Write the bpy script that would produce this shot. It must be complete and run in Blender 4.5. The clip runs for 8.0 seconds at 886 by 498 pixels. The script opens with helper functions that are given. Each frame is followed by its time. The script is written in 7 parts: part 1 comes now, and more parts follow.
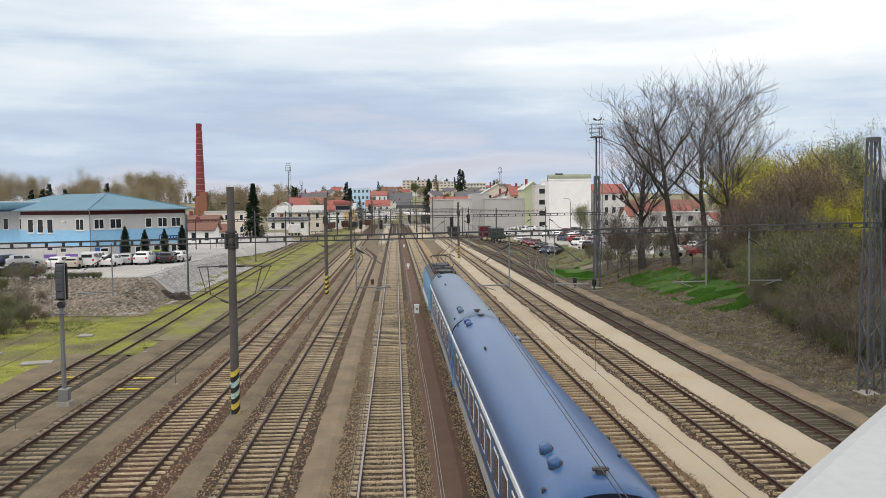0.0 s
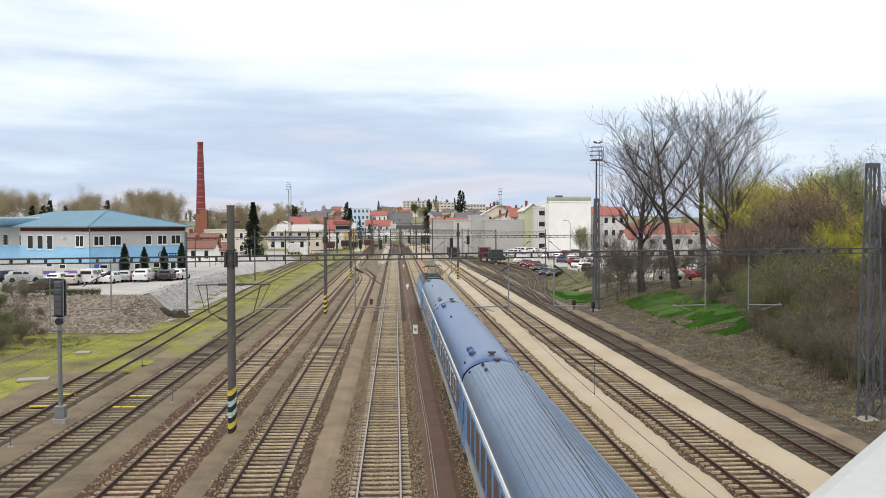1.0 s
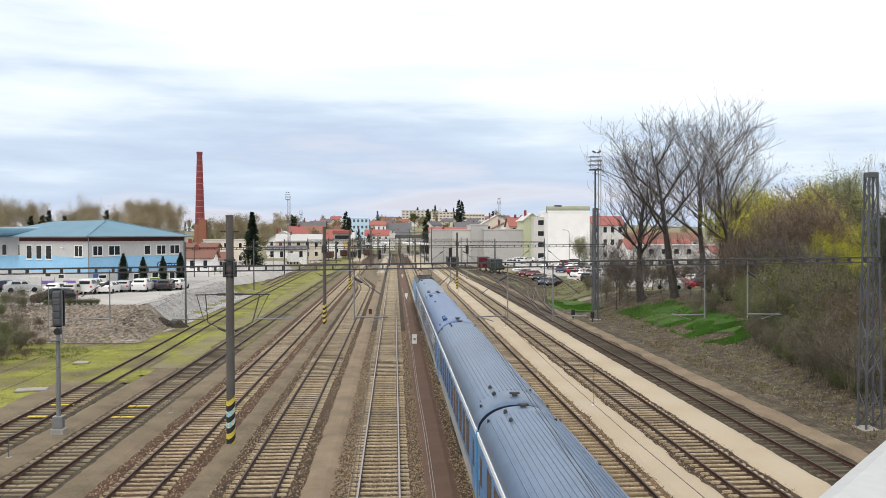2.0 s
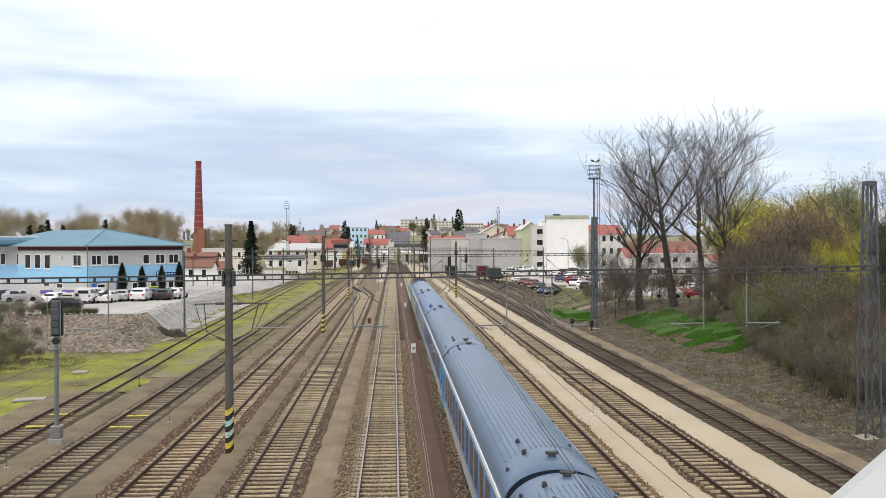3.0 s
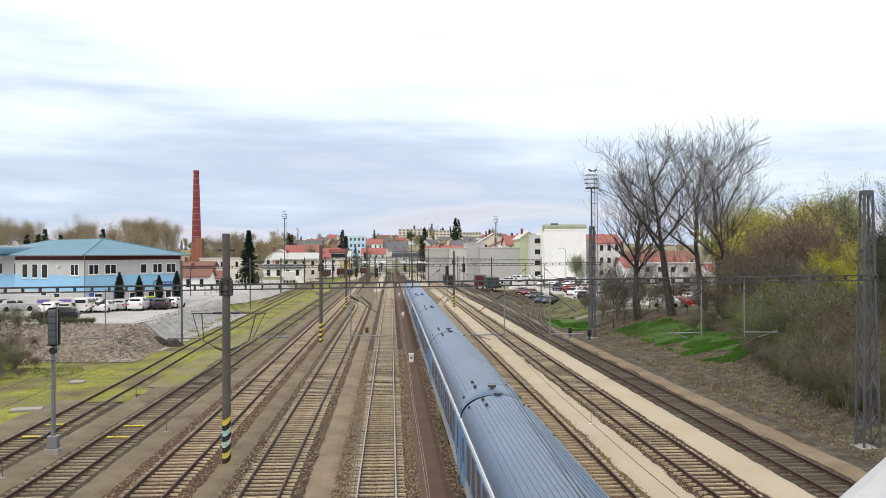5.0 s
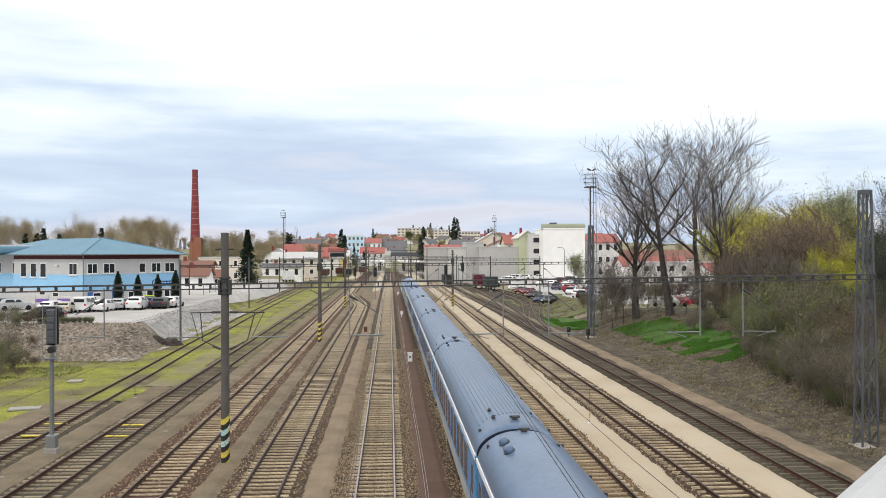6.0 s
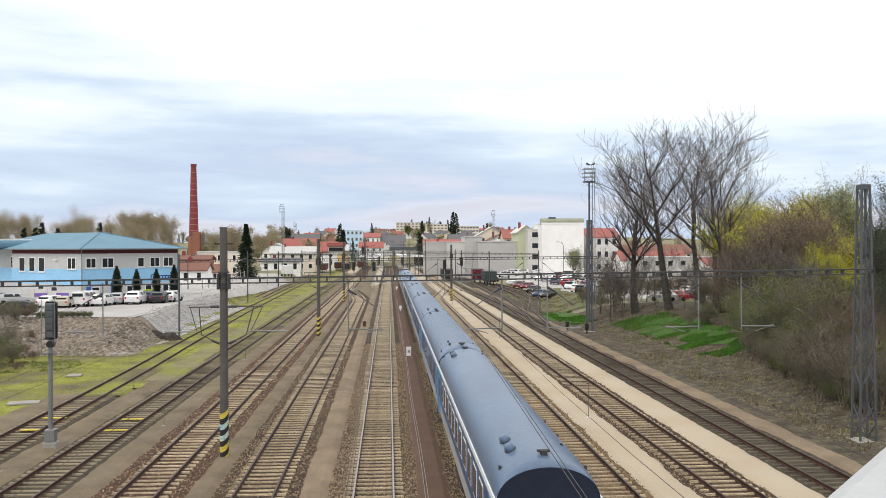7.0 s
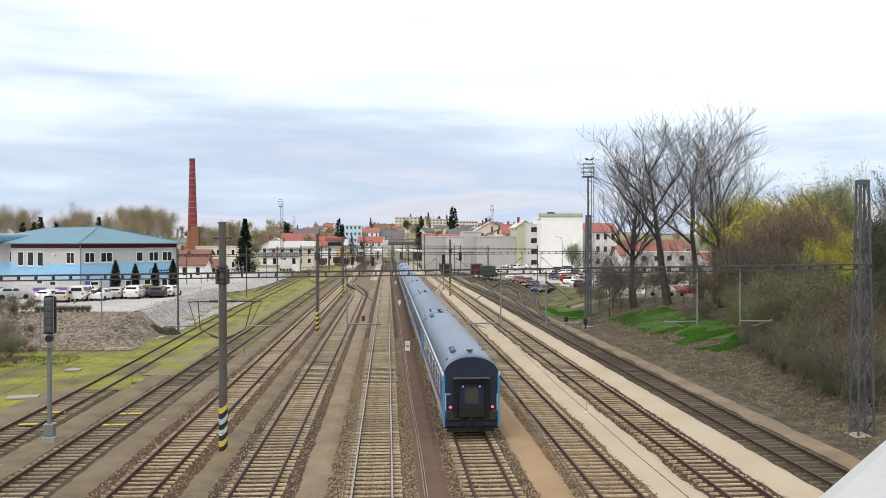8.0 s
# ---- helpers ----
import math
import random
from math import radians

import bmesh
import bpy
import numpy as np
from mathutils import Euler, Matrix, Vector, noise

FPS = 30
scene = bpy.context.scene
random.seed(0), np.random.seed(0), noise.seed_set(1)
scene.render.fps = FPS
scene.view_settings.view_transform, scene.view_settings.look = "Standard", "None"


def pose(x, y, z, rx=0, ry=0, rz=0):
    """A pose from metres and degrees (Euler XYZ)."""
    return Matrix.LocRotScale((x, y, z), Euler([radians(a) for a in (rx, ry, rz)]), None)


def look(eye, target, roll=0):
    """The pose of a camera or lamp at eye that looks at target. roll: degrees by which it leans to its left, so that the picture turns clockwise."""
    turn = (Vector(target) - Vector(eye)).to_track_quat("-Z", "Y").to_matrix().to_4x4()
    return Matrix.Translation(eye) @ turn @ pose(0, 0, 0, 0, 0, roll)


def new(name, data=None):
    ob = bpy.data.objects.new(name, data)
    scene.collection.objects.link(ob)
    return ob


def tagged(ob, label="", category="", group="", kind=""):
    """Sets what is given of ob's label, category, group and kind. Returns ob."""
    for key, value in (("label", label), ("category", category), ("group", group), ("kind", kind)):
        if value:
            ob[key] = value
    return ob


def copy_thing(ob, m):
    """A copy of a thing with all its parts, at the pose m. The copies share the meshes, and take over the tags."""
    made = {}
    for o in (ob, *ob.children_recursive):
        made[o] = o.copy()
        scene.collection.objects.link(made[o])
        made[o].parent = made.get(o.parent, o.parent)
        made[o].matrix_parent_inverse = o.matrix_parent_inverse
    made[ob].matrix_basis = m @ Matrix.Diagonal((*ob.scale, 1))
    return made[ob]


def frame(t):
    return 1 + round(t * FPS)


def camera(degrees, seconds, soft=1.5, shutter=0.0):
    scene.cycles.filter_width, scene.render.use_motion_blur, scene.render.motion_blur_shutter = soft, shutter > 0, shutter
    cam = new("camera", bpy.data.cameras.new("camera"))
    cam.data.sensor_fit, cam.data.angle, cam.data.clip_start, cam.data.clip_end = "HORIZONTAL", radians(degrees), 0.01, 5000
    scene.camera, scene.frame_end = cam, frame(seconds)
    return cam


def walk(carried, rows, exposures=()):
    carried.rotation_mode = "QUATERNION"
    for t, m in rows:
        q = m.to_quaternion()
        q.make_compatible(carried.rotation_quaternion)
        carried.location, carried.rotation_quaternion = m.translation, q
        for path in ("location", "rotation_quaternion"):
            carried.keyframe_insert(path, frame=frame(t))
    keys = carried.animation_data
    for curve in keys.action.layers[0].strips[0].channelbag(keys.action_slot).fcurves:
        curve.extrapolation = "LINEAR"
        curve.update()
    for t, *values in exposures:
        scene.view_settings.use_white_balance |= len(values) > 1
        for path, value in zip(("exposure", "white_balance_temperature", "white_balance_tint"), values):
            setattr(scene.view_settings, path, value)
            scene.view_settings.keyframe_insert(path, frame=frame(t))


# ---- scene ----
EYE = (0.0, 0.0, 9.3)


def aim(down, right, lean):
    d, r = radians(down), radians(right)
    far = (EYE[0] + 100 * math.sin(r) * math.cos(d), EYE[1] + 100 * math.cos(r) * math.cos(d), EYE[2] - 100 * math.sin(d))
    return look(EYE, far, lean)


# seconds; degrees the camera looks down, to the right of the tracks, and leans
PATH = [
    (0, 2.932, 3.070, -0.742),
    (0.5, 2.292, 3.090, -0.443),
    (1, 1.571, 3.112, -0.088),
    (1.5, 1.171, 3.145, -0.105),
    (3, 0.353, 3.249, -0.189),
    (3.5, -0.099, 3.297, -0.215),
    (4, -0.210, 3.345, -0.212),
    (4.5, -0.264, 3.369, -0.200),
    (6, -0.210, 3.475, -0.187),
    (6.5, -0.049, 3.517, -0.165),
    (7, 0.149, 3.556, -0.167),
    (7.5, 0.324, 3.572, -0.118),
    (8, 0.489, 3.628, -0.108),
]
cam = camera(53.81, 8.0, soft=0.65)
walk(cam, [(t, aim(d, r, l)) for t, d, r, l in PATH], [(0.0, -0.26), (0.5, -0.15), (1.0, -0.06), (1.5, -0.04), (8.0, -0.02)])

# ---- light ----
def make_world():
    world = bpy.data.worlds.new("overcast_sky")
    scene.world = world
    world.use_nodes = True
    nt = world.node_tree
    nt.nodes.clear()
    N = nt.nodes.new
    L = nt.links.new
    out, bg = N("ShaderNodeOutputWorld"), N("ShaderNodeBackground")
    sky = N("ShaderNodeTexSky")
    sky.sky_type = "NISHITA"
    sky.sun_disc = False
    sky.sun_elevation, sky.sun_rotation = radians(48), radians(215)
    co = N("ShaderNodeTexCoord")
    sep = N("ShaderNodeSeparateXYZ")
    L(co.outputs["Generated"], sep.inputs[0])
    # long flat cloud banks, thinner overhead
    mp = N("ShaderNodeMapping")
    mp.inputs["Scale"].default_value = (1.6, 1.6, 11.0)
    mp.inputs["Location"].default_value = (0.35, 0.1, 0.22)
    L(co.outputs["Generated"], mp.inputs[0])
    n1 = N("ShaderNodeTexNoise")
    n1.inputs["Scale"].default_value, n1.inputs["Detail"].default_value, n1.inputs["Roughness"].default_value = 1.7, 7, 0.52
    L(mp.outputs[0], n1.inputs["Vector"])
    add = N("ShaderNodeMath")
    add.operation = "MULTIPLY_ADD"
    L(n1.outputs["Fac"], add.inputs[0])
    add.inputs[1].default_value, add.inputs[2].default_value = 0.42, -0.2
    add2 = N("ShaderNodeMath")
    add2.operation = "ADD"
    L(sep.outputs[2], add2.inputs[0])
    L(add.outputs[0], add2.inputs[1])
    ramp = N("ShaderNodeValToRGB")
    r = ramp.color_ramp
    stops = [(0.0, (0.72, 0.74, 0.84)), (0.02, (0.75, 0.79, 0.91)), (0.06, (0.6, 0.71, 0.89)), (0.105, (0.7, 0.82, 0.98)),
             (0.145, (0.88, 0.98, 1.07)), (0.2, (1.04, 1.1, 1.16)), (0.26, (1.32, 1.33, 1.34)), (1.0, (1.42, 1.4, 1.36))]
    r.elements[0].position, r.elements[0].color = stops[0][0], (*stops[0][1], 1)
    r.elements[1].position, r.elements[1].color = stops[-1][0], (*stops[-1][1], 1)
    for p, c in stops[1:-1]:
        r.elements.new(p).color = (*c, 1)
    L(add2.outputs[0], ramp.inputs[0])
    mul = N("ShaderNodeVectorMath")
    mul.operation = "SCALE"
    L(sky.outputs[0], mul.inputs[0])
    mul.inputs["Scale"].default_value = 0.05
    mix = N("ShaderNodeMixRGB")
    mix.inputs[0].default_value = 0.93
    L(mul.outputs[0], mix.inputs[1])
    L(ramp.outputs[0], mix.inputs[2])
    L(mix.outputs[0], bg.inputs[0])
    bg.inputs[1].default_value = 1.06
    L(bg.outputs[0], out.inputs[0])


make_world()
sun_data = bpy.data.lights.new("sun", "SUN")
sun_data.energy, sun_data.angle, sun_data.color = 1.15, radians(25), (1.0, 0.94, 0.85)
sun = new("sun", sun_data)
sun.matrix_world = look((-60, -80, 110), (0, 0, 0))


# ---- materials ----
def mat(name, base, rough=0.8, metal=0.0, var=0.18, scale=2.0, fine=40.0, bump=0.0, second=None, second_at=0.55, second_scale=0.6, spec=0.3, per=0.0, island=0.0, stretch=(1, 1, 1), soft=0.08):
    m = bpy.data.materials.new(name)
    m.use_nodes = True
    nt = m.node_tree
    N, L = nt.nodes.new, nt.links.new
    b = nt.nodes["Principled BSDF"]
    b.inputs["Roughness"].default_value, b.inputs["Metallic"].default_value = rough, metal
    b.inputs["Specular IOR Level"].default_value = spec
    geo = N("ShaderNodeNewGeometry") if not per and not island else None
    co = N("ShaderNodeTexCoord")
    mp = N("ShaderNodeMapping")
    mp.inputs["Scale"].default_value = stretch
    L(geo.outputs["Position"] if geo else co.outputs["Object"], mp.inputs[0])
    src = mp.outputs[0]

    def noise_at(s, detail=4.0, rgh=0.6):
        n = N("ShaderNodeTexNoise")
        n.inputs["Scale"].default_value, n.inputs["Detail"].default_value, n.inputs["Roughness"].default_value = s, detail, rgh
        L(src, n.inputs["Vector"])
        return n.outputs["Fac"]
    big, small = noise_at(scale), noise_at(fine, 3.0)
    col = N("ShaderNodeRGB")
    col.outputs[0].default_value = (*base, 1)
    last = col.outputs[0]
    if second:
        rp = N("ShaderNodeValToRGB")
        rp.color_ramp.elements[0].position, rp.color_ramp.elements[1].position = second_at - soft, second_at + soft
        L(noise_at(second_scale, 6.0, 0.65), rp.inputs[0])
        mx = N("ShaderNodeMixRGB")
        L(rp.outputs[0], mx.inputs[0])
        L(last, mx.inputs[1])
        mx.inputs[2].default_value = (*second, 1)
        last = mx.outputs[0]
    for fac, amount in ((big, var), (small, var)):
        mr = N("ShaderNodeMapRange")
        mr.inputs[1].default_value, mr.inputs[2].default_value = 0.3, 0.7
        mr.inputs[3].default_value, mr.inputs[4].default_value = 1 - amount, 1 + amount
        L(fac, mr.inputs[0])
        hs = N("ShaderNodeHueSaturation")
        L(mr.outputs[0], hs.inputs["Value"])
        L(last, hs.inputs["Color"])
        last = hs.outputs[0]
    if per or island:
        mr = N("ShaderNodeMapRange")
        mr.inputs[3].default_value, mr.inputs[4].default_value = 1 - max(per, island), 1 + max(per, island)
        if per:
            L(N("ShaderNodeObjectInfo").outputs["Random"], mr.inputs[0])
        else:
            L(N("ShaderNodeNewGeometry").outputs["Random Per Island"], mr.inputs[0])
        hs = N("ShaderNodeHueSaturation")
        L(mr.outputs[0], hs.inputs["Value"])
        L(last, hs.inputs["Color"])
        last = hs.outputs[0]
    L(last, b.inputs["Base Color"])
    if bump:
        bp = N("ShaderNodeBump")
        bp.inputs["Distance"].default_value = bump
        bp.inputs["Strength"].default_value = 0.7
        L(small, bp.inputs["Height"])
        L(bp.outputs[0], b.inputs["Normal"])
    return m


M = {}
M["path"] = mat("trodden_grit", (0.225, 0.175, 0.118), 0.95, var=0.2, scale=0.5, fine=18, bump=0.03, second=(0.18, 0.135, 0.094), second_scale=0.22, soft=0.25)
M["path_grey"] = mat("grey_brown_grit", (0.185, 0.148, 0.1), 0.95, var=0.24, scale=0.5, fine=18, bump=0.03, second=(0.125, 0.096, 0.062), second_scale=0.22, soft=0.25)
M["path_moss"] = mat("mossy_grit", (0.19, 0.16, 0.112), 0.95, var=0.2, scale=0.5, fine=18, bump=0.03, second=(0.2, 0.2, 0.045), second_scale=0.13, second_at=0.48, soft=0.12)
M["path_pale"] = mat("pale_grit", (0.48, 0.415, 0.325), 0.95, var=0.08, scale=0.4, fine=25, bump=0.02, second=(0.36, 0.285, 0.19), second_scale=0.2, soft=0.2)
M["path_brown"] = mat("brown_grit", (0.115, 0.07, 0.05), 0.95, var=0.14, scale=0.5, fine=25, bump=0.02)
M["ballast"] = mat("ballast", (0.06, 0.04, 0.025), 0.95, var=0.45, scale=1.5, fine=9, bump=0.06, second=(0.045, 0.028, 0.018), second_scale=0.5, soft=0.2)
M["ballast_pale"] = mat("grey_tan_ballast", (0.068, 0.05, 0.033), 0.95, var=0.5, scale=1.5, fine=9, bump=0.06, second=(0.05, 0.036, 0.024), second_scale=0.6, soft=0.2)
M["ballast_ochre"] = mat("ochre_ballast", (0.15, 0.098, 0.052), 0.95, var=0.45, scale=1.5, fine=9, bump=0.06, second=(0.1, 0.064, 0.036), second_scale=0.5, soft=0.2)
M["ballast_dark"] = mat("dark_ballast", (0.055, 0.042, 0.028), 0.95, var=0.35, scale=1.5, fine=14, bump=0.05, second=(0.07, 0.06, 0.038), second_scale=0.5, soft=0.2)
M["ballast_moss"] = mat("mossy_dark_ballast", (0.08, 0.06, 0.04), 0.95, var=0.3, scale=1.5, fine=14, bump=0.05, second=(0.17, 0.165, 0.05), second_scale=0.16, second_at=0.53, soft=0.12)
M["ballast_red"] = mat("rusty_ballast", (0.075, 0.04, 0.024), 0.95, var=0.4, scale=1.5, fine=12, bump=0.05, second=(0.072, 0.038, 0.025), second_scale=0.5, soft=0.2)
M["stone"] = mat("ballast_stone", (0.21, 0.158, 0.105), 0.9, var=0.1, island=0.75, fine=20)
M["sleeper"] = mat("concrete_sleeper", (0.45, 0.37, 0.25), 0.9, var=0.25, scale=3, fine=30, per=0.25, second=(0.2, 0.145, 0.09), second_scale=2.2, second_at=0.55, soft=0.12)
M["sleeper_far"] = mat("concrete_sleepers_far", (0.35, 0.285, 0.195), 0.9, var=0.2, scale=3, fine=30, island=0.25)
M["wood_sleeper"] = mat("old_timber_sleeper", (0.235, 0.19, 0.13), 0.95, var=0.25, scale=3, fine=30, per=0.3)
M["tar_sleeper"] = mat("tarred_timber_sleeper", (0.105, 0.09, 0.066), 0.95, var=0.25, scale=3, fine=30, per=0.3)
M["tar_sleeper_far"] = mat("tarred_timber_sleepers_far", (0.1, 0.085, 0.062), 0.95, var=0.25, scale=3, fine=30, island=0.3)
M["wood_sleeper_far"] = mat("old_timber_sleepers_far", (0.16, 0.13, 0.09), 0.95, var=0.25, scale=3, fine=30, island=0.3)
M["rail"] = mat("rusty_rail", (0.075, 0.04, 0.028), 0.75, 0.2, var=0.2, scale=1, fine=20)
M["railhead"] = mat("worn_rail_head", (0.07, 0.05, 0.043), 0.5, 0.5, var=0.15, scale=1, fine=20)
M["railhead_bright"] = mat("polished_rail_head", (0.34, 0.29, 0.28), 0.35, 0.85, var=0.08, scale=1, fine=20)
M["ground"] = mat("rough_ground", (0.23, 0.2, 0.145), 0.95, var=0.25, scale=0.15, fine=6, bump=0.05, second=(0.17, 0.17, 0.075), second_scale=0.06, second_at=0.5)
M["moss"] = mat("mossy_grass", (0.215, 0.225, 0.035), 0.95, var=0.38, scale=0.8, fine=9, bump=0.06, second=(0.115, 0.095, 0.055), second_scale=0.2, second_at=0.52, soft=0.1)
M["earth"] = mat("bank_soil", (0.062, 0.048, 0.036), 0.95, var=0.4, scale=0.9, fine=7, bump=0.07, second=(0.11, 0.095, 0.06), second_scale=1.2, second_at=0.52)
M["asphalt"] = mat("pale_asphalt", (0.43, 0.412, 0.4), 0.9, var=0.12, scale=0.2, fine=10, second=(0.34, 0.325, 0.31), second_scale=0.15, soft=0.2)
M["rubble"] = mat("rubble_gravel", (0.19, 0.16, 0.13), 0.95, var=0.35, scale=0.8, fine=6, bump=0.08, second=(0.42, 0.41, 0.4), second_scale=0.1, second_at=0.6)
M["concrete"] = mat("concrete", (0.30, 0.285, 0.26), 0.85, var=0.12, scale=1, fine=20)
M["pole"] = mat("weathered_concrete_pole", (0.1, 0.092, 0.086), 0.85, var=0.12, scale=1, fine=20)
M["steel"] = mat("painted_lattice_steel", (0.105, 0.112, 0.125), 0.6, 0.3, var=0.12, scale=1, fine=20)
M["steel_dark"] = mat("dark_steel", (0.07, 0.07, 0.072), 0.6, 0.4, var=0.12, scale=1, fine=20)
M["galv"] = mat("galvanised_steel", (0.25, 0.258, 0.262), 0.5, 0.6, var=0.1, scale=1, fine=20)
M["wire"] = mat("wire", (0.06, 0.058, 0.055), 0.6, 0.5, var=0.05)
M["yellow"] = mat("yellow_paint", (0.58, 0.46, 0.07), 0.75, var=0.2, scale=4, fine=25, second=(0.3, 0.25, 0.1), second_scale=6, second_at=0.62, soft=0.06)
M["black"] = mat("black_paint", (0.025, 0.025, 0.027), 0.6, var=0.1)
M["white"] = mat("white_paint", (0.78, 0.78, 0.76), 0.6, var=0.05)
M["rail_grey"] = mat("pale_grey_handrail_paint", (0.42, 0.43, 0.44), 0.55, var=0.05, scale=3)


# ---- building blocks ----
def part(name, bm, material, parent=None, label="", smooth=False):
    me = bpy.data.meshes.new(name)
    bm.normal_update()
    bm.to_mesh(me)
    bm.free()
    for m in (material if isinstance(material, (list, tuple)) else [material]):
        me.materials.append(M[m] if isinstance(m, str) else m)
    if smooth:
        for p in me.polygons:
            p.use_smooth = True
    ob = new(name, me)
    if parent is not None:
        ob.parent = parent
    if label:
        ob["label"] = label
    return ob


def shared(name, me, parent, m):
    ob = new(name, me)
    ob.parent = parent
    ob.matrix_basis = m
    return ob


def thing(name, label, category, m=None, group="", kind=""):
    ob = new(name)
    ob.empty_display_size = 0.2
    if m is not None:
        ob.matrix_basis = m
    return tagged(ob, label, category, group, kind)


def box(bm, x0, x1, y0, y1, z0, z1, bevel=0.0, mi=0):
    vs = [bm.verts.new(p) for p in ((x0, y0, z0), (x1, y0, z0), (x1, y1, z0), (x0, y1, z0), (x0, y0, z1), (x1, y0, z1), (x1, y1, z1), (x0, y1, z1))]
    fs = [bm.faces.new([vs[i] for i in q]) for q in ((3, 2, 1, 0), (4, 5, 6, 7), (0, 1, 5, 4), (1, 2, 6, 5), (2, 3, 7, 6), (3, 0, 4, 7))]
    for f in fs:
        f.material_index = mi
    if bevel:
        es = {e for f in fs for e in f.edges}
        bmesh.ops.bevel(bm, geom=list(es), offset=bevel, segments=2, affect="EDGES", profile=0.5)
    return bm


def bx(*a, **k):
    return box(bmesh.new(), *a, **k)


def tube(bm, pts, radii, seg=8, mi=0, cap=True):
    pts = [Vector(p) for p in pts]
    if not isinstance(radii, (list, tuple)):
        radii = [radii] * len(pts)
    rings = []
    for i, p in enumerate(pts):
        d = (pts[min(i + 1, len(pts) - 1)] - pts[max(i - 1, 0)]).normalized()
        a = d.orthogonal().normalized() if i == 0 else (u - d * u.dot(d)).normalized()
        u = a
        b = d.cross(a)
        rings.append([bm.verts.new(p + radii[i] * (a * math.cos(2 * math.pi * k / seg) + b * math.sin(2 * math.pi * k / seg))) for k in range(seg)])
    for r0, r1 in zip(rings, rings[1:]):
        for k in range(seg):
            f = bm.faces.new((r0[k], r0[(k + 1) % seg], r1[(k + 1) % seg], r1[k]))
            f.material_index = mi
    if cap and seg > 2:
        bm.faces.new(rings[0][::-1]).material_index = mi
        bm.faces.new(rings[-1]).material_index = mi
    return bm


def tb(pts, radii, seg=8):
    return tube(bmesh.new(), pts, radii, seg)


def strip(bm, left, right, mi=0):
    """A sheet between two rows of points."""
    a = [bm.verts.new(p) for p in left]
    b = [bm.verts.new(p) for p in right]
    for i in range(len(a) - 1):
        bm.faces.new((a[i], b[i], b[i + 1], a[i + 1])).material_index = mi
    return bm


def sweep(bm, line, profile, mi=0, closed=True):
    """Sweeps an (x, z) profile along a line of points that lies about level."""
    rings = []
    for i, p in enumerate(line):
        p = Vector(p)
        d = Vector(line[min(i + 1, len(line) - 1)]) - Vector(line[max(i - 1, 0)])
        s = Vector((d.y, -d.x, 0)).normalized()
        rings.append([bm.verts.new(p + s * q[0] + Vector((0, 0, q[1]))) for q in profile])
    n = len(profile)
    for r0, r1 in zip(rings, rings[1:]):
        for k in range(n if closed else n - 1):
            f = bm.faces.new((r0[k], r1[k], r1[(k + 1) % n], r0[(k + 1) % n]))
            f.material_index = mi if not callable(mi) else mi(k)
    return bm


def smoothstep(a, b, x):
    t = max(0.0, min(1.0, (x - a) / (b - a)))
    return t * t * (3 - 2 * t)


# ---- ground ----
def ground_z(x, y):
    """The yard lies level; both lots stand above it; the town rises beyond."""
    z = -0.28
    edge = -22.7 - 0.03 * max(0.0, y - 90)
    z += 2.28 * smoothstep(edge, edge - 3.4, x) * smoothstep(77, 89, y)
    bank = 2.2 * smoothstep(22.5, 34, x)
    lot = 1.45 * smoothstep(23 + 6 * smoothstep(120, 175, y), 31 + 2 * smoothstep(120, 175, y), x)
    k = smoothstep(105, 128, y)
    z += bank * (1 - k) + lot * k
    z += 0.12 * noise.noise((x * 0.15, y * 0.15, 0)) * smoothstep(21, 26, abs(x)) * (1 - k)
    if y > 400:
        z += 21 * smoothstep(420, 1000, y) * (0.55 + 0.45 * smoothstep(-260, 60, x)) * (1 - 0.55 * smoothstep(150, 500, x))
    return z


def grid_sheet(name, xs, ys, height, material, label, kind="structure", lift=0.0):
    bm = bmesh.new()
    rows = [[bm.verts.new((x, y, height(x, y) + lift)) for x in xs] for y in ys]
    for r0, r1 in zip(rows, rows[1:]):
        for k in range(len(xs) - 1):
            bm.faces.new((r0[k], r0[k + 1], r1[k + 1], r1[k]))
    ob = part(name, bm, material, None, smooth=True)
    return tagged(ob, label, "ground", kind=kind)


def spaced(*runs):
    out = []
    for a, b, n in runs:
        out += [a + (b - a) * i / n for i in range(n)]
    return out + [runs[-1][1]]


XS = spaced((-3000, -200, 8), (-200, -50, 15), (-50, 60, 90), (60, 200, 14), (200, 3000, 8))
YS = spaced((-400, 0, 5), (0, 200, 110), (200, 420, 30), (420, 1300, 22), (1300, 4500, 6))
grid_sheet("ground", XS, YS, ground_z, "ground", "rough open ground of soil and thin grass round the railway yard")


# ---- railway tracks ----
GAUGE, PROFILE = 1.435, ((-0.07, -0.17), (0.07, -0.17), (0.07, -0.155), (0.012, -0.135), (0.012, -0.04), (0.036, -0.03), (0.036, 0.0), (-0.036, 0.0), (-0.036, -0.03), (-0.012, -0.04), (-0.012, -0.135), (-0.07, -0.155))


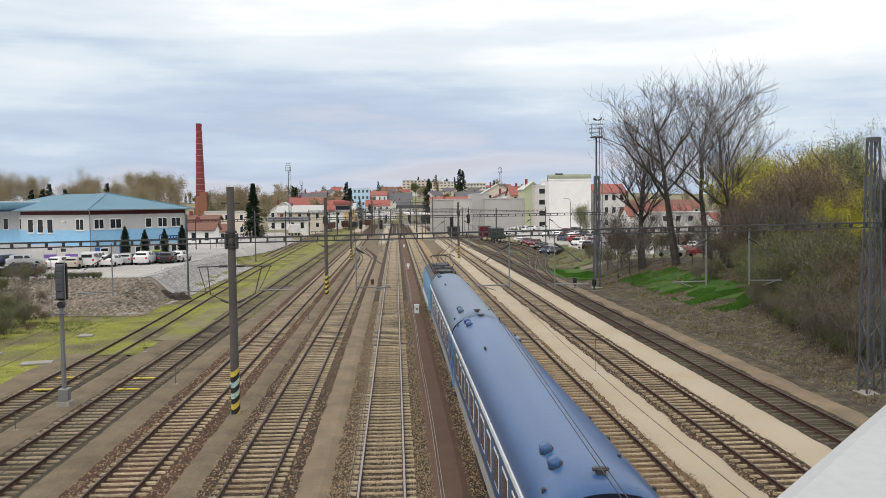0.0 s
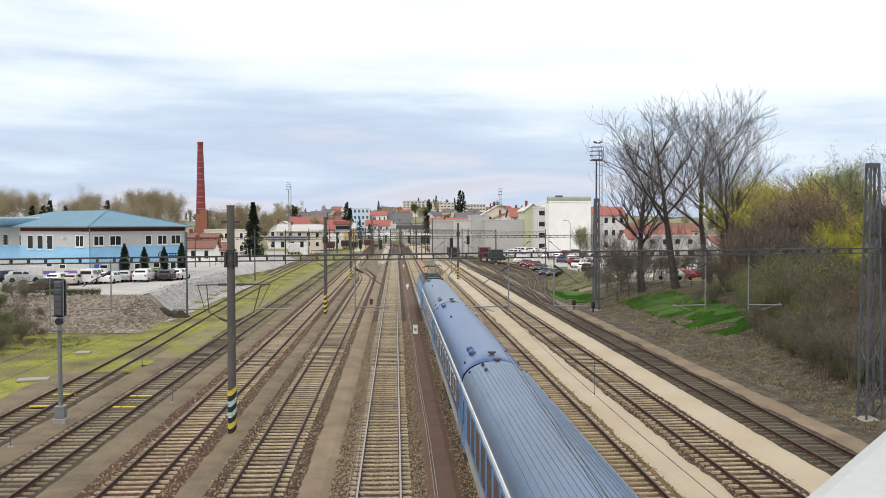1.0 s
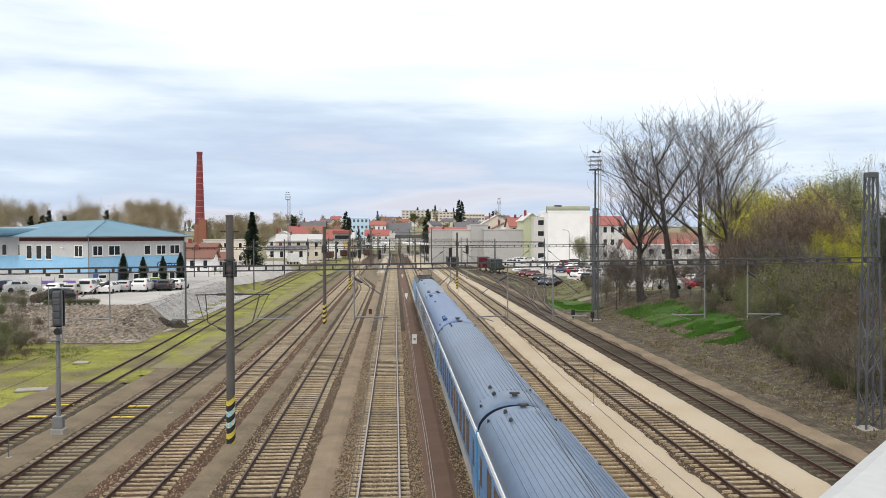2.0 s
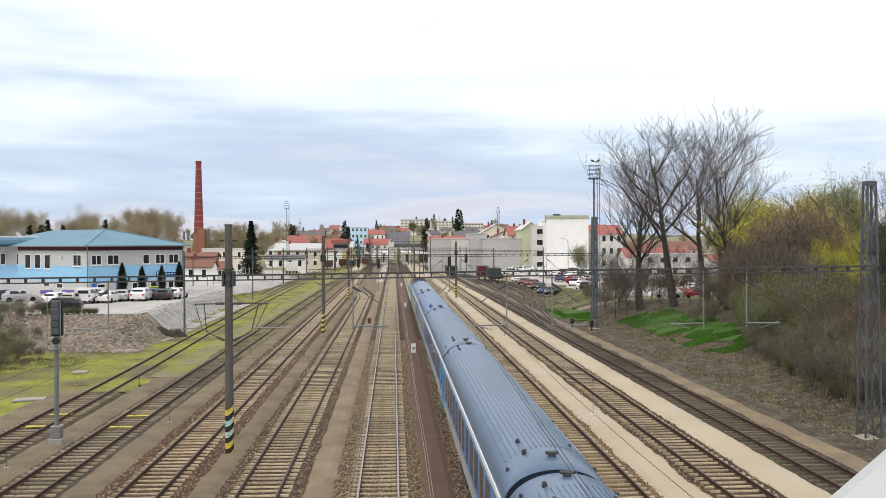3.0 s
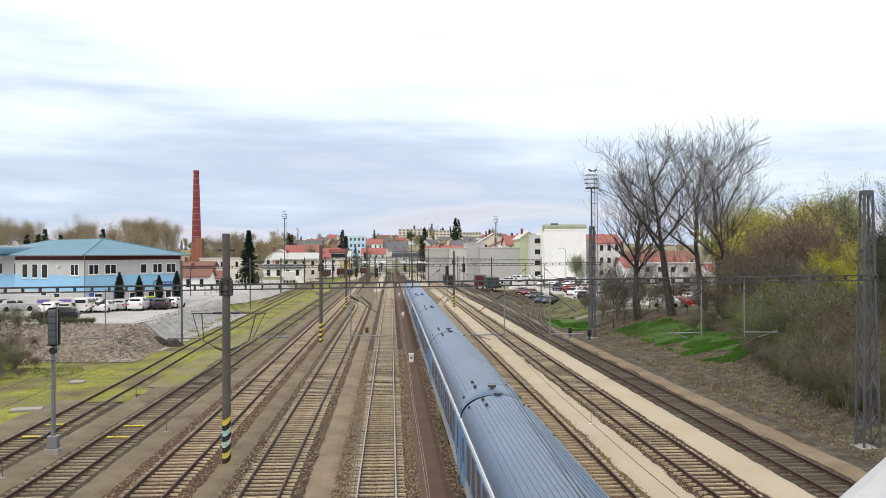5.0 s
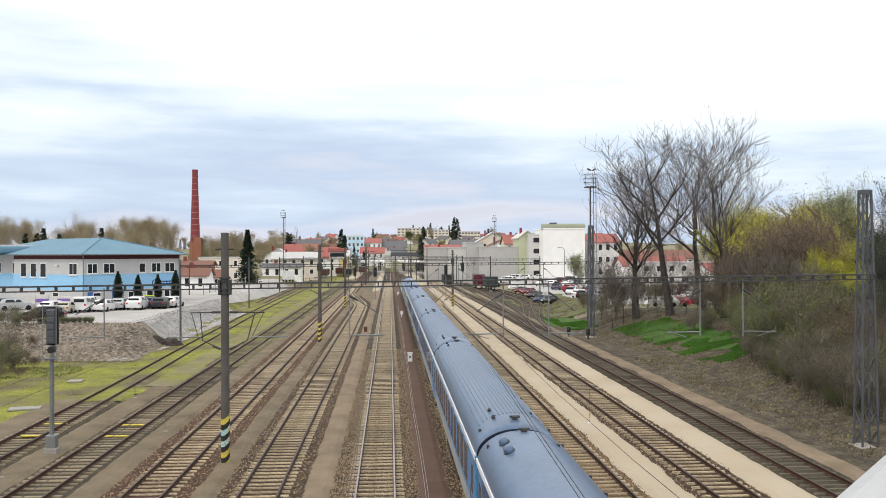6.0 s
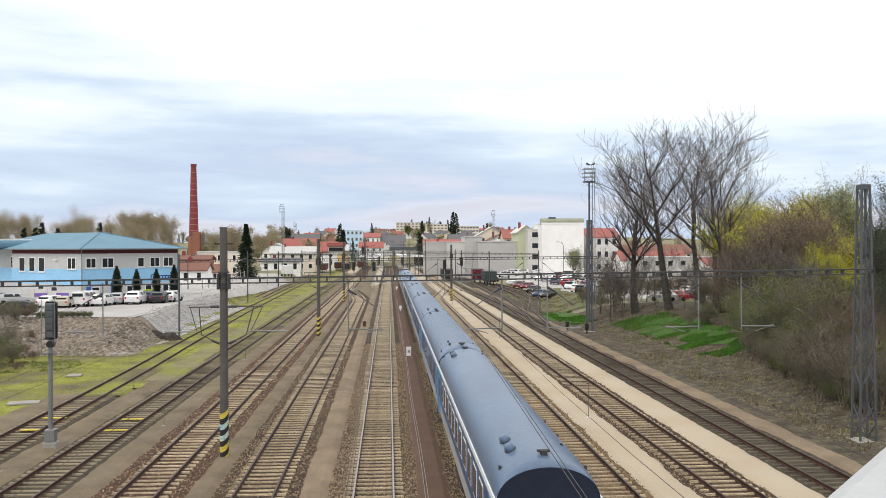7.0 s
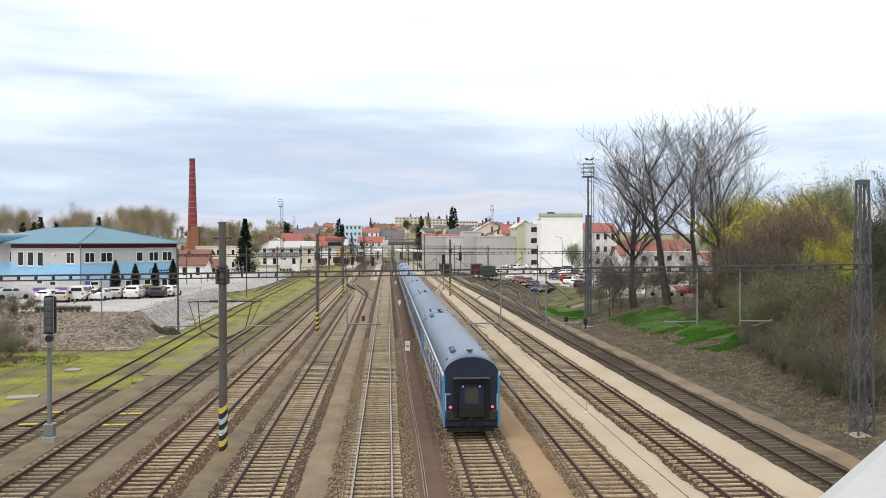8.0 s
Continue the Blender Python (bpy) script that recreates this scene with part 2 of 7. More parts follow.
def sleeper_mesh(name, material, wide, seed):
    rnd = random.Random(seed)
    bm = bmesh.new()
    h = [(-wide / 2, -0.2), (-wide / 2 + 0.03, -0.15), (-0.75, -0.15), (-0.45, -0.165), (0.45, -0.165), (0.75, -0.15), (wide / 2 - 0.03, -0.15), (wide / 2, -0.2)]
    a = [bm.verts.new((x + rnd.uniform(-0.01, 0.01), -0.11, z - 0.1)) for x, z in h]
    b = [bm.verts.new((x, -0.075, z)) for x, z in h]
    c = [bm.verts.new((x, 0.075, z)) for x, z in h]
    d = [bm.verts.new((x + rnd.uniform(-0.01, 0.01), 0.11, z - 0.1)) for x, z in h]
    for r0, r1 in ((a, b), (b, c), (c, d)):
        for k in range(len(h) - 1):
            bm.faces.new((r0[k], r0[k + 1], r1[k + 1], r1[k]))
    me = bpy.data.meshes.new(name)
    bm.to_mesh(me)
    bm.free()
    me.materials.append(M[material])
    return me


SLEEPERS = {"c": [sleeper_mesh("sleeper", "sleeper", 2.3, i) for i in range(3)], "w": [sleeper_mesh("sleeper", "wood_sleeper", 2.5, 9 + i) for i in range(3)], "k": [sleeper_mesh("sleeper", "tar_sleeper", 2.5, 19 + i) for i in range(3)]}


def along(line, step, start=0.0):
    """Points and headings every step metres along a line."""
    out, want, done = [], start, 0.0
    for p, q in zip(line, line[1:]):
        p, q = Vector(p), Vector(q)
        n = (q - p).length
        while want <= done + n:
            d = (q - p) / n
            out.append((p + d * (want - done), math.atan2(-d.x, d.y)))
            want += step
        done += n
    return out


def track(label, line, kind="c", bed="ballast", head="railhead", single=150, last=260, bed_half=2.0, lift=-0.22):
    """One track: a ballast bed, two rails and its sleepers."""
    top = thing("railway_track", label, "railway track", group="tracks of the yard", kind="structure")
    rnd = random.Random(int(line[0][0] * 10))
    whole = ([(line[0][0], -170.0, 0), (line[0][0], -60.0, 0)] if line[0][1] < 15 else []) + list(line)
    bm = bmesh.new()
    sweep(bm, whole, ((-bed_half - 0.25, lift - 0.12), (-bed_half, lift), (0, lift + 0.012), (bed_half, lift), (bed_half + 0.25, lift - 0.12)), closed=False)
    part("ballast_bed", bm, bed, top)
    for s in (-1, 1):
        bm = bmesh.new()
        sweep(bm, [Vector(p) for p in whole], [(x + s * (GAUGE / 2 + 0.036), z) for x, z in PROFILE], mi=lambda k: 1 if k in (6,) else 0)
        part("rail", bm, ["rail", head], top)
    spots = along(line, 0.6)
    rest = bmesh.new()
    n = 0
    for p, a in spots:
        if (p - Vector(line[0])).length > last:
            break
        jig = pose(p.x + rnd.uniform(-0.015, 0.015), p.y + rnd.uniform(-0.02, 0.02), p.z + rnd.uniform(-0.012, 0.008), 0, 0, math.degrees(a) + rnd.uniform(-0.6, 0.6))
        if n < single:
            shared("sleeper", rnd.choice(SLEEPERS[kind]), top, jig)
        else:
            w = 1.21
            q = [jig @ Vector(v) for v in ((-w, -0.09, -0.178), (w, -0.09, -0.178), (w, 0.07, -0.158), (-w, 0.07, -0.158), (-w, 0.09, -0.2), (w, 0.09, -0.2))]
            v = [rest.verts.new(x) for x in q]
            rest.faces.new((v[0], v[1], v[2], v[3]))
            rest.faces.new((v[3], v[2], v[5], v[4]))
        n += 1
    if line[0][1] < 15:
        for i in range(120):
            y = 13.4 - 0.6 * i
            v = [rest.verts.new((line[0][0] + a, y + b, c)) for a, b, c in ((-1.21, -0.09, -0.178), (1.21, -0.09, -0.178), (1.21, 0.07, -0.158), (-1.21, 0.07, -0.158))]
            rest.faces.new(v)
    if len(rest.verts):
        tagged(part("sleepers_far", rest, {"c": "sleeper_far", "w": "wood_sleeper_far", "k": "tar_sleeper_far"}[kind], top), kind="stuff")
    else:
        rest.free()
    return top


def straight(x, y0=14.0, y1=900.0):
    return [(x, y0, 0), (x, 60, 0), (x, 120, 0), (x, 200, 0), (x, 300, 0), (x, y1, 0)]


def bend(x0, x1, ya, yb, y0=14.0, y1=None, n=14):
    """A track that swings from x0 to x1 between ya and yb."""
    pts = [(x0, y0, 0), (x0, ya - 20, 0)]
    for i in range(n + 1):
        t = i / n
        pts.append((x0 + (x1 - x0) * t * t * (3 - 2 * t), ya + (yb - ya) * t, 0))
    if y1:
        pts.append((x1, y1, 0))
    return pts


TX = {"X": -18.45, "Y": -14.05, "Z": -9.55, "A": -5.12, "B": -0.6, "C": 3.95, "D": 8.56, "E": 13.2, "F": 17.75}


def tracks():
    track("main track with pale concrete sleepers and polished rails", straight(TX["B"]), bed="ballast_pale", head="railhead_bright", single=75)
    track("main track with concrete sleepers that carries the train", straight(TX["C"]), head="railhead", single=75)
    track("yard track with concrete sleepers that swings to its neighbour far off", bend(TX["A"], TX["Z"] + 0.1, 150, 212), bed="ballast", single=75)
    track("yard track with rusty ballast and concrete sleepers", straight(TX["Z"]), bed="ballast_red", single=75)
    track("disused yard track with brown timber sleepers", [(TX["Y"], 14, 0), (TX["Y"], 40, 0), (TX["Y"], 74, 0)], kind="w", bed="ballast_dark", single=75)
    track("disused yard track grown over with moss", [(TX["Y"], 74, 0), (TX["Y"], 120, 0), (TX["Y"], 200, 0), (TX["Y"], 900, 0)], kind="w", bed="ballast_moss", single=40, lift=-0.165)
    track("outer siding on timber sleepers in dark ballast", [(TX["X"], 14, 0), (TX["X"] - 0.1, 44, 0), (-18.82, 57, 0)], kind="w", bed="ballast_dark", bed_half=1.45, single=75)
    track("mossy outer siding with sleepers sunk in moss", [(-18.82, 57, 0), (-19.2, 70, 0), (-20.0, 90, 0), (-21.2, 130, 0), (-22.2, 200, 0), (-23, 300, 0)], kind="w", bed="moss", bed_half=1.5, single=30, lift=-0.155)
    track("yard track with concrete sleepers beside the pale path", bend(TX["D"], TX["E"] - 0.1, 150, 205), bed="ballast_ochre", single=75)
    track("yard track with concrete sleepers between two pale paths", straight(TX["E"]), bed="ballast", single=75)
    track("dark outer siding on old timber sleepers", [(TX["F"], 14, 0), (TX["F"], 60, 0), (TX["F"], 100, 0), (TX["F"] - 0.3, 140, 0), (TX["F"] - 1.5, 200, 0), (TX["F"] - 2.5, 400, 0)], kind="k", bed="ballast_dark", single=75)


# ---- paths between the tracks ----
def paths():
    def lane(label, x0, x1, material, z=-0.13, y1=420, wob=0.07, y0=10, seed=1, start=-170, end=9000):
        ys = ([-170, -90, -30, -10] if start < 0 else []) + [y0 + i * 0.4 for i in range(200)] + [y0 + 80 + i * 1.5 for i in range(57)] + [y0 + 165 + i * 12 for i in range(int((y1 - y0 - 165) / 12) + 1)]
        ys = [y for y in ys if y <= end]
        bm = bmesh.new()
        x0, x1 = x0 - 0.2, x1 + 0.2
        def edge(k, y):
            return wob * noise.noise((k, y * 0.3, 0)) + 0.1 * noise.noise((k, y * 1.3, 5)) + 0.08 * noise.noise((k, y * 3.1, 9))
        l = [(x0 + edge(seed, y), y, z - 0.09) for y in ys]
        l2 = [(x0 + 0.32 + edge(seed, y), y, z) for y in ys]
        r2 = [(x1 - 0.32 + edge(seed + 7, y), y, z) for y in ys]
        r = [(x1 + edge(seed + 7, y), y, z - 0.09) for y in ys]
        strip(bm, l, l2)
        strip(bm, l2, r2)
        strip(bm, r2, r)
        tagged(part("path", bm, material), label, "path", kind="structure")
    lane("trodden grit path between tracks", TX["X"] + 1.6, TX["Y"] - 1.6, "path_grey", seed=1, end=64)
    lane("grit strip that moss takes over", TX["X"] + 1.0, TX["Y"] - 1.45, "path_moss", seed=31, y0=63, z=-0.125, start=63)
    lane("mossy strip beside the outer siding", TX["X"] - 3.0, TX["X"] + 1.9, "moss", seed=21, y0=60, z=-0.16, start=60)
    lane("trodden grit path between tracks", TX["Y"] + 1.6, TX["Z"] - 1.95, "path_grey", seed=2)
    lane("trodden grit path beside the catenary poles", TX["Z"] + 1.95, TX["A"] - 1.85, "path_grey", seed=3)
    lane("trodden grit path between tracks", TX["A"] + 1.85, TX["B"] - 1.95, "path", seed=4)
    lane("dark brown grit strip between the main tracks", TX["B"] + 1.85, TX["C"] - 1.75, "path_brown", seed=5)
    lane("ochre grit path beside the main track", TX["C"] + 1.85, TX["D"] - 1.8, "path_ochre", seed=6)
    lane("pale grit path between tracks", TX["D"] + 1.62, TX["E"] - 1.6, "path_pale", wob=0.2, seed=7)
    lane("pale sandy path between tracks", TX["E"] + 1.62, TX["F"] - 1.5, "path_pale", seed=8)
    lane("grey grit path beside the outer siding", TX["F"] + 1.6, TX["F"] + 2.6, "path", z=-0.15, wob=0.3, seed=9, y1=200)
    lane("grey gravel strip beside the outer siding", TX["X"] - 3.3, TX["X"] - 1.5, "path_grey", z=-0.15, wob=0.3, seed=10, y1=180, end=58)


M["path_ochre"] = mat("ochre_grit", (0.31, 0.215, 0.13), 0.95, var=0.12, scale=0.4, fine=25, bump=0.02)
tracks()
paths()


# ---- the train ----
M["roof_grey"] = mat("grey_blue_roof_paint", (0.09, 0.141, 0.228), 0.3, 0.0, var=0.12, scale=0.35, fine=5, spec=0.32, island=0.001)
M["roof_blue"] = mat("blue_roof_paint", (0.04, 0.098, 0.235), 0.28, 0.0, var=0.09, scale=0.35, fine=5, spec=0.35, island=0.001)
M["roof_tail"] = mat("dull_slate_blue_roof_paint", (0.092, 0.14, 0.225), 0.3, 0.0, var=0.12, scale=0.35, fine=5, spec=0.32, island=0.001)
M["coach_blue"] = mat("deep_blue_coach_paint", (0.035, 0.085, 0.2), 0.35, 0.0, var=0.06, scale=0.6, fine=10, spec=0.5, island=0.001)
M["coach_sky"] = mat("sky_blue_door_paint", (0.05, 0.27, 0.5), 0.4, var=0.06, island=0.001)
M["coach_mid"] = mat("mid_blue_window_band_paint", (0.1, 0.22, 0.42), 0.4, var=0.06, island=0.001)
M["coach_white"] = mat("white_stripe_paint", (0.72, 0.74, 0.76), 0.4, var=0.05, island=0.001)
M["coach_grey"] = mat("grey_lower_body_paint", (0.34, 0.335, 0.32), 0.6, var=0.14, scale=0.8, island=0.001)
M["end_navy"] = mat("grimy_navy_end_paint", (0.016, 0.024, 0.046), 0.55, var=0.18, scale=1.5, island=0.001)
M["rubber"] = mat("black_rubber", (0.009, 0.009, 0.01), 0.8, var=0.1, island=0.001)
M["glass_dark"] = mat("dark_window_glass", (0.055, 0.052, 0.05), 0.1, var=0.05, spec=0.6, island=0.001)
M["under"] = mat("grimy_underframe", (0.035, 0.032, 0.03), 0.9, var=0.2, island=0.001)
M["red_lamp"] = mat("red_tail_lamp", (0.7, 0.05, 0.1), 0.4, var=0.02)
_b = M["red_lamp"].node_tree.nodes["Principled BSDF"]
_b.inputs["Emission Color"].default_value, _b.inputs["Emission Strength"].default_value = (1.0, 0.12, 0.28, 1), 1.6
# length over the couplings and half of the body, for the rear coach and for the others
L_TAIL, H_TAIL, L_COACH, H_COACH = 25.1, 12.33, 26.15, 12.86
W2, CANT, RIDGE = 1.33, 3.0, 4.02


def roof_x(u):
    """Half of the roof's outline: u from 0 at the eave to 1 at the ridge."""
    a = u * math.pi / 2
    return W2 * math.cos(a) ** 0.96, CANT + (RIDGE - CANT) * math.sin(a)


def roof_profile(n=14):
    left = [(-x, z) for x, z in (roof_x(i / n) for i in range(n + 1))]
    return left + [(-x, z) for x, z in left[-2::-1]]


def roof_z(x):
    a = math.acos(min(1.0, (abs(x) / W2) ** (1 / 0.96)))
    return CANT + (RIDGE - CANT) * math.sin(a)


def coach_roof(bm, half, mi=0):
    """The roof, with ends that dip."""
    prof = roof_profile()
    rings = []
    for y, drop in ((-half, 0.2), (-half + 0.1, 0.14), (-half + 0.35, 0.09), (-half + 0.8, 0.04), (-half + 1.4, 0.01), (-half + 2.0, 0.0), (half - 2.0, 0.0), (half - 1.4, 0.01), (half - 0.8, 0.04), (half - 0.35, 0.09), (half - 0.1, 0.14), (half, 0.2)):
        rings.append([bm.verts.new((x * (1 - 0.02 * (drop > 0.1)), y, CANT + (z - CANT) * (1 - drop))) for x, z in prof])
    for r0, r1 in zip(rings, rings[1:]):
        for k in range(len(prof) - 1):
            bm.faces.new((r0[k], r1[k], r1[k + 1], r0[k + 1])).material_index = mi
    return bm


def bogie(parent, y):
    b = part("bogie", bx(-1.1, 1.1, y - 1.5, y + 1.5, 0.4, 0.62, bevel=0.05), "under", parent)
    for s in (-1, 1):
        part("side_frame", bx(s * 1.05 - 0.07, s * 1.05 + 0.07, y - 1.75, y + 1.75, 0.38, 0.78, bevel=0.03), "under", b)
        for w in (-1.25, 1.25):
            part("wheel", tb([(s * 0.68, y + w, 0.46), (s * 0.81, y + w, 0.46)], 0.46, 20), "under", b)


def coach(label, roof, ribbed, side, windows, tall, half, last=False):
    top = thing("railway_coach", label, "railway coach", group="coaches of the train")
    # side walls, each of a grey lower part, a window band and a white stripe under the eave
    for s in (-1, 1):
        bm = bmesh.new()
        lo, hi = (0.7, 1.22)
        for z0, z1, mi, o in ((lo, hi, 0, 0.0), (hi, 2.8, 1, 0.0), (2.8, CANT + 0.02, 2, 0.004)):
            x0, x1 = (W2 - 0.06, W2 + o)
            a, b = sorted((s * x0, s * x1))
            box(bm, a, b, -half, half, z0, z1, mi=mi)
        part("side_wall", bm, ["coach_grey", side, "coach_white"], top)
        part("eave_stripe", bx(*sorted((s * (W2 - 0.02), s * (W2 + 0.035))), -half + 0.02, half - 0.02, CANT - 0.1, CANT + 0.045, bevel=0.012), "coach_white", top, "white eave stripe")
        pitch = (2 * half - 5.0) / windows
        for i in range(windows):
            y = -half + 2.5 + pitch * (i + 0.5)
            w, z0, z1 = (pitch * 0.36, 1.38, 2.74) if tall else (pitch * 0.3, 1.6, 2.6)
            x0, x1 = sorted((s * (W2 - 0.01), s * (W2 + 0.012)))
            f = part("window", bx(x0, x1, y - w, y + w, z0, z1, bevel=0.008), "coach_white" if not tall else "coach_mid", top)
            x0, x1 = sorted((s * (W2 - 0.005), s * (W2 + 0.018)))
            part("pane", bx(x0, x1, y - w + 0.07, y + w - 0.07, z0 + 0.07, z1 - 0.07), "glass_dark", f)
        for y in (-half + 1.05, half - 1.05):
            x0, x1 = sorted((s * (W2 - 0.02), s * (W2 + 0.01)))
            d = part("door", bx(x0, x1, y - 0.5, y + 0.5, 0.75, 2.78, bevel=0.008), "coach_mid", top, "mid-blue entrance door")
            x0, x1 = sorted((s * (W2 - 0.01), s * (W2 + 0.016)))
            part("pane", bx(x0, x1, y - 0.28, y + 0.28, 1.6, 2.5), "glass_dark", d)
            x0, x1 = sorted((s * (W2 + 0.005), s * (W2 + 0.04)))
            part("handle", bx(x0, x1, y + 0.4, y + 0.44, 1.2, 1.7), "galv", d)
            part("step", bx(*sorted((s * 1.05, s * 1.33)), y - 0.45, y + 0.45, 0.3, 0.34), "under", top)
    part("solebar", bx(-W2 + 0.12, W2 - 0.12, -half + 0.1, half - 0.1, 0.46, 0.72, bevel=0.03), "under", top)
    part("floor", bx(-W2 + 0.05, W2 - 0.05, -half + 0.05, half - 0.05, 0.6, 0.9), "under", top)
    part("roof", coach_roof(bmesh.new(), half), roof, top, smooth=True)
    if ribbed:
        for i in range(-8, 9):
            x = i * 0.132
            z = roof_z(x)
            part("roof_rib", bx(x - 0.013, x + 0.013, -half + 1.55, half - 1.55, z - 0.04, z + 0.02), roof, top)
    # things on the roof
    for e in (-1, 1):
        y = e * (half - 0.75)
        v = part("roof_vent", bx(-0.17, 0.17, y - 0.06, y + 0.06, RIDGE, RIDGE + 0.07, bevel=0.025), "steel_dark", top)
        part("vent_foot", bx(-0.08, 0.08, y - 0.12, y + 0.12, RIDGE - 0.16, RIDGE + 0.05), "steel_dark", v)
        for k, (x, dy) in enumerate(((-0.62, 1.3), (-0.62, 2.5)) if ribbed else ((-0.72, 1.75), (-0.72, 2.8))):
            z = roof_z(x)
            yy = e * (half - dy)
            if ribbed:
                h = part("roof_fitting", bx(x - 0.055, x + 0.055, yy - 0.07, yy + 0.07, z - 0.05, z + 0.07, bevel=0.015), "steel_dark", top)
                part("cap", bx(x - 0.04, x + 0.04, yy - 0.05, yy + 0.05, z + 0.07, z + 0.1), "steel_dark", h)
            else:
                lean = math.atan2(roof_z(x + 0.1) - roof_z(x - 0.1), 0.2)
                h = part("roof_hatch", tb([(0, 0, -0.08), (0, 0, 0.09), (0, 0, 0.15), (0, 0, 0.165)], [0.145, 0.14, 0.11, 0.05], 16), roof, top, smooth=True)
                h.matrix_basis = Matrix.Translation((x, yy, roof_z(x))) @ Matrix.Rotation(-lean, 4, "Y") @ Matrix.Diagonal((1, 1.5, 1, 1))
                part("hatch_rim", tb([(0, 0, -0.05), (0, 0, 0.012)], [0.17, 0.165], 16), "steel_dark", h)
        for x, dy in ((0.75, 2.2), (1.12, 0.9), (-1.1, 0.95), (1.1, 4.6), (1.05, 6.4)):
            z = roof_z(x)
            yy = e * (half - dy)
            part("roof_knob", bx(x - 0.035, x + 0.035, yy - 0.05, yy + 0.05, z - 0.08, z + 0.06, bevel=0.012), "steel_dark", top)
    if not ribbed and not last:
        part("air_scoop", bx(0.92, 1.18, 6.9, 7.7, 3.4, 3.68, bevel=0.06), "roof_blue", top)
        part("aerial", bx(-0.74, -0.66, 3.2, 3.4, 3.7, 3.98, bevel=0.02), "steel_dark", top)
    # ends, with the gangway between the coaches
    for e in (-1, 1):
        y = e * half
        bm = bmesh.new()
        prof = [(-W2 + 0.03, 0.55), (-W2 + 0.03, CANT)] + [(x * 0.975, CANT + (z - CANT) * 0.8) for x, z in roof_profile()][1:-1] + [(W2 - 0.03, CANT), (W2 - 0.03, 0.55)]
        a = [bm.verts.new((x, y - 0.04 * e, z)) for x, z in prof]
        b = [bm.verts.new((x, y + 0.015 * e, z)) for x, z in prof]
        bm.faces.new(b if e < 0 else b[::-1])
        for k in range(len(a)):
            bm.faces.new((a[k], b[k], b[(k + 1) % len(a)], a[(k + 1) % len(a)]))
        bmesh.ops.recalc_face_normals(bm, faces=bm.faces[:])
        end = part("end_wall", bm, "end_navy", top)
        far = 0.2
        for s in (-1, 1):
            part("bellows", bx(*sorted((s * 0.62, s * 0.86)), *sorted((y, y + e * far)), 0.95, 2.66, bevel=0.06), "rubber", end)
            part("corner_post", bx(*sorted((s * (W2 - 0.08), s * (W2 + 0.012))), *sorted((y - e * 0.06, y + e * 0.05)), 0.5, CANT, bevel=0.01), "coach_sky", end, "sky-blue corner post")
            bf = part("buffer", tb([(s * 0.875, y, 1.05), (s * 0.875, y + e * 0.16, 1.05)], 0.13, 12), "under", end)
            part("buffer_plate", bx(s * 0.875 - 0.3, s * 0.875 + 0.3, *sorted((y + e * 0.12, y + e * 0.165)), 0.86, 1.24, bevel=0.01), "under", bf)
        part("bellows", bx(-0.86, 0.86, *sorted((y, y + e * far)), 2.58, 2.82, bevel=0.07), "rubber", end)
        part("gangway_door", bx(-0.62, 0.62, *sorted((y + e * 0.005, y + e * 0.04)), 0.95, 2.62), "end_navy", end)
        part("coupling", bx(-0.09, 0.09, *sorted((y - e * 0.2, y + e * 0.17)), 0.8, 1.12, bevel=0.02), "under", end)
        part("headstock", bx(-1.3, 1.3, *sorted((y - e * 0.1, y + e * 0.03)), 0.78, 1.2), "under", end)
        if last and e < 0:
            part("rain_bar", bx(-0.86, 0.86, y - 0.28, y - 0.02, 2.8, 2.87, bevel=0.02), "steel", end, "grey bar over the end door")
            for s in (-1, 1):
                part("tail_lamp", tb([(s * 1.0, y - 0.015, 1.45), (s * 1.0, y - 0.07, 1.45)], 0.062, 14), "red_lamp", end, "lit red tail lamp")
                part("grab_rail", tb([(s * 1.22, y - 0.06, 1.3), (s * 1.22, y - 0.06, 2.1)], 0.018, 6), "coach_white", end)
                part("lamp_bracket", bx(s * 0.4 - 0.04, s * 0.4 + 0.04, y - 0.09, y - 0.03, 2.4, 2.46), "coach_white", end)
                part("jumper_box", bx(*sorted((s * 0.95, s * 1.25)), y - 0.08, y - 0.01, 0.95, 1.3, bevel=0.02), "steel_dark", end)
            part("door_pane", bx(-0.3, 0.3, y - 0.05, y - 0.035, 1.6, 2.35), "glass_dark", end)
            part("footplate", bx(-0.62, 0.62, y - 0.22, y - 0.01, 0.98, 1.5, bevel=0.03), "end_olive", end)
            part("notice_plate", bx(-1.22, -0.98, y - 0.025, y - 0.012, 2.02, 2.12), "galv", end)
            part("hose", tb([(0.4, y - 0.1, 0.95), (0.46, y - 0.2, 0.5), (0.36, y - 0.16, 0.3)], 0.035, 6), "rubber", end)
            part("drawbar_hook", tb([(0, y - 0.17, 1.0), (0, y - 0.3, 0.85), (0, y - 0.26, 0.5)], 0.045, 6), "rubber", end)
            part("snow_guard", bx(-1.15, 1.15, y + 0.2, y + 0.35, 0.22, 0.72, bevel=0.02), "under", end)
            part("hose", tb([(-0.35, y - 0.1, 0.95), (-0.4, y - 0.2, 0.6), (-0.3, y - 0.15, 0.45)], 0.03, 6), "rubber", end)
    for y in (-8.6, 8.6):
        bogie(top, y)
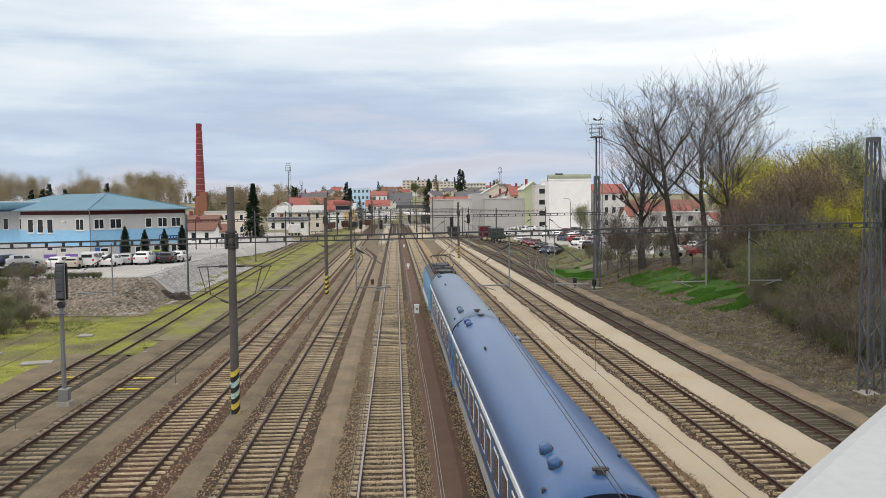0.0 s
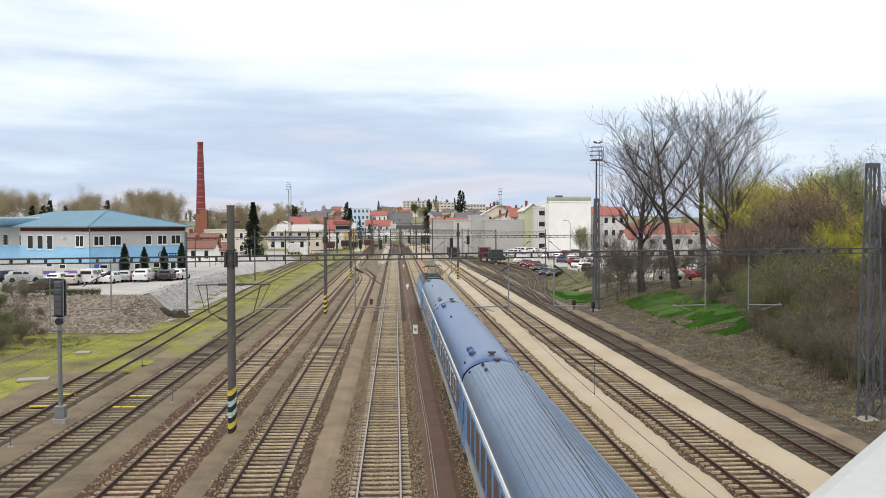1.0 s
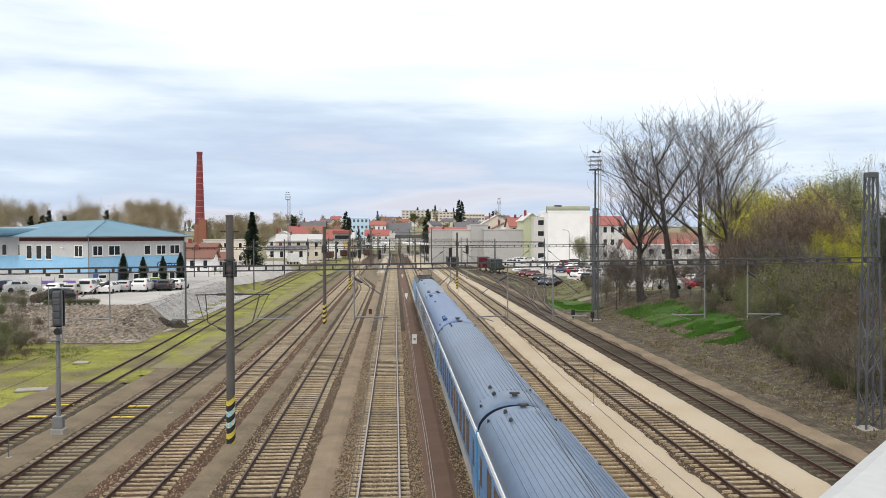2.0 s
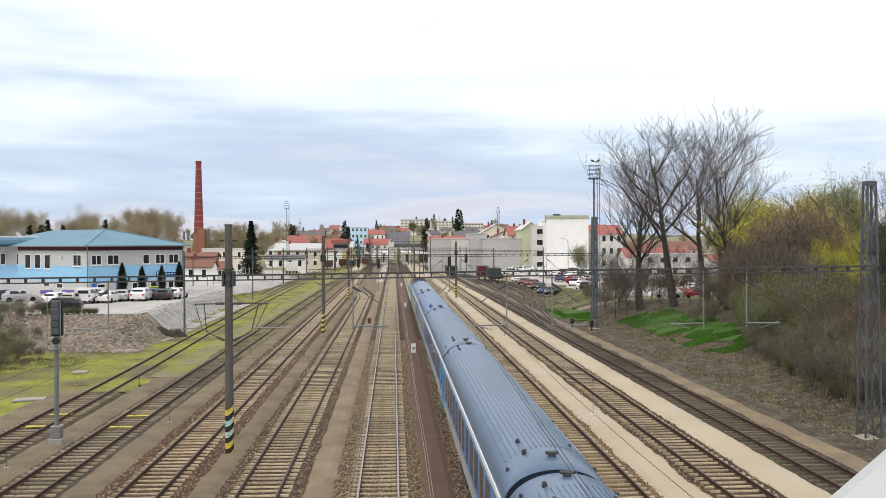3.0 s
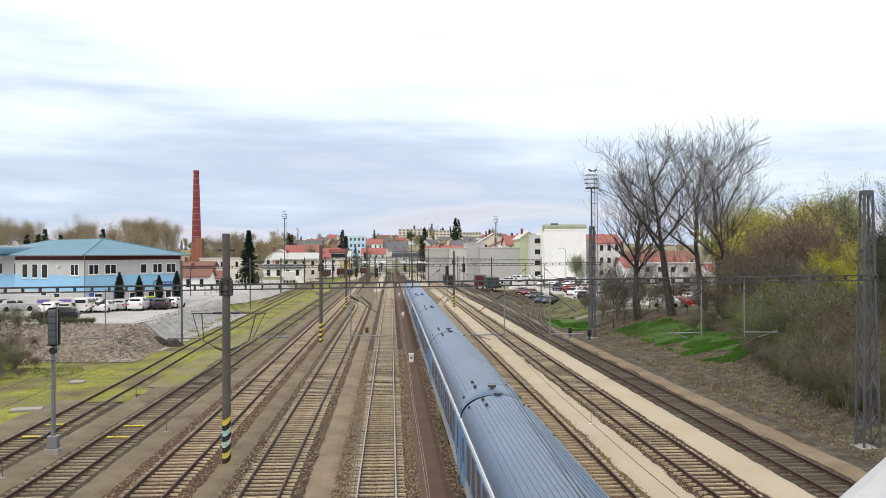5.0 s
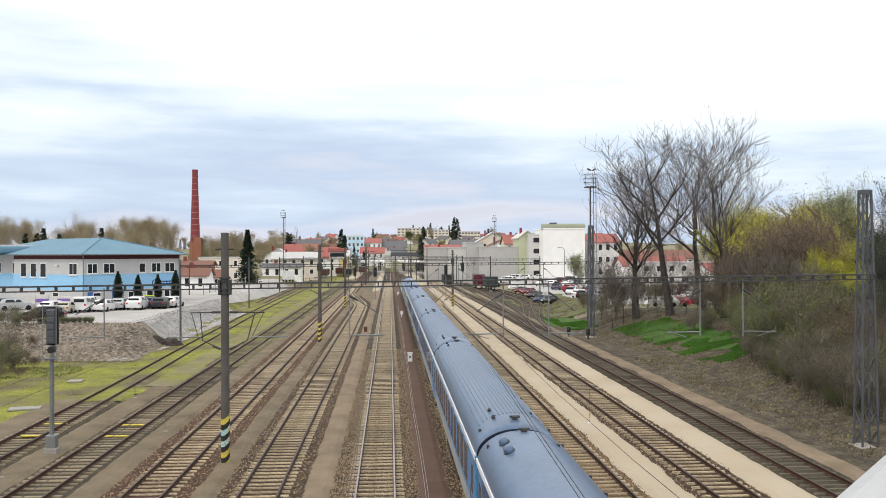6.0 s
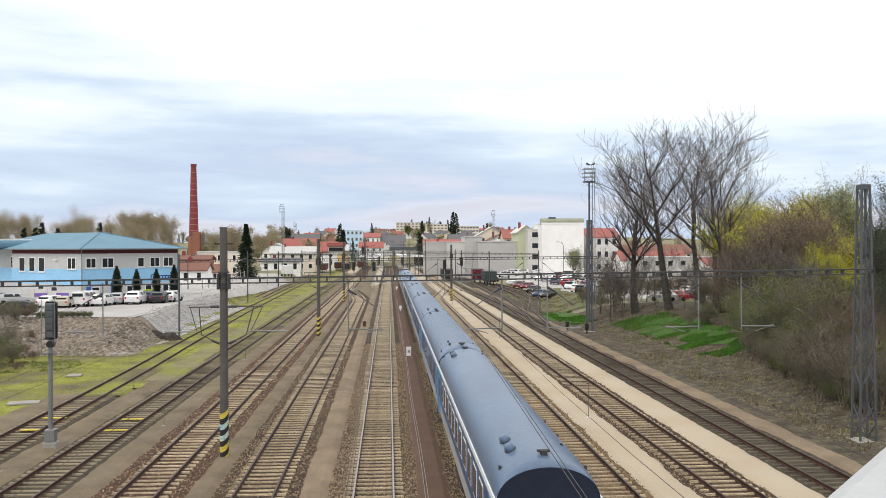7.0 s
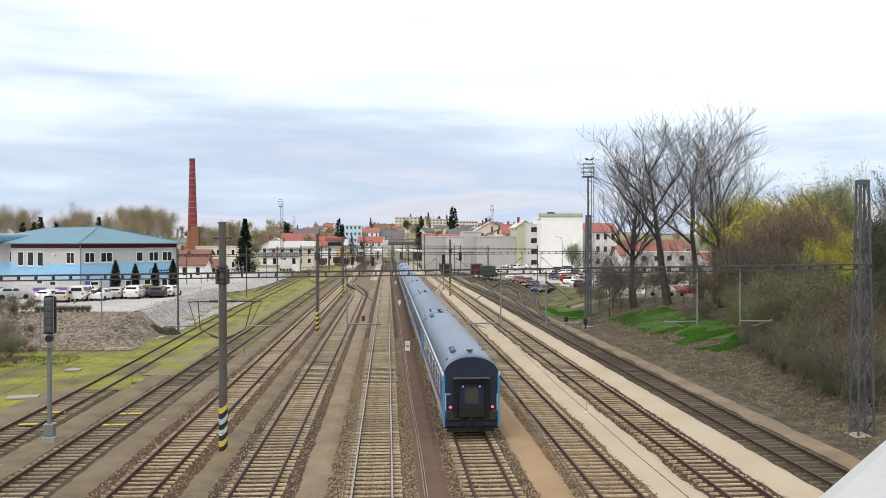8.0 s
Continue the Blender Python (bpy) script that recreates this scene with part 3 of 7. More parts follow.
    for y0, y1, s in ((-5.2, -3.2, 1), (-2.0, 1.4, -1), (2.4, 5.0, 1), (-5.4, -2.6, -1)):
        part("equipment_box", bx(*sorted((s * 0.5, s * 1.3)), y0, y1, 0.28, 0.7, bevel=0.04), "under", top)
    return top


def locomotive():
    top = thing("locomotive", "sky-blue electric locomotive with two raised pantographs on a cluttered dark roof", "locomotive")
    hl = 8.1
    bm = bmesh.new()
    prof = [(-1.45, 0.9), (-1.48, 2.6), (-1.3, 3.35), (-0.95, 3.62), (0.95, 3.62), (1.3, 3.35), (1.48, 2.6), (1.45, 0.9)]
    rings = []
    for y, k, d in ((-hl, 0.86, -0.5), (-hl + 0.8, 0.97, -0.1), (-hl + 1.6, 1.0, 0), (hl - 1.6, 1.0, 0), (hl - 0.8, 0.97, -0.1), (hl, 0.86, -0.5)):
        rings.append([bm.verts.new((x * k, y, z + (d if z > 3 else 0))) for x, z in prof])
    for r0, r1 in zip(rings, rings[1:]):
        for k in range(len(prof) - 1):
            bm.faces.new((r0[k], r1[k], r1[k + 1], r0[k + 1])).material_index = 1 if k in (2, 3, 4) else 0
    bm.faces.new(rings[0])
    bm.faces.new(rings[-1][::-1])
    part("body", bm, ["loco_blue", "loco_roof"], top)
    part("underframe", bx(-1.3, 1.3, -hl, hl, 0.55, 0.95), "under", top)
    part("side_stripe", bx(-1.485, -1.46, -hl + 1.7, hl - 1.7, 1.1, 1.5), "coach_white", top)
    for e in (-1, 1):
        for s in (-1, 1):
            part("cab_window", bx(*sorted((s * 0.1, s * 1.1)), *sorted((e * (hl - 0.45), e * (hl - 0.28))), 2.2, 2.9), "glass_dark", top)
            part("cab_side_window", bx(*sorted((s * 1.43, s * 1.475)), *sorted((e * (hl - 2.6), e * (hl - 1.8))), 2.0, 2.6), "glass_dark", top)
        bogie(top, e * 4.2)
        # pantograph
        y = e * 4.4
        pg = part("pantograph", bx(-0.7, 0.7, y - 0.8, y + 0.8, 3.78, 3.84), "steel_dark", top)
        for s in (-1, 1):
            for q in (-0.7, 0.7):
                part("insulator", tb([(s * 0.6, y + q, 3.58), (s * 0.6, y + q, 3.8)], [0.08, 0.06], 8), "ins_brown", pg)
            part("lower_arm", tb([(s * 0.55, y - 0.6, 3.84), (s * 0.7, y + e * 0.9, 4.4), (s * 0.45, y, 5.1 if e < 0 else 4.55)], 0.03, 6), "steel_dark", pg)
        part("collector", tb([(-0.9, y, 4.95 if e < 0 else 4.4), (-0.6, y, 5.12 if e < 0 else 4.57), (0.6, y, 5.12 if e < 0 else 4.57), (0.9, y, 4.95 if e < 0 else 4.4)], 0.035, 6), "steel_dark", pg)
    for i, (x, y, w, l, h) in enumerate(((-0.5, -2.2, 0.3, 0.7, 0.35), (0.5, -1.4, 0.28, 0.9, 0.3), (0.0, 0.2, 0.5, 0.8, 0.4), (-0.6, 1.6, 0.25, 0.6, 0.35), (0.55, 2.3, 0.25, 0.5, 0.3), (0.0, -3.2, 0.7, 0.2, 0.2))):
        part("roof_box", bx(x - w, x + w, y - l / 2, y + l / 2, 3.6, 3.62 + h, bevel=0.03), "loco_roof", top)
    for x in (-0.85, 0.85):
        part("busbar", tb([(x, -6.2, 3.85), (x, 6.2, 3.85)], 0.025, 6), "steel_dark", top)
        for y in (-5.5, -2.5, 0.5, 3.2, 5.8):
            part("insulator", tb([(x, y, 3.6), (x, y, 3.86)], [0.07, 0.05], 8), "ins_brown", top)
    return top


M["end_olive"] = mat("grimy_footplate", (0.016, 0.017, 0.012), 0.8, var=0.2, island=0.001)
M["loco_blue"] = mat("sky_blue_loco_paint", (0.13, 0.3, 0.5), 0.4, var=0.08, island=0.001)
M["loco_roof"] = mat("dark_loco_roof", (0.075, 0.08, 0.09), 0.7, var=0.2, island=0.001)
M["ins_brown"] = mat("brown_insulator", (0.1, 0.045, 0.03), 0.3, var=0.05)
TRAIN = []


def train():
    kinds = [("leading coach with a plain grey-blue roof and white eave stripe", "roof_grey", False, "coach_blue", 11, False),
             ("coach with a plain bright blue roof and round hatches", "roof_blue", False, "coach_blue", 11, False)]
    kinds += [("coach with a ribbed grey-blue roof and tall windows", "roof_grey", True, "coach_mid", 12, True)] * 4
    kinds += [("rear coach with a plain slate-blue roof and lit red tail lamps", "roof_tail", False, "coach_blue", 11, False)]
    loco = locomotive()
    TRAIN.append((loco, L_TAIL + 6 * L_COACH + 8.25))
    ribbed = None
    for i, k in enumerate(kinds):
        if k[2] and ribbed:
            ob = copy_thing(ribbed, Matrix())
        else:
            ob = coach(*k, H_TAIL if i == 6 else H_COACH, last=(i == 6))
        if k[2] and not ribbed:
            ribbed = ob
        TRAIN.append((ob, L_TAIL / 2 if i == 6 else L_TAIL + (5.5 - i) * L_COACH))


train()


# ---- overhead line ----
def striped_foot(parent, x, y, r):
    for i in range(9):
        z = -0.25 + i * 0.25
        bm = bmesh.new()
        ring = []
        for zz in (z, z + 0.25):
            ring.append([bm.verts.new((x + r * math.cos(a * math.pi / 8), y + r * math.sin(a * math.pi / 8), zz + 0.19 * math.sin(a * math.pi / 8 + 0.6))) for a in range(16)])
        for k in range(16):
            bm.faces.new((ring[0][k], ring[0][(k + 1) % 16], ring[1][(k + 1) % 16], ring[1][k]))
        part("warning_stripe", bm, "graffiti" if i in (4, 6) and y < 60 else ("yellow" if i % 2 == 0 else "black"), parent)


M["graffiti"] = mat("pale_blue_spray", (0.3, 0.5, 0.58), 0.7, var=0.3, scale=6, fine=14, second=(0.62, 0.55, 0.2), second_scale=5)


def concrete_pole(x, y, top_z):
    p = thing("catenary_pole", "grey concrete catenary pole with black and yellow stripes at its foot", "catenary pole", group="catenary poles")
    part("shaft", tb([(x, y, -0.3), (x, y, 2.0), (x, y, top_z - 2), (x, y, top_z)], [0.2, 0.195, 0.175, 0.17], 16), "pole", p, smooth=False)
    part("cap", tb([(x, y, top_z), (x, y, top_z + 0.06)], [0.19, 0.18], 16), "pole", p)
    striped_foot(p, x, y, 0.207)
    for z in (7.45, 7.62, 7.98, 8.12):
        part("clamp", tb([(x, y, z), (x, y, z + 0.09)], [0.25, 0.25], 12), "steel_dark", p)
    for s in (-1, 1):
        part("clamp_arm", bx(x + s * 0.23 - 0.05, x + s * 0.23 + 0.05, y - 0.22, y + 0.22, 7.4, 8.1, bevel=0.02), "steel_dark", p)
        part("top_bracket", bx(*sorted((x + s * 0.15, x + s * 0.42)), y - 0.03, y + 0.03, top_z - 0.72, top_z - 0.66), "steel_dark", p)
    return p


def lattice_mast(x, y, top_z, base=0.95, tip=0.6, base_z=-0.2, label="grey steel lattice mast of riveted angles that carries the portal beam"):
    p = thing("lattice_mast", label, "lattice mast", group="lattice masts")
    n = max(6, int(top_z / 0.85))

    def half(z):
        return (base + (tip - base) * (z - base_z) / (top_z - base_z)) / 2
    for sx in (-1, 1):
        for sy in (-1, 1):
            bm = bmesh.new()
            a, b = half(base_z), half(top_z)
            tube(bm, [(x + sx * a, y + sy * a, base_z), (x + sx * b, y + sy * b, top_z)], 0.062, 4)
            part("corner_angle", bm, "steel", p)
    for i in range(n):
        z0, z1 = base_z + (top_z - base_z) * i / n, base_z + (top_z - base_z) * (i + 1) / n
        a, b = half(z0), half(z1)
        k = 1 if i % 2 else -1
        for face in range(4):
            c, s = (1, 0) if face % 2 == 0 else (0, 1)
            o = 1 if face < 2 else -1

            def at(u, h, z):
                return (x + (u * h if c else o * h), y + (o * h if c else u * h), z)
            part("lattice_bar", tb([at(-k, a, z0), at(k, b, z1)], 0.03, 4), "steel", p)
    part("cap_plate", bx(x - tip / 2 - 0.03, x + tip / 2 + 0.03, y - tip / 2 - 0.03, y + tip / 2 + 0.03, top_z - 0.22, top_z + 0.02), "steel", p)
    part("foundation", bx(x - 0.6, x + 0.6, y - 0.6, y + 0.6, base_z - 0.4, base_z + 0.04, bevel=0.04), "concrete", p)
    return p


def portal(y, x0, x1, z0, z1, drops, pitch=0.75):
    """A flat portal beam of two chords and posts, with drop posts over the tracks."""
    p = thing("portal_beam", "long dark steel portal beam across the tracks", "portal beam", group="portal beams")

    def zz(x):
        return z0 + (z1 - z0) * (x - x0) / (x1 - x0)
    for dz, r in ((0.11, 0.05), (-0.11, 0.036)):
        for dy in (-0.1, 0.1):
            part("chord", tb([(x0, y + dy, z0 + dz), (x1, y + dy, z1 + dz)], r, 4), "steel_dark", p)
    n = int((x1 - x0) / pitch)
    for i in range(n + 1):
        x = x0 + (x1 - x0) * i / n
        part("beam_post", bx(x - 0.03, x + 0.03, y - 0.11, y + 0.11, zz(x) - 0.11, zz(x) + 0.11), "steel_dark", p)
    for tx, side in drops:
        x = tx + side * 1.25
        d = part("drop_post", tb([(x, y, zz(x)), (x, y, 5.35)], 0.032, 6), "galv", p)
        part("stay_tube", tb([(x, y, zz(x) - 0.45), (tx, y, 6.55)], 0.022, 6), "steel", d)
        part("insulator", tb([(x, y, zz(x) - 0.5), (x + (tx - x) * 0.3, y, zz(x) - 0.72)], 0.05, 8), "steel_dark", d)
        part("registration_tube", tb([(x, y, 5.55), (tx - side * 0.35, y, 5.52)], 0.032, 6), "galv", d)
        part("steady_arm", tb([(tx - side * 0.3, y, 5.6), (tx + side * 0.6, y, 5.3)], 0.02, 5), "galv", d)
    return p


def cantilever(x, y, side, tx):
    c = thing("catenary_bracket", "steel tube cantilever that holds the contact wire off a pole", "catenary bracket", group="catenary brackets")
    s = side
    part("top_tube", tb([(x + s * 0.2, y, 6.62), (tx - s * 0.55, y, 6.6)], 0.028, 6), "steel_dark", c)
    part("strut", tb([(x + s * 0.2, y, 4.95), (x + s * 1.0, y, 5.35), (tx - s * 1.0, y, 6.6)], 0.026, 6), "steel_dark", c)
    part("insulator", tb([(x + s * 0.2, y, 4.95), (x + s * 0.55, y, 5.1)], 0.055, 8), "steel_dark", c)
    part("insulator", tb([(x + s * 0.2, y, 6.62), (x + s * 0.6, y, 6.62)], 0.055, 8), "steel_dark", c)
    part("registration_tube", tb([(x + s * 1.1, y, 5.5), (tx + s * 0.5, y, 5.5)], 0.03, 6), "galv", c)
    part("hanger", tb([(tx - s * 0.6, y, 6.6), (x + s * 1.2, y, 5.5)], 0.018, 5), "steel_dark", c)


def wires():
    ys = (-12, 40, 93.3, 150, 207, 264)
    for n, tx in TX.items():
        if n in "X":
            continue
        w = thing("overhead_wire", "thin dark catenary and contact wires above a track", "overhead wire", group="overhead wires")
        sag, zig = [], []
        for i, (a, b) in enumerate(zip(ys, ys[1:])):
            za, zb = 0.3 * (-1) ** i, -0.3 * (-1) ** i
            if n == "C" and i == 0:
                za = -1.75
            zig += [(tx + za, a, 5.5)]
            for k in range(8):
                t = k / 8
                sag.append((tx, a + (b - a) * t, 6.65 - 0.75 * 4 * t * (1 - t)))
                if k in (2, 4, 6) and i > 0:
                    part("dropper", tb([sag[-1], (tx + za + (zb - za) * t, sag[-1][1], 5.5)], 0.006, 3), "wire", w)
        part("messenger_wire", tb(sag, 0.006, 5), "wire", w)
        part("contact_wire", tb(zig, 0.008 if n == "C" else 0.006, 5), "wire", w)
        if n == "C":
            part("contact_wire", tb([(x + 0.08, y, z) for x, y, z in zig], 0.008, 5), "wire", w)


def overhead():
    concrete_pole(-7.45, 40.0, 10.15)
    concrete_pole(-7.45, 93.3, 10.1)
    concrete_pole(-7.7, 150.5, 10.0)
    concrete_pole(10.9, 152.0, 9.6)
    lattice_mast(23.1, 41.2, 12.25, 0.8, 0.4)
    lattice_mast(22.3, 96.0, 12.2, 0.66, 0.44)
    portal(40.0, -27, 22.9, 7.6, 8.07, [(TX["Y"], 1), (TX["B"], -1), (TX["C"], 1), (TX["D"], -1), (TX["E"], 1), (TX["F"], -1)])
    portal(93.3, -22, 22.7, 7.85, 8.1, [(TX["Y"], 1), (TX["B"], -1), (TX["C"], 1), (TX["D"], -1), (TX["E"], 1), (TX["F"], -1)])
    portal(150.5, -24, 26, 7.9, 8.0, [(TX["B"], -1), (TX["C"], 1), (TX["E"], 1)])
    for y in (40.0, 93.3):
        cantilever(-7.45, y, -1, TX["Z"])
        cantilever(-7.45, y, 1, TX["A"])
    for x, y in ((-22, 93.3), (-24, 150.5), (26, 150.5), (-27, 40.0)):
        p = thing("steel_pole", "slim grey steel pole at the end of a portal beam", "pole", group="slim portal poles")
        part("shaft", tb([(x, y, ground_z(x, y) - 0.3), (x, y, 8.6)], [0.11, 0.09], 10), "steel", p)
        part("base", bx(x - 0.3, x + 0.3, y - 0.3, y + 0.3, ground_z(x, y) - 0.3, ground_z(x, y) + 0.15, bevel=0.03), "concrete", p)
    wires()


overhead()


# ---- the footbridge on which the camera stands ----
def bridge():
    b = thing("footbridge", "concrete bridge deck with a broad pale grey metal handrail", "bridge", kind="structure")
    turn = radians(RAIL_TURN)
    m = Matrix.Translation((RAIL_AT[0], RAIL_AT[1], 0)) @ Matrix.Rotation(-turn, 4, "Z")
    top = EYE[2] - 0.35
    for name, bm, mt in (("handrail", bx(0.0, 0.24, -14, 40, top - 0.12, top, bevel=0.035), "rail_grey"),
                         ("deck", bx(0.06, 4.6, -14, 40, top - 2.2, top - 1.15, bevel=0.03), "concrete"),
                         ("kerb", bx(0.05, 0.35, -14, 40, top - 1.15, top - 0.95, bevel=0.02), "concrete"),
                         ("pier", bx(0.6, 4.2, -11, -10, -0.5, top - 2.2, bevel=0.05), "concrete"),
                         ("pier", bx(0.6, 4.2, 36, 37.4, -0.5, top - 2.2, bevel=0.05), "concrete")):
        ob = part(name, bm, mt, b)
        ob.matrix_basis = m
    for i in range(28):
        ob = part("post", bx(0.08, 0.16, -13 + i * 2 - 0.04, -13 + i * 2 + 0.04, top - 1.0, top - 0.1), "rail_grey", b)
        ob.matrix_basis = m


RAIL_TURN, RAIL_AT = 41.3, (0.572, 1.166)
bridge()


# ---- the lots and banks beside the yard ----
def sheet(name, label, x0, x1, y0, y1, material, nx, ny, lift=0.03, ragged=0.0, seed=0, category="ground", taper=False):
    """A patch that follows the ground, with a ragged edge."""
    bm = bmesh.new()
    rows = []
    for j in range(ny + 1):
        y = y0 + (y1 - y0) * j / ny
        a = x0 + ragged * noise.noise((seed, y * 0.13, 1))
        b = x1 + ragged * noise.noise((seed + 5, y * 0.13, 2))
        if taper:
            t, mid = j / ny, (x0 + x1) / 2
            k = smoothstep(-0.02, 0.35, t) * smoothstep(1.02, 0.7, t)
            a, b = mid + 0.6 + (a - mid - 0.6) * k, mid + 0.6 + (b - mid - 0.6) * k
        rows.append([bm.verts.new((a + (b - a) * i / nx, y, ground_z(a + (b - a) * i / nx, y) + lift)) for i in range(nx + 1)])
    for r0, r1 in zip(rows, rows[1:]):
        for k in range(nx):
            bm.faces.new((r0[k], r0[k + 1], r1[k + 1], r1[k]))
    return tagged(part(name, bm, material, None, smooth=True), label, category, kind="structure")


M["lawn"] = mat("fresh_grass", (0.044, 0.112, 0.013), 0.95, var=0.35, scale=0.8, fine=7, bump=0.06, second=(0.1, 0.1, 0.045), second_scale=0.3, second_at=0.58)
M["drygrass"] = mat("dry_grass", (0.17, 0.14, 0.085), 0.95, var=0.38, scale=0.9, fine=8, bump=0.06, second=(0.11, 0.135, 0.035), second_scale=0.22, second_at=0.5)


M["scrub"] = mat("scrubby_ground", (0.13, 0.112, 0.066), 0.95, var=0.25, scale=0.5, fine=8, bump=0.05, second=(0.095, 0.12, 0.032), second_scale=0.2, second_at=0.52, soft=0.12)


def lots():
    sheet("yard_floor", "trodden grit between the far tracks of the yard", -18.0, 17.2, 128, 430, "path_grey", 4, 40, 0.04, 0.4, 17)
    sheet("moss_strip", "yellow-green moss and thin grass beside the sidings", -33, -20.2, 30, 190, "moss", 14, 100, 0.1, 1.5, 3)
    sheet("grass_verge", "patchy grass and bare soil beside the yard", -75, -31, 20, 76, "drygrass", 24, 40, 0.05, 1.5, 8)
    sheet("rubble_bank", "stony rubble bank below the car park", -62, -22.6, 78, 97, "rubble", 60, 40, 0.14, 0.9, 4)
    sheet("gravel_apron", "pale gravel apron beside the access road", -27.6, -22.3, 93.0, 140, "gravel", 24, 60, 0.17, 0.5, 6)
    sheet("car_park", "pale asphalt car park by the blue building", -110, -26.0, 91, 240, "asphalt", 70, 80, 0.22, 0.3, 5, "car park")
    sheet("car_park", "pale asphalt car park behind the trees", 31, 110, 132, 300, "asphalt", 50, 60, 0.05, 0.6, 7, "car park")
    sheet("soil_bank", "brown soil and litter on the wooded bank", 20.0, 60, 20, 118, "earth", 40, 80, 0.08, 0.8, 11)
    sheet("grass_bank", "bright green grass on the bank under the trees", 26.4, 31.0, 70, 100, "lawn", 24, 60, 0.13, 2.2, 12, taper=True)
    sheet("grass_patch", "bright grass patch beside the mast", 20.8, 25.5, 104, 124, "lawn", 12, 24, 0.11, 0.8, 13, taper=True)
    sheet("dry_grass", "dry yellow grass below the car park", 22.5, 32, 122, 172, "scrub", 14, 40, 0.09, 1.5, 14)


def soil_mound(x, y, w, h):
    bm = bmesh.new()
    rows = []
    for j in range(9):
        line = []
        for i in range(17):
            u, v = i / 8 - 1, j / 4 - 1
            r = max(0.0, 1 - u * u - v * v)
            px, py = x + u * w, y + v * w * 0.5
            line.append(bm.verts.new((px, py, ground_z(px, py) + 0.05 + h * r ** 0.7 * (0.75 + 0.5 * noise.noise((px * 1.7, py * 1.7, 3))))))
        rows.append(line)
    for r0, r1 in zip(rows, rows[1:]):
        for k in range(16):
            bm.faces.new((r0[k], r0[k + 1], r1[k + 1], r1[k]))
    tagged(part("dirt_mound", bm, "heap", None), "dark mound of soil at the foot of the rubble bank", "mound")


M["heap"] = mat("dark_heap_soil", (0.05, 0.042, 0.036), 0.95, var=0.35, scale=1.5, fine=7, bump=0.08)
soil_mound(-22.7, 91.0, 1.6, 1.1)
M["gravel"] = mat("pale_gravel", (0.34, 0.33, 0.32), 0.95, var=0.35, scale=0.8, fine=8, bump=0.05)
lots()
track("old siding sunk in moss", [(-24.2, 165, 0.02), (-25.2, 200, 0.02), (-26, 300, 0.02)], kind="w", bed="moss", single=45, last=200, bed_half=1.3)
track("curved lead of dark sidings", [(17.9, 96, 0.012), (18.6, 108, 0.012), (20.0, 124, 0.012), (22.2, 140, 0.012), (24.4, 156, 0.012), (25.4, 175, 0.012), (25.2, 200, 0.012), (24.5, 230, 0.012)], kind="k", bed="ballast_dark", single=50, last=140)
track("curved siding beside the car park", [(18.2, 103, 0.02), (19.4, 116, 0.02), (21.9, 132, 0.02), (25.2, 150, 0.02), (27.2, 164, 0.02), (28.0, 178, 0.02), (27.2, 200, 0.02), (26.4, 220, 0.02)], kind="k", bed="ballast_dark", single=50, last=140)
track("siding between the main yard and the dark sidings", [(17.75, 88, 0.016), (18.0, 110, 0.016), (19.3, 140, 0.016), (20.8, 170, 0.016), (21.5, 210, 0.016), (21.5, 330, 0.016)], kind="k", bed="ballast_dark", single=50, last=150)


# ---- buildings ----
def paint(name, c, rough=0.8, var=0.06):
    M[name] = mat(name, c, rough, var=var, scale=0.3, fine=3)
    return name


for _n, _c in (("wall_white", (0.84, 0.83, 0.81)), ("wall_cream", (0.66, 0.59, 0.5)), ("wall_grey", (0.46, 0.45, 0.44)), ("wall_pale", (0.6, 0.585, 0.56)), ("wall_yellow", (0.62, 0.47, 0.2)),
               ("wall_green", (0.5, 0.53, 0.36)), ("wall_blue", (0.5, 0.68, 0.84)), ("wall_pink", (0.6, 0.4, 0.3)), ("roof_red", (0.3, 0.11, 0.09)), ("roof_brown", (0.2, 0.1, 0.075)),
               ("roof_slate", (0.13, 0.13, 0.14)), ("roof_brick", (0.33, 0.115, 0.1)), ("roof_pale", (0.5, 0.5, 0.5)), ("facade_grey", (0.52, 0.515, 0.51)), ("facade_blue", (0.3, 0.56, 0.8)),
               ("fascia_brown", (0.085, 0.022, 0.022)), ("sheet_blue", (0.14, 0.255, 0.335)), ("frame_white", (0.75, 0.75, 0.74)), ("door_blue", (0.05, 0.13, 0.4)), ("sign_navy", (0.02, 0.05, 0.2)),
               ("brick_red", (0.23, 0.052, 0.056)), ("brick_pale", (0.3, 0.13, 0.085)), ("band_pale", (0.36, 0.2, 0.18)), ("purple", (0.2, 0.12, 0.4)), ("cap_green", (0.3, 0.32, 0.24)), ("tarp", (0.7, 0.72, 0.74)), ("signal_red", (0.4, 0.03, 0.03))):
    paint(_n, _c)
# paler copy of the pane for far houses: distance haze put into its colour
M["pane_far"] = mat("hazed_window_pane", (0.11, 0.12, 0.135), 0.2, var=0.2, spec=0.4)
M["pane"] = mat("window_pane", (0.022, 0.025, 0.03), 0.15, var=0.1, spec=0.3)


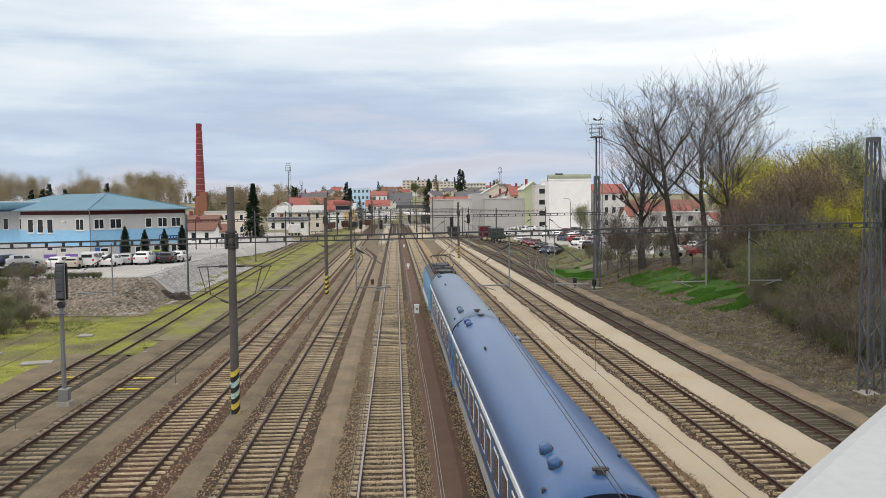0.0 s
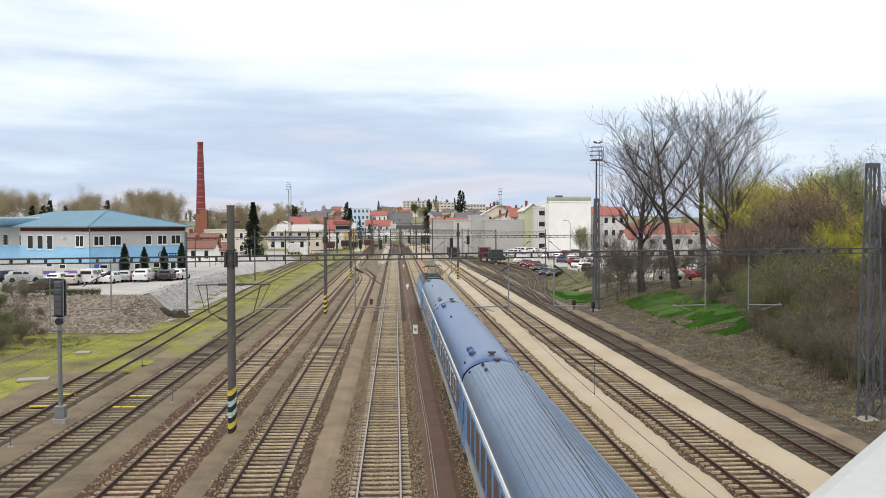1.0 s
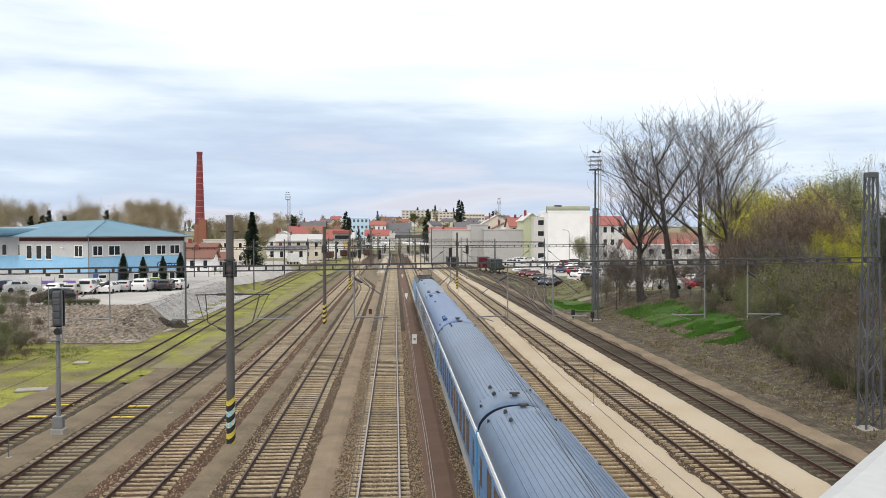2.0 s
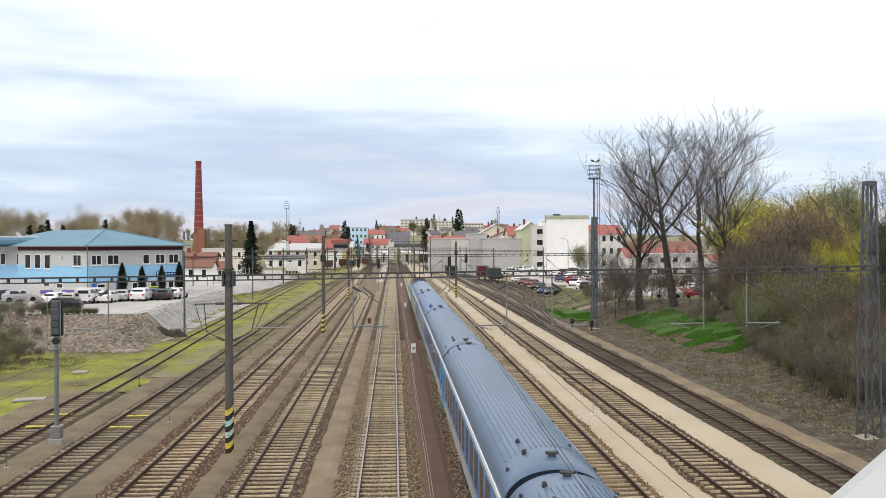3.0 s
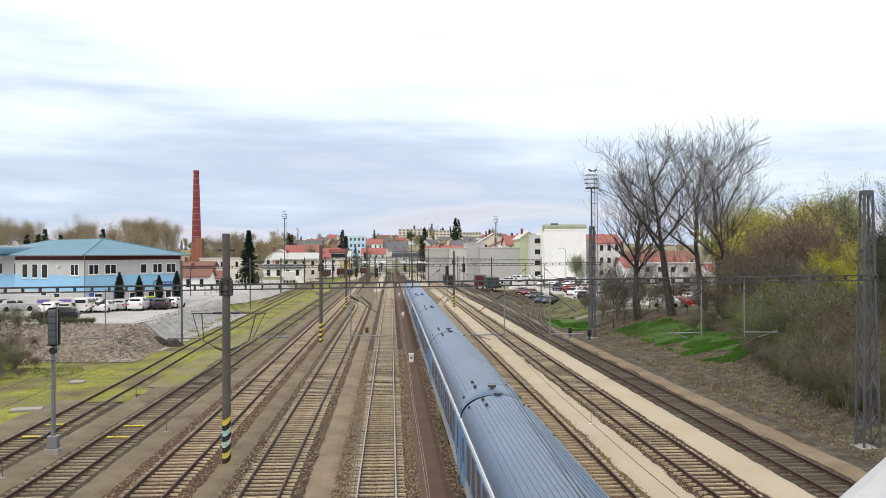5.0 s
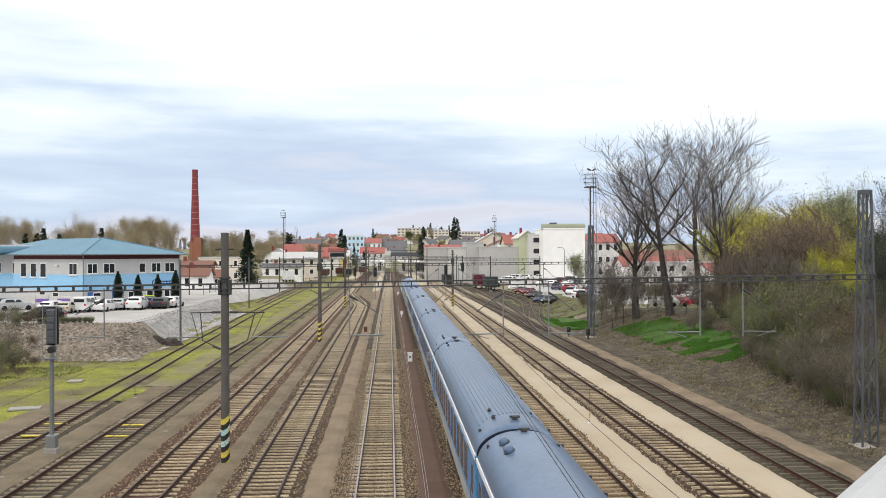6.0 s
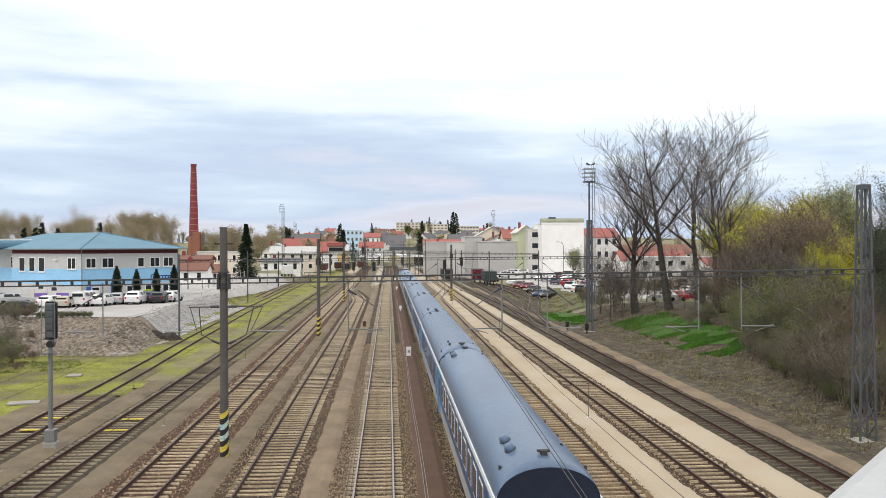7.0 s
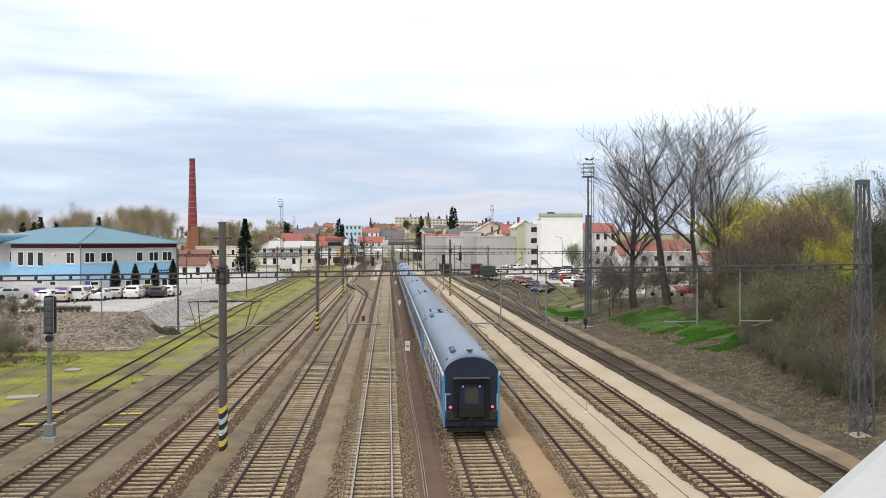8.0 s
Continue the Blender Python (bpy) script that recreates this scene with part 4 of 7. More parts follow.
def wall_window(parent, m, u, z0, z1, w, bars=1, frame_mat="frame_white"):
    """A framed window on a wall whose face is the plane y = 0 of m, outside towards -y."""
    f = part("window", bx(u - w / 2, u + w / 2, -0.06, 0.04, z0, z1), frame_mat, parent)
    f.matrix_basis = m
    n = bars
    for i in range(n):
        a = u - w / 2 + 0.13 + (w - 0.13) * i / n
        b = u - w / 2 + (w - 0.13) * (i + 1) / n
        part("pane", bx(a, b, -0.075, -0.04, z0 + 0.13, z1 - 0.13), "pane", f)
    part("sill", bx(u - w / 2 - 0.06, u + w / 2 + 0.06, -0.16, -0.02, z0 - 0.07, z0), frame_mat, f)
    return f


def blue_building():
    b = thing("office_building", "two-storey grey and sky-blue office building with a hipped blue metal roof", "building")
    kx, ky, base, eave = -41.1, 120.0, 1.9, 9.2
    ang = math.atan2(12.0, 9.2)
    # right facade runs from the corner along r, left facade along l
    mr = Matrix.Translation((kx, ky, 0)) @ Matrix.Rotation(ang, 4, "Z")
    ml = Matrix.Translation((kx, ky, 0)) @ Matrix.Rotation(ang + math.pi / 2, 4, "Z")
    A, B = 15.9, 16.9
    split, low, fas = 6.05, 4.25, 8.5
    # body, in the frame of the right facade: x along it, y into the building
    for z0, z1, mt, o in ((base - 0.3, low, "facade_grey", 0.0), (low, split + 0.35, "facade_blue", 0.012), (split + 0.35, fas, "facade_grey", 0.0), (fas, eave - 0.12, "fascia_brown", 0.02)):
        w = part("wall", bx(-o, A + o, -o, B + o, z0, z1), mt, b)
        w.matrix_basis = mr
    bm = bmesh.new()
    o = 0.75
    e = [bm.verts.new(p) for p in ((-o, -o, eave), (A + o, -o, eave), (A + o, B + 12, eave), (-o, B + 12, eave))]
    e2 = [bm.verts.new((v.co.x, v.co.y, eave - 0.16)) for v in e]
    r0, r1 = bm.verts.new((A / 2, A / 2 - 0.5, eave + 2.35)), bm.verts.new((A / 2, B + 4.0, eave + 2.35))
    for q in ((e[0], e[1], r0), (e[1], e[2], r1, r0), (e[2], e[3], r1), (e[3], e[0], r0, r1)):
        bm.faces.new(q)
    for i in range(4):
        bm.faces.new((e[i], e2[i], e2[(i + 1) % 4], e[(i + 1) % 4]))
    bm.faces.new(e2)
    roof = part("roof", bm, "sheet_blue", b, "blue standing-seam metal roof")
    roof.matrix_basis = mr
    for q in ((-o, -o), (A + o, -o)):
        s = part("ridge_cap", tb([(q[0], q[1], eave + 0.03), (A / 2, A / 2 - 0.5, eave + 2.4)], 0.09, 5), "sheet_blue", roof)
    g = part("gutter", bx(-o - 0.1, A + o + 0.1, -o - 0.12, -o + 0.02, eave - 0.16, eave - 0.02), "galv", b)
    g.matrix_basis = mr
    g = part("gutter", bx(-o - 0.12, -o + 0.02, -o, B + o, eave - 0.16, eave - 0.02), "galv", b)
    g.matrix_basis = mr
    for u in (-0.12, A - 0.1):
        p = part("downpipe", tb([(u, -0.1, base), (u, -0.1, eave - 0.2)], 0.07, 8), "galv", b)
        p.matrix_basis = mr
    # right facade: windows above and below
    for u, w, n in ((1.3, 1.6, 2), (3.9, 1.9, 2), (9.3, 1.15, 1), (11.7, 1.7, 2), (14.1, 1.8, 2)):
        wall_window(b, mr, u, 6.5, 7.95, w, n)
    for u, w in ((2.0, 1.3), (7.4, 1.0), (10.6, 1.2), (13.6, 1.1), (15.6, 1.5)):
        wall_window(b, mr, u, 2.55, 4.0, w, 1)
    for u in (0.6, 4.4):
        d = part("door", bx(u, u + 1.1, -0.05, 0.03, base, 4.05), "door_blue", b, "blue entrance door")
        d.matrix_basis = mr
    # sign: a crescent mark and a dark bar for the writing
    sg = part("sign", bx(11.9, 15.2, -0.1, -0.02, 4.75, 5.25, bevel=0.02), "sign_navy", b, "dark blue sign with white marks")
    sg.matrix_basis = mr
    for i in range(6):
        part("letter_bar", bx(12.1 + i * 0.5, 12.42 + i * 0.5, -0.115, -0.1, 4.9, 5.1), "facade_blue", sg)
    arc = [(11.5 + 0.5 * math.cos(a), -0.08, 5.0 + 0.45 * math.sin(a)) for a in [radians(70 + i * 18) for i in range(13)]]
    part("logo_arc", tb(arc, 0.06, 6), "sign_navy", sg)
    # left facade: x of ml runs from the corner along it, backwards
    for u, w, n in ((2.3, 1.9, 2), (9.4, 1.5, 1), (11.8, 1.5, 1), (14.3, 1.5, 1)):
        mm = Matrix.Translation((kx, ky, 0)) @ Matrix.Rotation(ang - math.pi / 2, 4, "Z") @ Matrix.Translation((-2 * u, 0, 0))
        z0 = 6.35 if n == 2 else 5.9
        wall_window(b, mm, u, z0, 8.0, w, n)
    for u in (6.4, 9.6):
        mm = Matrix.Translation((kx, ky, 0)) @ Matrix.Rotation(ang - math.pi / 2, 4, "Z") @ Matrix.Translation((-2 * u, 0, 0))
        wall_window(b, mm, u, 2.7, 4.0, 1.5, 1)
    lamp = part("wall_lamp", bx(-6.2, -5.6, -0.35, 0.0, 7.55, 7.7, bevel=0.03), "frame_white", b)
    lamp.matrix_basis = Matrix.Translation((kx, ky, 0)) @ Matrix.Rotation(ang - math.pi / 2, 4, "Z")
    # low wing behind
    w = part("wing", bx(1.2, 14, 16.9, 32, base - 0.3, 9.1), "facade_grey", b)
    w.matrix_basis = mr
    w = part("wing_band", bx(1.18, 14, 16.95, 32.02, 4.25, 6.4), "facade_blue", b)
    w.matrix_basis = mr
    w = part("wing_roof", bx(-2.5, 14.6, 17.8, 40, 9.3, 10.4, bevel=0.35), "sheet_blue", b)
    w.matrix_basis = mr
    for i in range(3):
        s = part("skylight", bx(-1.6 + i * 3.4, 1.0 + i * 3.4, 19.0, 30.0, 10.35, 10.6, bevel=0.1), "roof_pale", b)
        s.matrix_basis = mr
    for u in (18.6, 23.0):
        mm = Matrix.Translation((kx, ky, 0)) @ Matrix.Rotation(ang - math.pi / 2, 4, "Z") @ Matrix.Translation((-2 * u, 1.2, 0))
        wall_window(b, mm, u, 6.3, 8.1, 1.4, 1)


blue_building()


def simple_house(label, x, y, w, d, base, h, rise, wall, roof, storeys=2, turn=0.0, flat=False, cols=4, category="house", win=1.2, group="", ridge_x=True, frames=True):
    b = thing("house" if category == "house" else "building", label, category, pose(x, y, base, 0, 0, turn), group)
    part("wall", bx(-w / 2, w / 2, -d / 2, d / 2, -1.5, h), wall, b)
    if flat:
        part("roof", bx(-w / 2 - 0.15, w / 2 + 0.15, -d / 2 - 0.15, d / 2 + 0.15, h, h + 0.35, bevel=0.05), roof, b)
    else:
        bm = bmesh.new()
        o = 0.5
        if ridge_x:
            prof = [(-d / 2 - o, h - 0.15), (0, h + rise), (d / 2 + o, h - 0.15), (d / 2 + o, h - 0.35), (0, h + rise - 0.25), (-d / 2 - o, h - 0.35)]
            ra = [[bm.verts.new((s * (w / 2 + o), p, z)) for p, z in prof] for s in (-1, 1)]
        else:
            prof = [(-w / 2 - o, h - 0.15), (0, h + rise), (w / 2 + o, h - 0.15), (w / 2 + o, h - 0.35), (0, h + rise - 0.25), (-w / 2 - o, h - 0.35)]
            ra = [[bm.verts.new((p, s * (d / 2 + o), z)) for p, z in prof] for s in (-1, 1)]
        n = len(prof)
        for k in range(n):
            bm.faces.new((ra[0][k], ra[1][k], ra[1][(k + 1) % n], ra[0][(k + 1) % n]))
        bm.faces.new(ra[0][::-1])
        bm.faces.new(ra[1])
        bmesh.ops.recalc_face_normals(bm, faces=bm.faces[:])
        rf = part("roof", bm, roof, b)
        gb = bmesh.new()
        if ridge_x:
            for s in (-1, 1):
                gb.faces.new([gb.verts.new(p) for p in ((s * w / 2, -d / 2, h), (s * w / 2, d / 2, h), (s * w / 2, 0, h + rise - 0.3))])
                part("gable", gb, wall, b)
                gb = bmesh.new()
        else:
            for s in (-1, 1):
                gb.faces.new([gb.verts.new(p) for p in ((-w / 2, s * d / 2, h), (w / 2, s * d / 2, h), (0, s * d / 2, h + rise - 0.3))])
                part("gable", gb, wall, b)
                gb = bmesh.new()
        gb.free()
        part("chimney", bx(-w * 0.2 - 0.35, -w * 0.2 + 0.35, -0.35, 0.35, h + rise * 0.4, h + rise + 0.9), "brick_red", rf)
    sh = h / storeys
    for st in range(storeys):
        for c in range(cols):
            u = -w / 2 + w * (c + 0.5) / cols
            z0 = st * sh + sh * 0.32
            # far windows take the paler pane that has haze in its colour
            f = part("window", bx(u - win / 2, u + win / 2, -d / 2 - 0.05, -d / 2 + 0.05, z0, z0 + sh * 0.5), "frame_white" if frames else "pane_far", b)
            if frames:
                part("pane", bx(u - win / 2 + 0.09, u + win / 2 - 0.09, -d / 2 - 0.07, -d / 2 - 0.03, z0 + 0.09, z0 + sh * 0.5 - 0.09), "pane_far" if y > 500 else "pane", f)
    return b


def brick_chimney():
    c = thing("brick_chimney", "tall tapered red brick factory chimney with iron bands", "chimney")
    x, y, z0, z1 = -65.8, 300.0, 1.0, 37.5
    part("shaft", tb([(x, y, z0), (x, y, z0 + (z1 - z0) * 0.5), (x, y, z1)], [1.95, 1.42, 0.88], 20), "brick_red", c)
    part("crown", tb([(x, y, z1 - 0.9), (x, y, z1)], [0.98, 1.0], 20), "brick_red", c)
    part("base", bx(x + 0.2, x + 2.6, y - 3, y - 0.6, z0, 14.5, bevel=0.1), "brick_pale", c, "paler brick base block")
    for i in range(12):
        z = 13 + i * (z1 - 14) / 12
        r = 1.95 - 1.07 * (z - z0) / (z1 - z0) + 0.05
        part("band", tb([(x, y, z), (x, y, z + 0.2)], [r, r], 20), "band_pale", c)
    part("foot", tb([(x, y, z0), (x, y, 12.4), (x, y, 12.8)], [2.0, 1.85, 1.7], 20), "brick_pale", c, "paler orange brick foot")
    c = thing("brick_chimney", "small far red chimney with a white top", "chimney")
    part("shaft", tb([(-187.7, 700, 0), (-187.7, 700, 31.0)], [1.9, 1.5], 14), "brick_pale", c)
    part("top", tb([(-187.7, 700, 31.0), (-187.7, 700, 34.2)], [1.55, 1.5], 14), "wall_white", c)


brick_chimney()


def town():
    S = simple_house
    S("flat-roofed cream two-storey house by the fir", -44.3, 236, 11.5, 8, 1.5, 7.9-1.5, 0, "wall_cream", "roof_pale", 2, flat=True, cols=3, win=0.9)
    S("low white shed with a red-brown roof", -38.7, 178, 5.2, 6, 1.6, 3.4, 1.5, "wall_white", "roof_brown", 1, cols=2, win=0.9)
    S("small white annex with a red-brown roof", -38.7, 193, 5.4, 5, 1.6, 2.6, 1.5, "wall_white", "roof_brown", 1, cols=2, win=0.8)
    S("low brick shed behind the white shed", -45.2, 204, 9, 5, 1.6, 5.2, 0.8, "brick_pale", "roof_brown", 1, cols=3, win=0.8)
    S("white cottage with a pale gable", -42.0, 335, 12, 9, 1, 6.5, 3.4, "wall_white", "roof_pale", 2, ridge_x=False, cols=3)
    S("long cream house by the sidings", -32.7, 304, 15, 8, 1, 6.4, 2.2, "wall_cream", "roof_pale", 2, cols=5)
    S("low white workshop by the sidings", -33.9, 280, 12, 7, 1, 4.0, 1.0, "wall_white", "roof_slate", 1, cols=4)
    S("house with a broad red tiled roof", -38.5, 384, 15, 11, 2, 6.5, 4.6, "wall_pale", "roof_brick", 2, cols=5)
    S("white house with a red tiled roof", -30.0, 364, 17, 10, 1, 6.4, 4.2, "wall_white", "roof_brick", 2, cols=4)
    S("slate-roofed house behind the red roofs", -45.2, 474, 16, 10, 4, 8, 4.5, "wall_cream", "roof_slate", 2, cols=5)
    S("yellow house by the signal tower", -24.7, 404, 12, 9, 1, 6.5, 3.0, "wall_yellow", "roof_pale", 2, cols=3)
    S("big pale blue town hall block", -23.1, 566, 13, 14, 4, 16, 0, "wall_blue", "wall_white", 4, flat=True, cols=5, category="building", win=1.5)
    S("white hall with a low roof", -13.9, 604, 16, 14, 5, 11, 3.0, "wall_white", "roof_brick", 2, cols=5)
    S("white house with a steep red roof", -10.4, 524, 14, 10, 2, 7, 3.5, "wall_white", "roof_brick", 2, cols=4)
    S("white house with a slate roof", 2.3, 606, 18, 12, 4, 9, 4.5, "wall_pale", "roof_slate", 2, cols=5, ridge_x=True)
    S("cream apartment block on the hill", 20.9, 905, 27, 14, 20, 14, 0, "wall_cream", "roof_pale", 5, flat=True, cols=7, category="building", win=2.2)
    S("cream apartment block on the hill", 46.7, 855, 21, 14, 18, 13, 0, "wall_cream", "roof_pale", 5, flat=True, cols=6, category="building", win=2.2)
    S("cream apartment block on the hill", 72.6, 805, 20, 14, 16, 12, 0, "wall_cream", "roof_pale", 4, flat=True, cols=7, category="building", win=2.2)
    S("yellow building with a red roof by the station", 21.1, 334, 12, 20, 1, 8.5, 2.0, "wall_yellow", "roof_brick", 2, cols=4, category="building")
    S("salmon building with a long red roof", 26.3, 384, 22, 14, 1, 9, 2.6, "wall_pink", "roof_brick", 2, cols=5, category="building")
    S("grey windowless hall beside the yard", 17.3, 291, 11, 18, 0.8, 10.6-0.8, 0, "wall_grey", "wall_grey", 1, flat=True, cols=0, category="building")
    S("grey windowless hall with a tall block", 23.1, 277, 9, 16, 0.8, 10.5-0.8, 0, "wall_pale", "wall_grey", 1, flat=True, cols=0, category="building")
    S("tall grey block of the hall", 26.1, 275, 5.2, 16, 0.8, 12.1-0.8, 0, "wall_grey", "wall_grey", 1, flat=True, cols=0, category="building")
    S("long grey hall beside the car park", 33.3, 272, 12.5, 16, 0.8, 10.6-0.8, 0, "wall_grey", "wall_grey", 1, flat=True, cols=0, category="building")
    S("white gabled house behind the hall", 42.9, 336, 13, 10, 2, 9.2, 3.0, "wall_white", "roof_brown", 2, ridge_x=False, cols=3)
    S("tall cream gable behind the hall", 47.3, 406, 15, 12, 2, 12, 4.5, "wall_cream", "roof_pale", 3, ridge_x=False, cols=2)
    S("long red-roofed row behind the hall", 49.0, 466, 34, 10, 4, 9, 3, "wall_cream", "roof_slate", 2, cols=8)
    S("cream house with a red mansard roof", 42.8, 296, 8.5, 12, 1, 11.2, 3.0, "wall_cream", "roof_red", 3, cols=3, win=1.0)
    S("pale green apartment house", 41.5, 269, 5.0, 14, 1.2, 13.7-1.2, 2.2, "wall_green", "wall_pale", 4, ridge_x=False, cols=0, category="building")
    S("white apartment house with balconies", 43.5, 263, 4.6, 12, 1.2, 14.2-1.2, 0, "wall_pale", "wall_pale", 4, flat=True, cols=1, category="building", win=2.2)
    b = S("tall blank white block with a rounded grey top", 50.3, 257, 12.2, 14, 1.2, 15.8-1.2, 0, "wall_white", "wall_white", 1, flat=True, cols=0, category="building")
    hh = 15.8-1.2
    part("rounded_cap", tb([(-6.3, -5.8, hh + 0.75), (6.3, -5.8, hh + 0.75)], 0.95, 14), "cap_green", b, "grey-green rounded roof edge")
    part("rooftop_unit", bx(-4, -2, -6.4, -5.4, hh + 1.5, hh + 2.0), "steel", b)
    S("red-roofed building behind the trees", 63.5, 262, 9, 12, 1.2, 11.0, 2.6, "wall_pale", "roof_brick", 3, cols=4)
    S("long red-roofed school behind the trees", 80.8, 268, 24, 12, 1.2, 6.2, 2.4, "wall_cream", "roof_brown", 2, cols=10)
    S("white house behind the trees", 65.4, 216, 16, 9, 1.4, 4.5, 2.2, "wall_white", "roof_red", 1, cols=5)
    S("pale low building behind the trees", 65.6, 196, 20, 9, 1.4, 5.2, 0, "wall_pale", "roof_pale", 2, flat=True, cols=7)
    S("white low building behind the shrubs", 79.8, 186, 24, 9, 1.8, 3.6, 1.4, "wall_white", "roof_brick", 1, cols=7)
    # signal tower with a red roof on dark legs
    t = thing("signal_tower", "signal cabin with a red roof on dark steel legs", "signal tower", pose(-20.5, 344, 0.5))
    for sx in (-1, 1):
        for sy in (-1, 1):
            part("leg", bx(sx * 2.4 - 0.2, sx * 2.4 + 0.2, sy * 2 - 0.2, sy * 2 + 0.2, -1, 6.2), "steel_dark", t)
    part("cabin", bx(-3, 3, -2.5, 2.5, 6.2, 9.0), "wall_pale", t)
    part("window_band", bx(-2.8, 2.8, -2.56, -2.45, 7.2, 8.6), "pane", t)
    part("roof", bx(-3.6, 3.6, -3.1, 3.1, 9.0, 10.6, bevel=0.25), "roof_brick", t)
    # station far down the line: platform canopies, footbridge, slim posts
    for x, y, w in ((-4.7, 405, 4.2), (6.7, 408, 5.4), (12.8, 386, 4.0)):
        c = thing("platform_canopy", "long white platform canopy on steel posts", "platform canopy", pose(x, y, 0.3), "platform canopies")
        part("roof", bx(-w / 2, w / 2, -4, 60, 4.6, 5.0, bevel=0.08), "wall_white", c)
        part("platform", bx(-w / 2, w / 2, -30, 70, -0.6, 0.4), "concrete", c)
        for k in range(6):
            part("post", bx(-0.12, 0.12, k * 10 - 0.12, k * 10 + 0.12, 0.4, 4.6), "steel_dark", c)
    f = thing("footbridge", "dark steel footbridge over the station tracks", "footbridge", pose(9.7, 500, 0))
    part("deck", bx(-11, 11, -1.6, 1.6, 7.2, 7.6), "steel", f)
    for s in (-1, 1):
        part("girder", bx(-11, 11, s * 1.6 - 0.12, s * 1.6 + 0.12, 7.2, 9.2), "steel", f)
        part("stair_tower", bx(s * 11 - 1.6, s * 11 + 1.6, -2, 2, -0.5, 10.2, bevel=0.1), "wall_pale", f)
    part("roof", bx(-11.4, 11.4, -1.9, 1.9, 10.2, 10.6), "roof_slate", f)
    prnd = random.Random(77)
    for i in range(26):
        y = prnd.uniform(250, 470)
        x = prnd.choice((-20, -16.2, -11.8, -7.3, -2.9, 1.7, 6.2, 10.9, 15.5, 20, 24)) + 0.2
        h = prnd.uniform(8, 12.5)
        q = thing("catenary_pole", "slim grey catenary post far down the line", "catenary pole", pose(x, y, -0.2), "far catenary poles")
        part("shaft", tb([(0, 0, 0), (0, 0, h)], [0.17, 0.11], 6), "pole", q)
        part("bracket", tb([(0, 0, h - 1.6), (prnd.choice((-1, 1)) * 3.0, 0, h - 1.1)], [0.05, 0.05], 4), "steel_dark", q)
    # far small houses over the rising town
    rnd = random.Random(4)
    protos = []
    for w, r in (("wall_cream", "roof_brown"), ("wall_white", "roof_brick"), ("wall_pale", "roof_slate"), ("wall_white", "roof_pale"), ("wall_cream", "roof_slate")):
        protos.append(S("small house with a pitched roof in the rising town", 0, -60 - len(protos) * 3, 13, 9, -30, 6.2, 4.0, w, r, 2, cols=2, group="houses of the town", frames=False))
    n = 0
    first = list(protos)
    while n < 64:
        y = rnd.uniform(430, 1000)
        x = y * rnd.uniform(-0.12, 0.24)
        if abs(x - 3) < 45 and y < 560:
            continue
        z = ground_z(x, y)
        m = pose(x, y, z, 0, 0, rnd.uniform(-50, 50)) @ Matrix.Diagonal((rnd.uniform(0.7, 1.2), 0.9, rnd.uniform(0.7, 1.0), 1))
        if first:
            first.pop().matrix_basis = m
        else:
            q = rnd.choice(protos)
            copy_thing(q, m @ Matrix.Diagonal((1 / q.scale.x, 1 / q.scale.y, 1 / q.scale.z, 1)))
        n += 1


town()


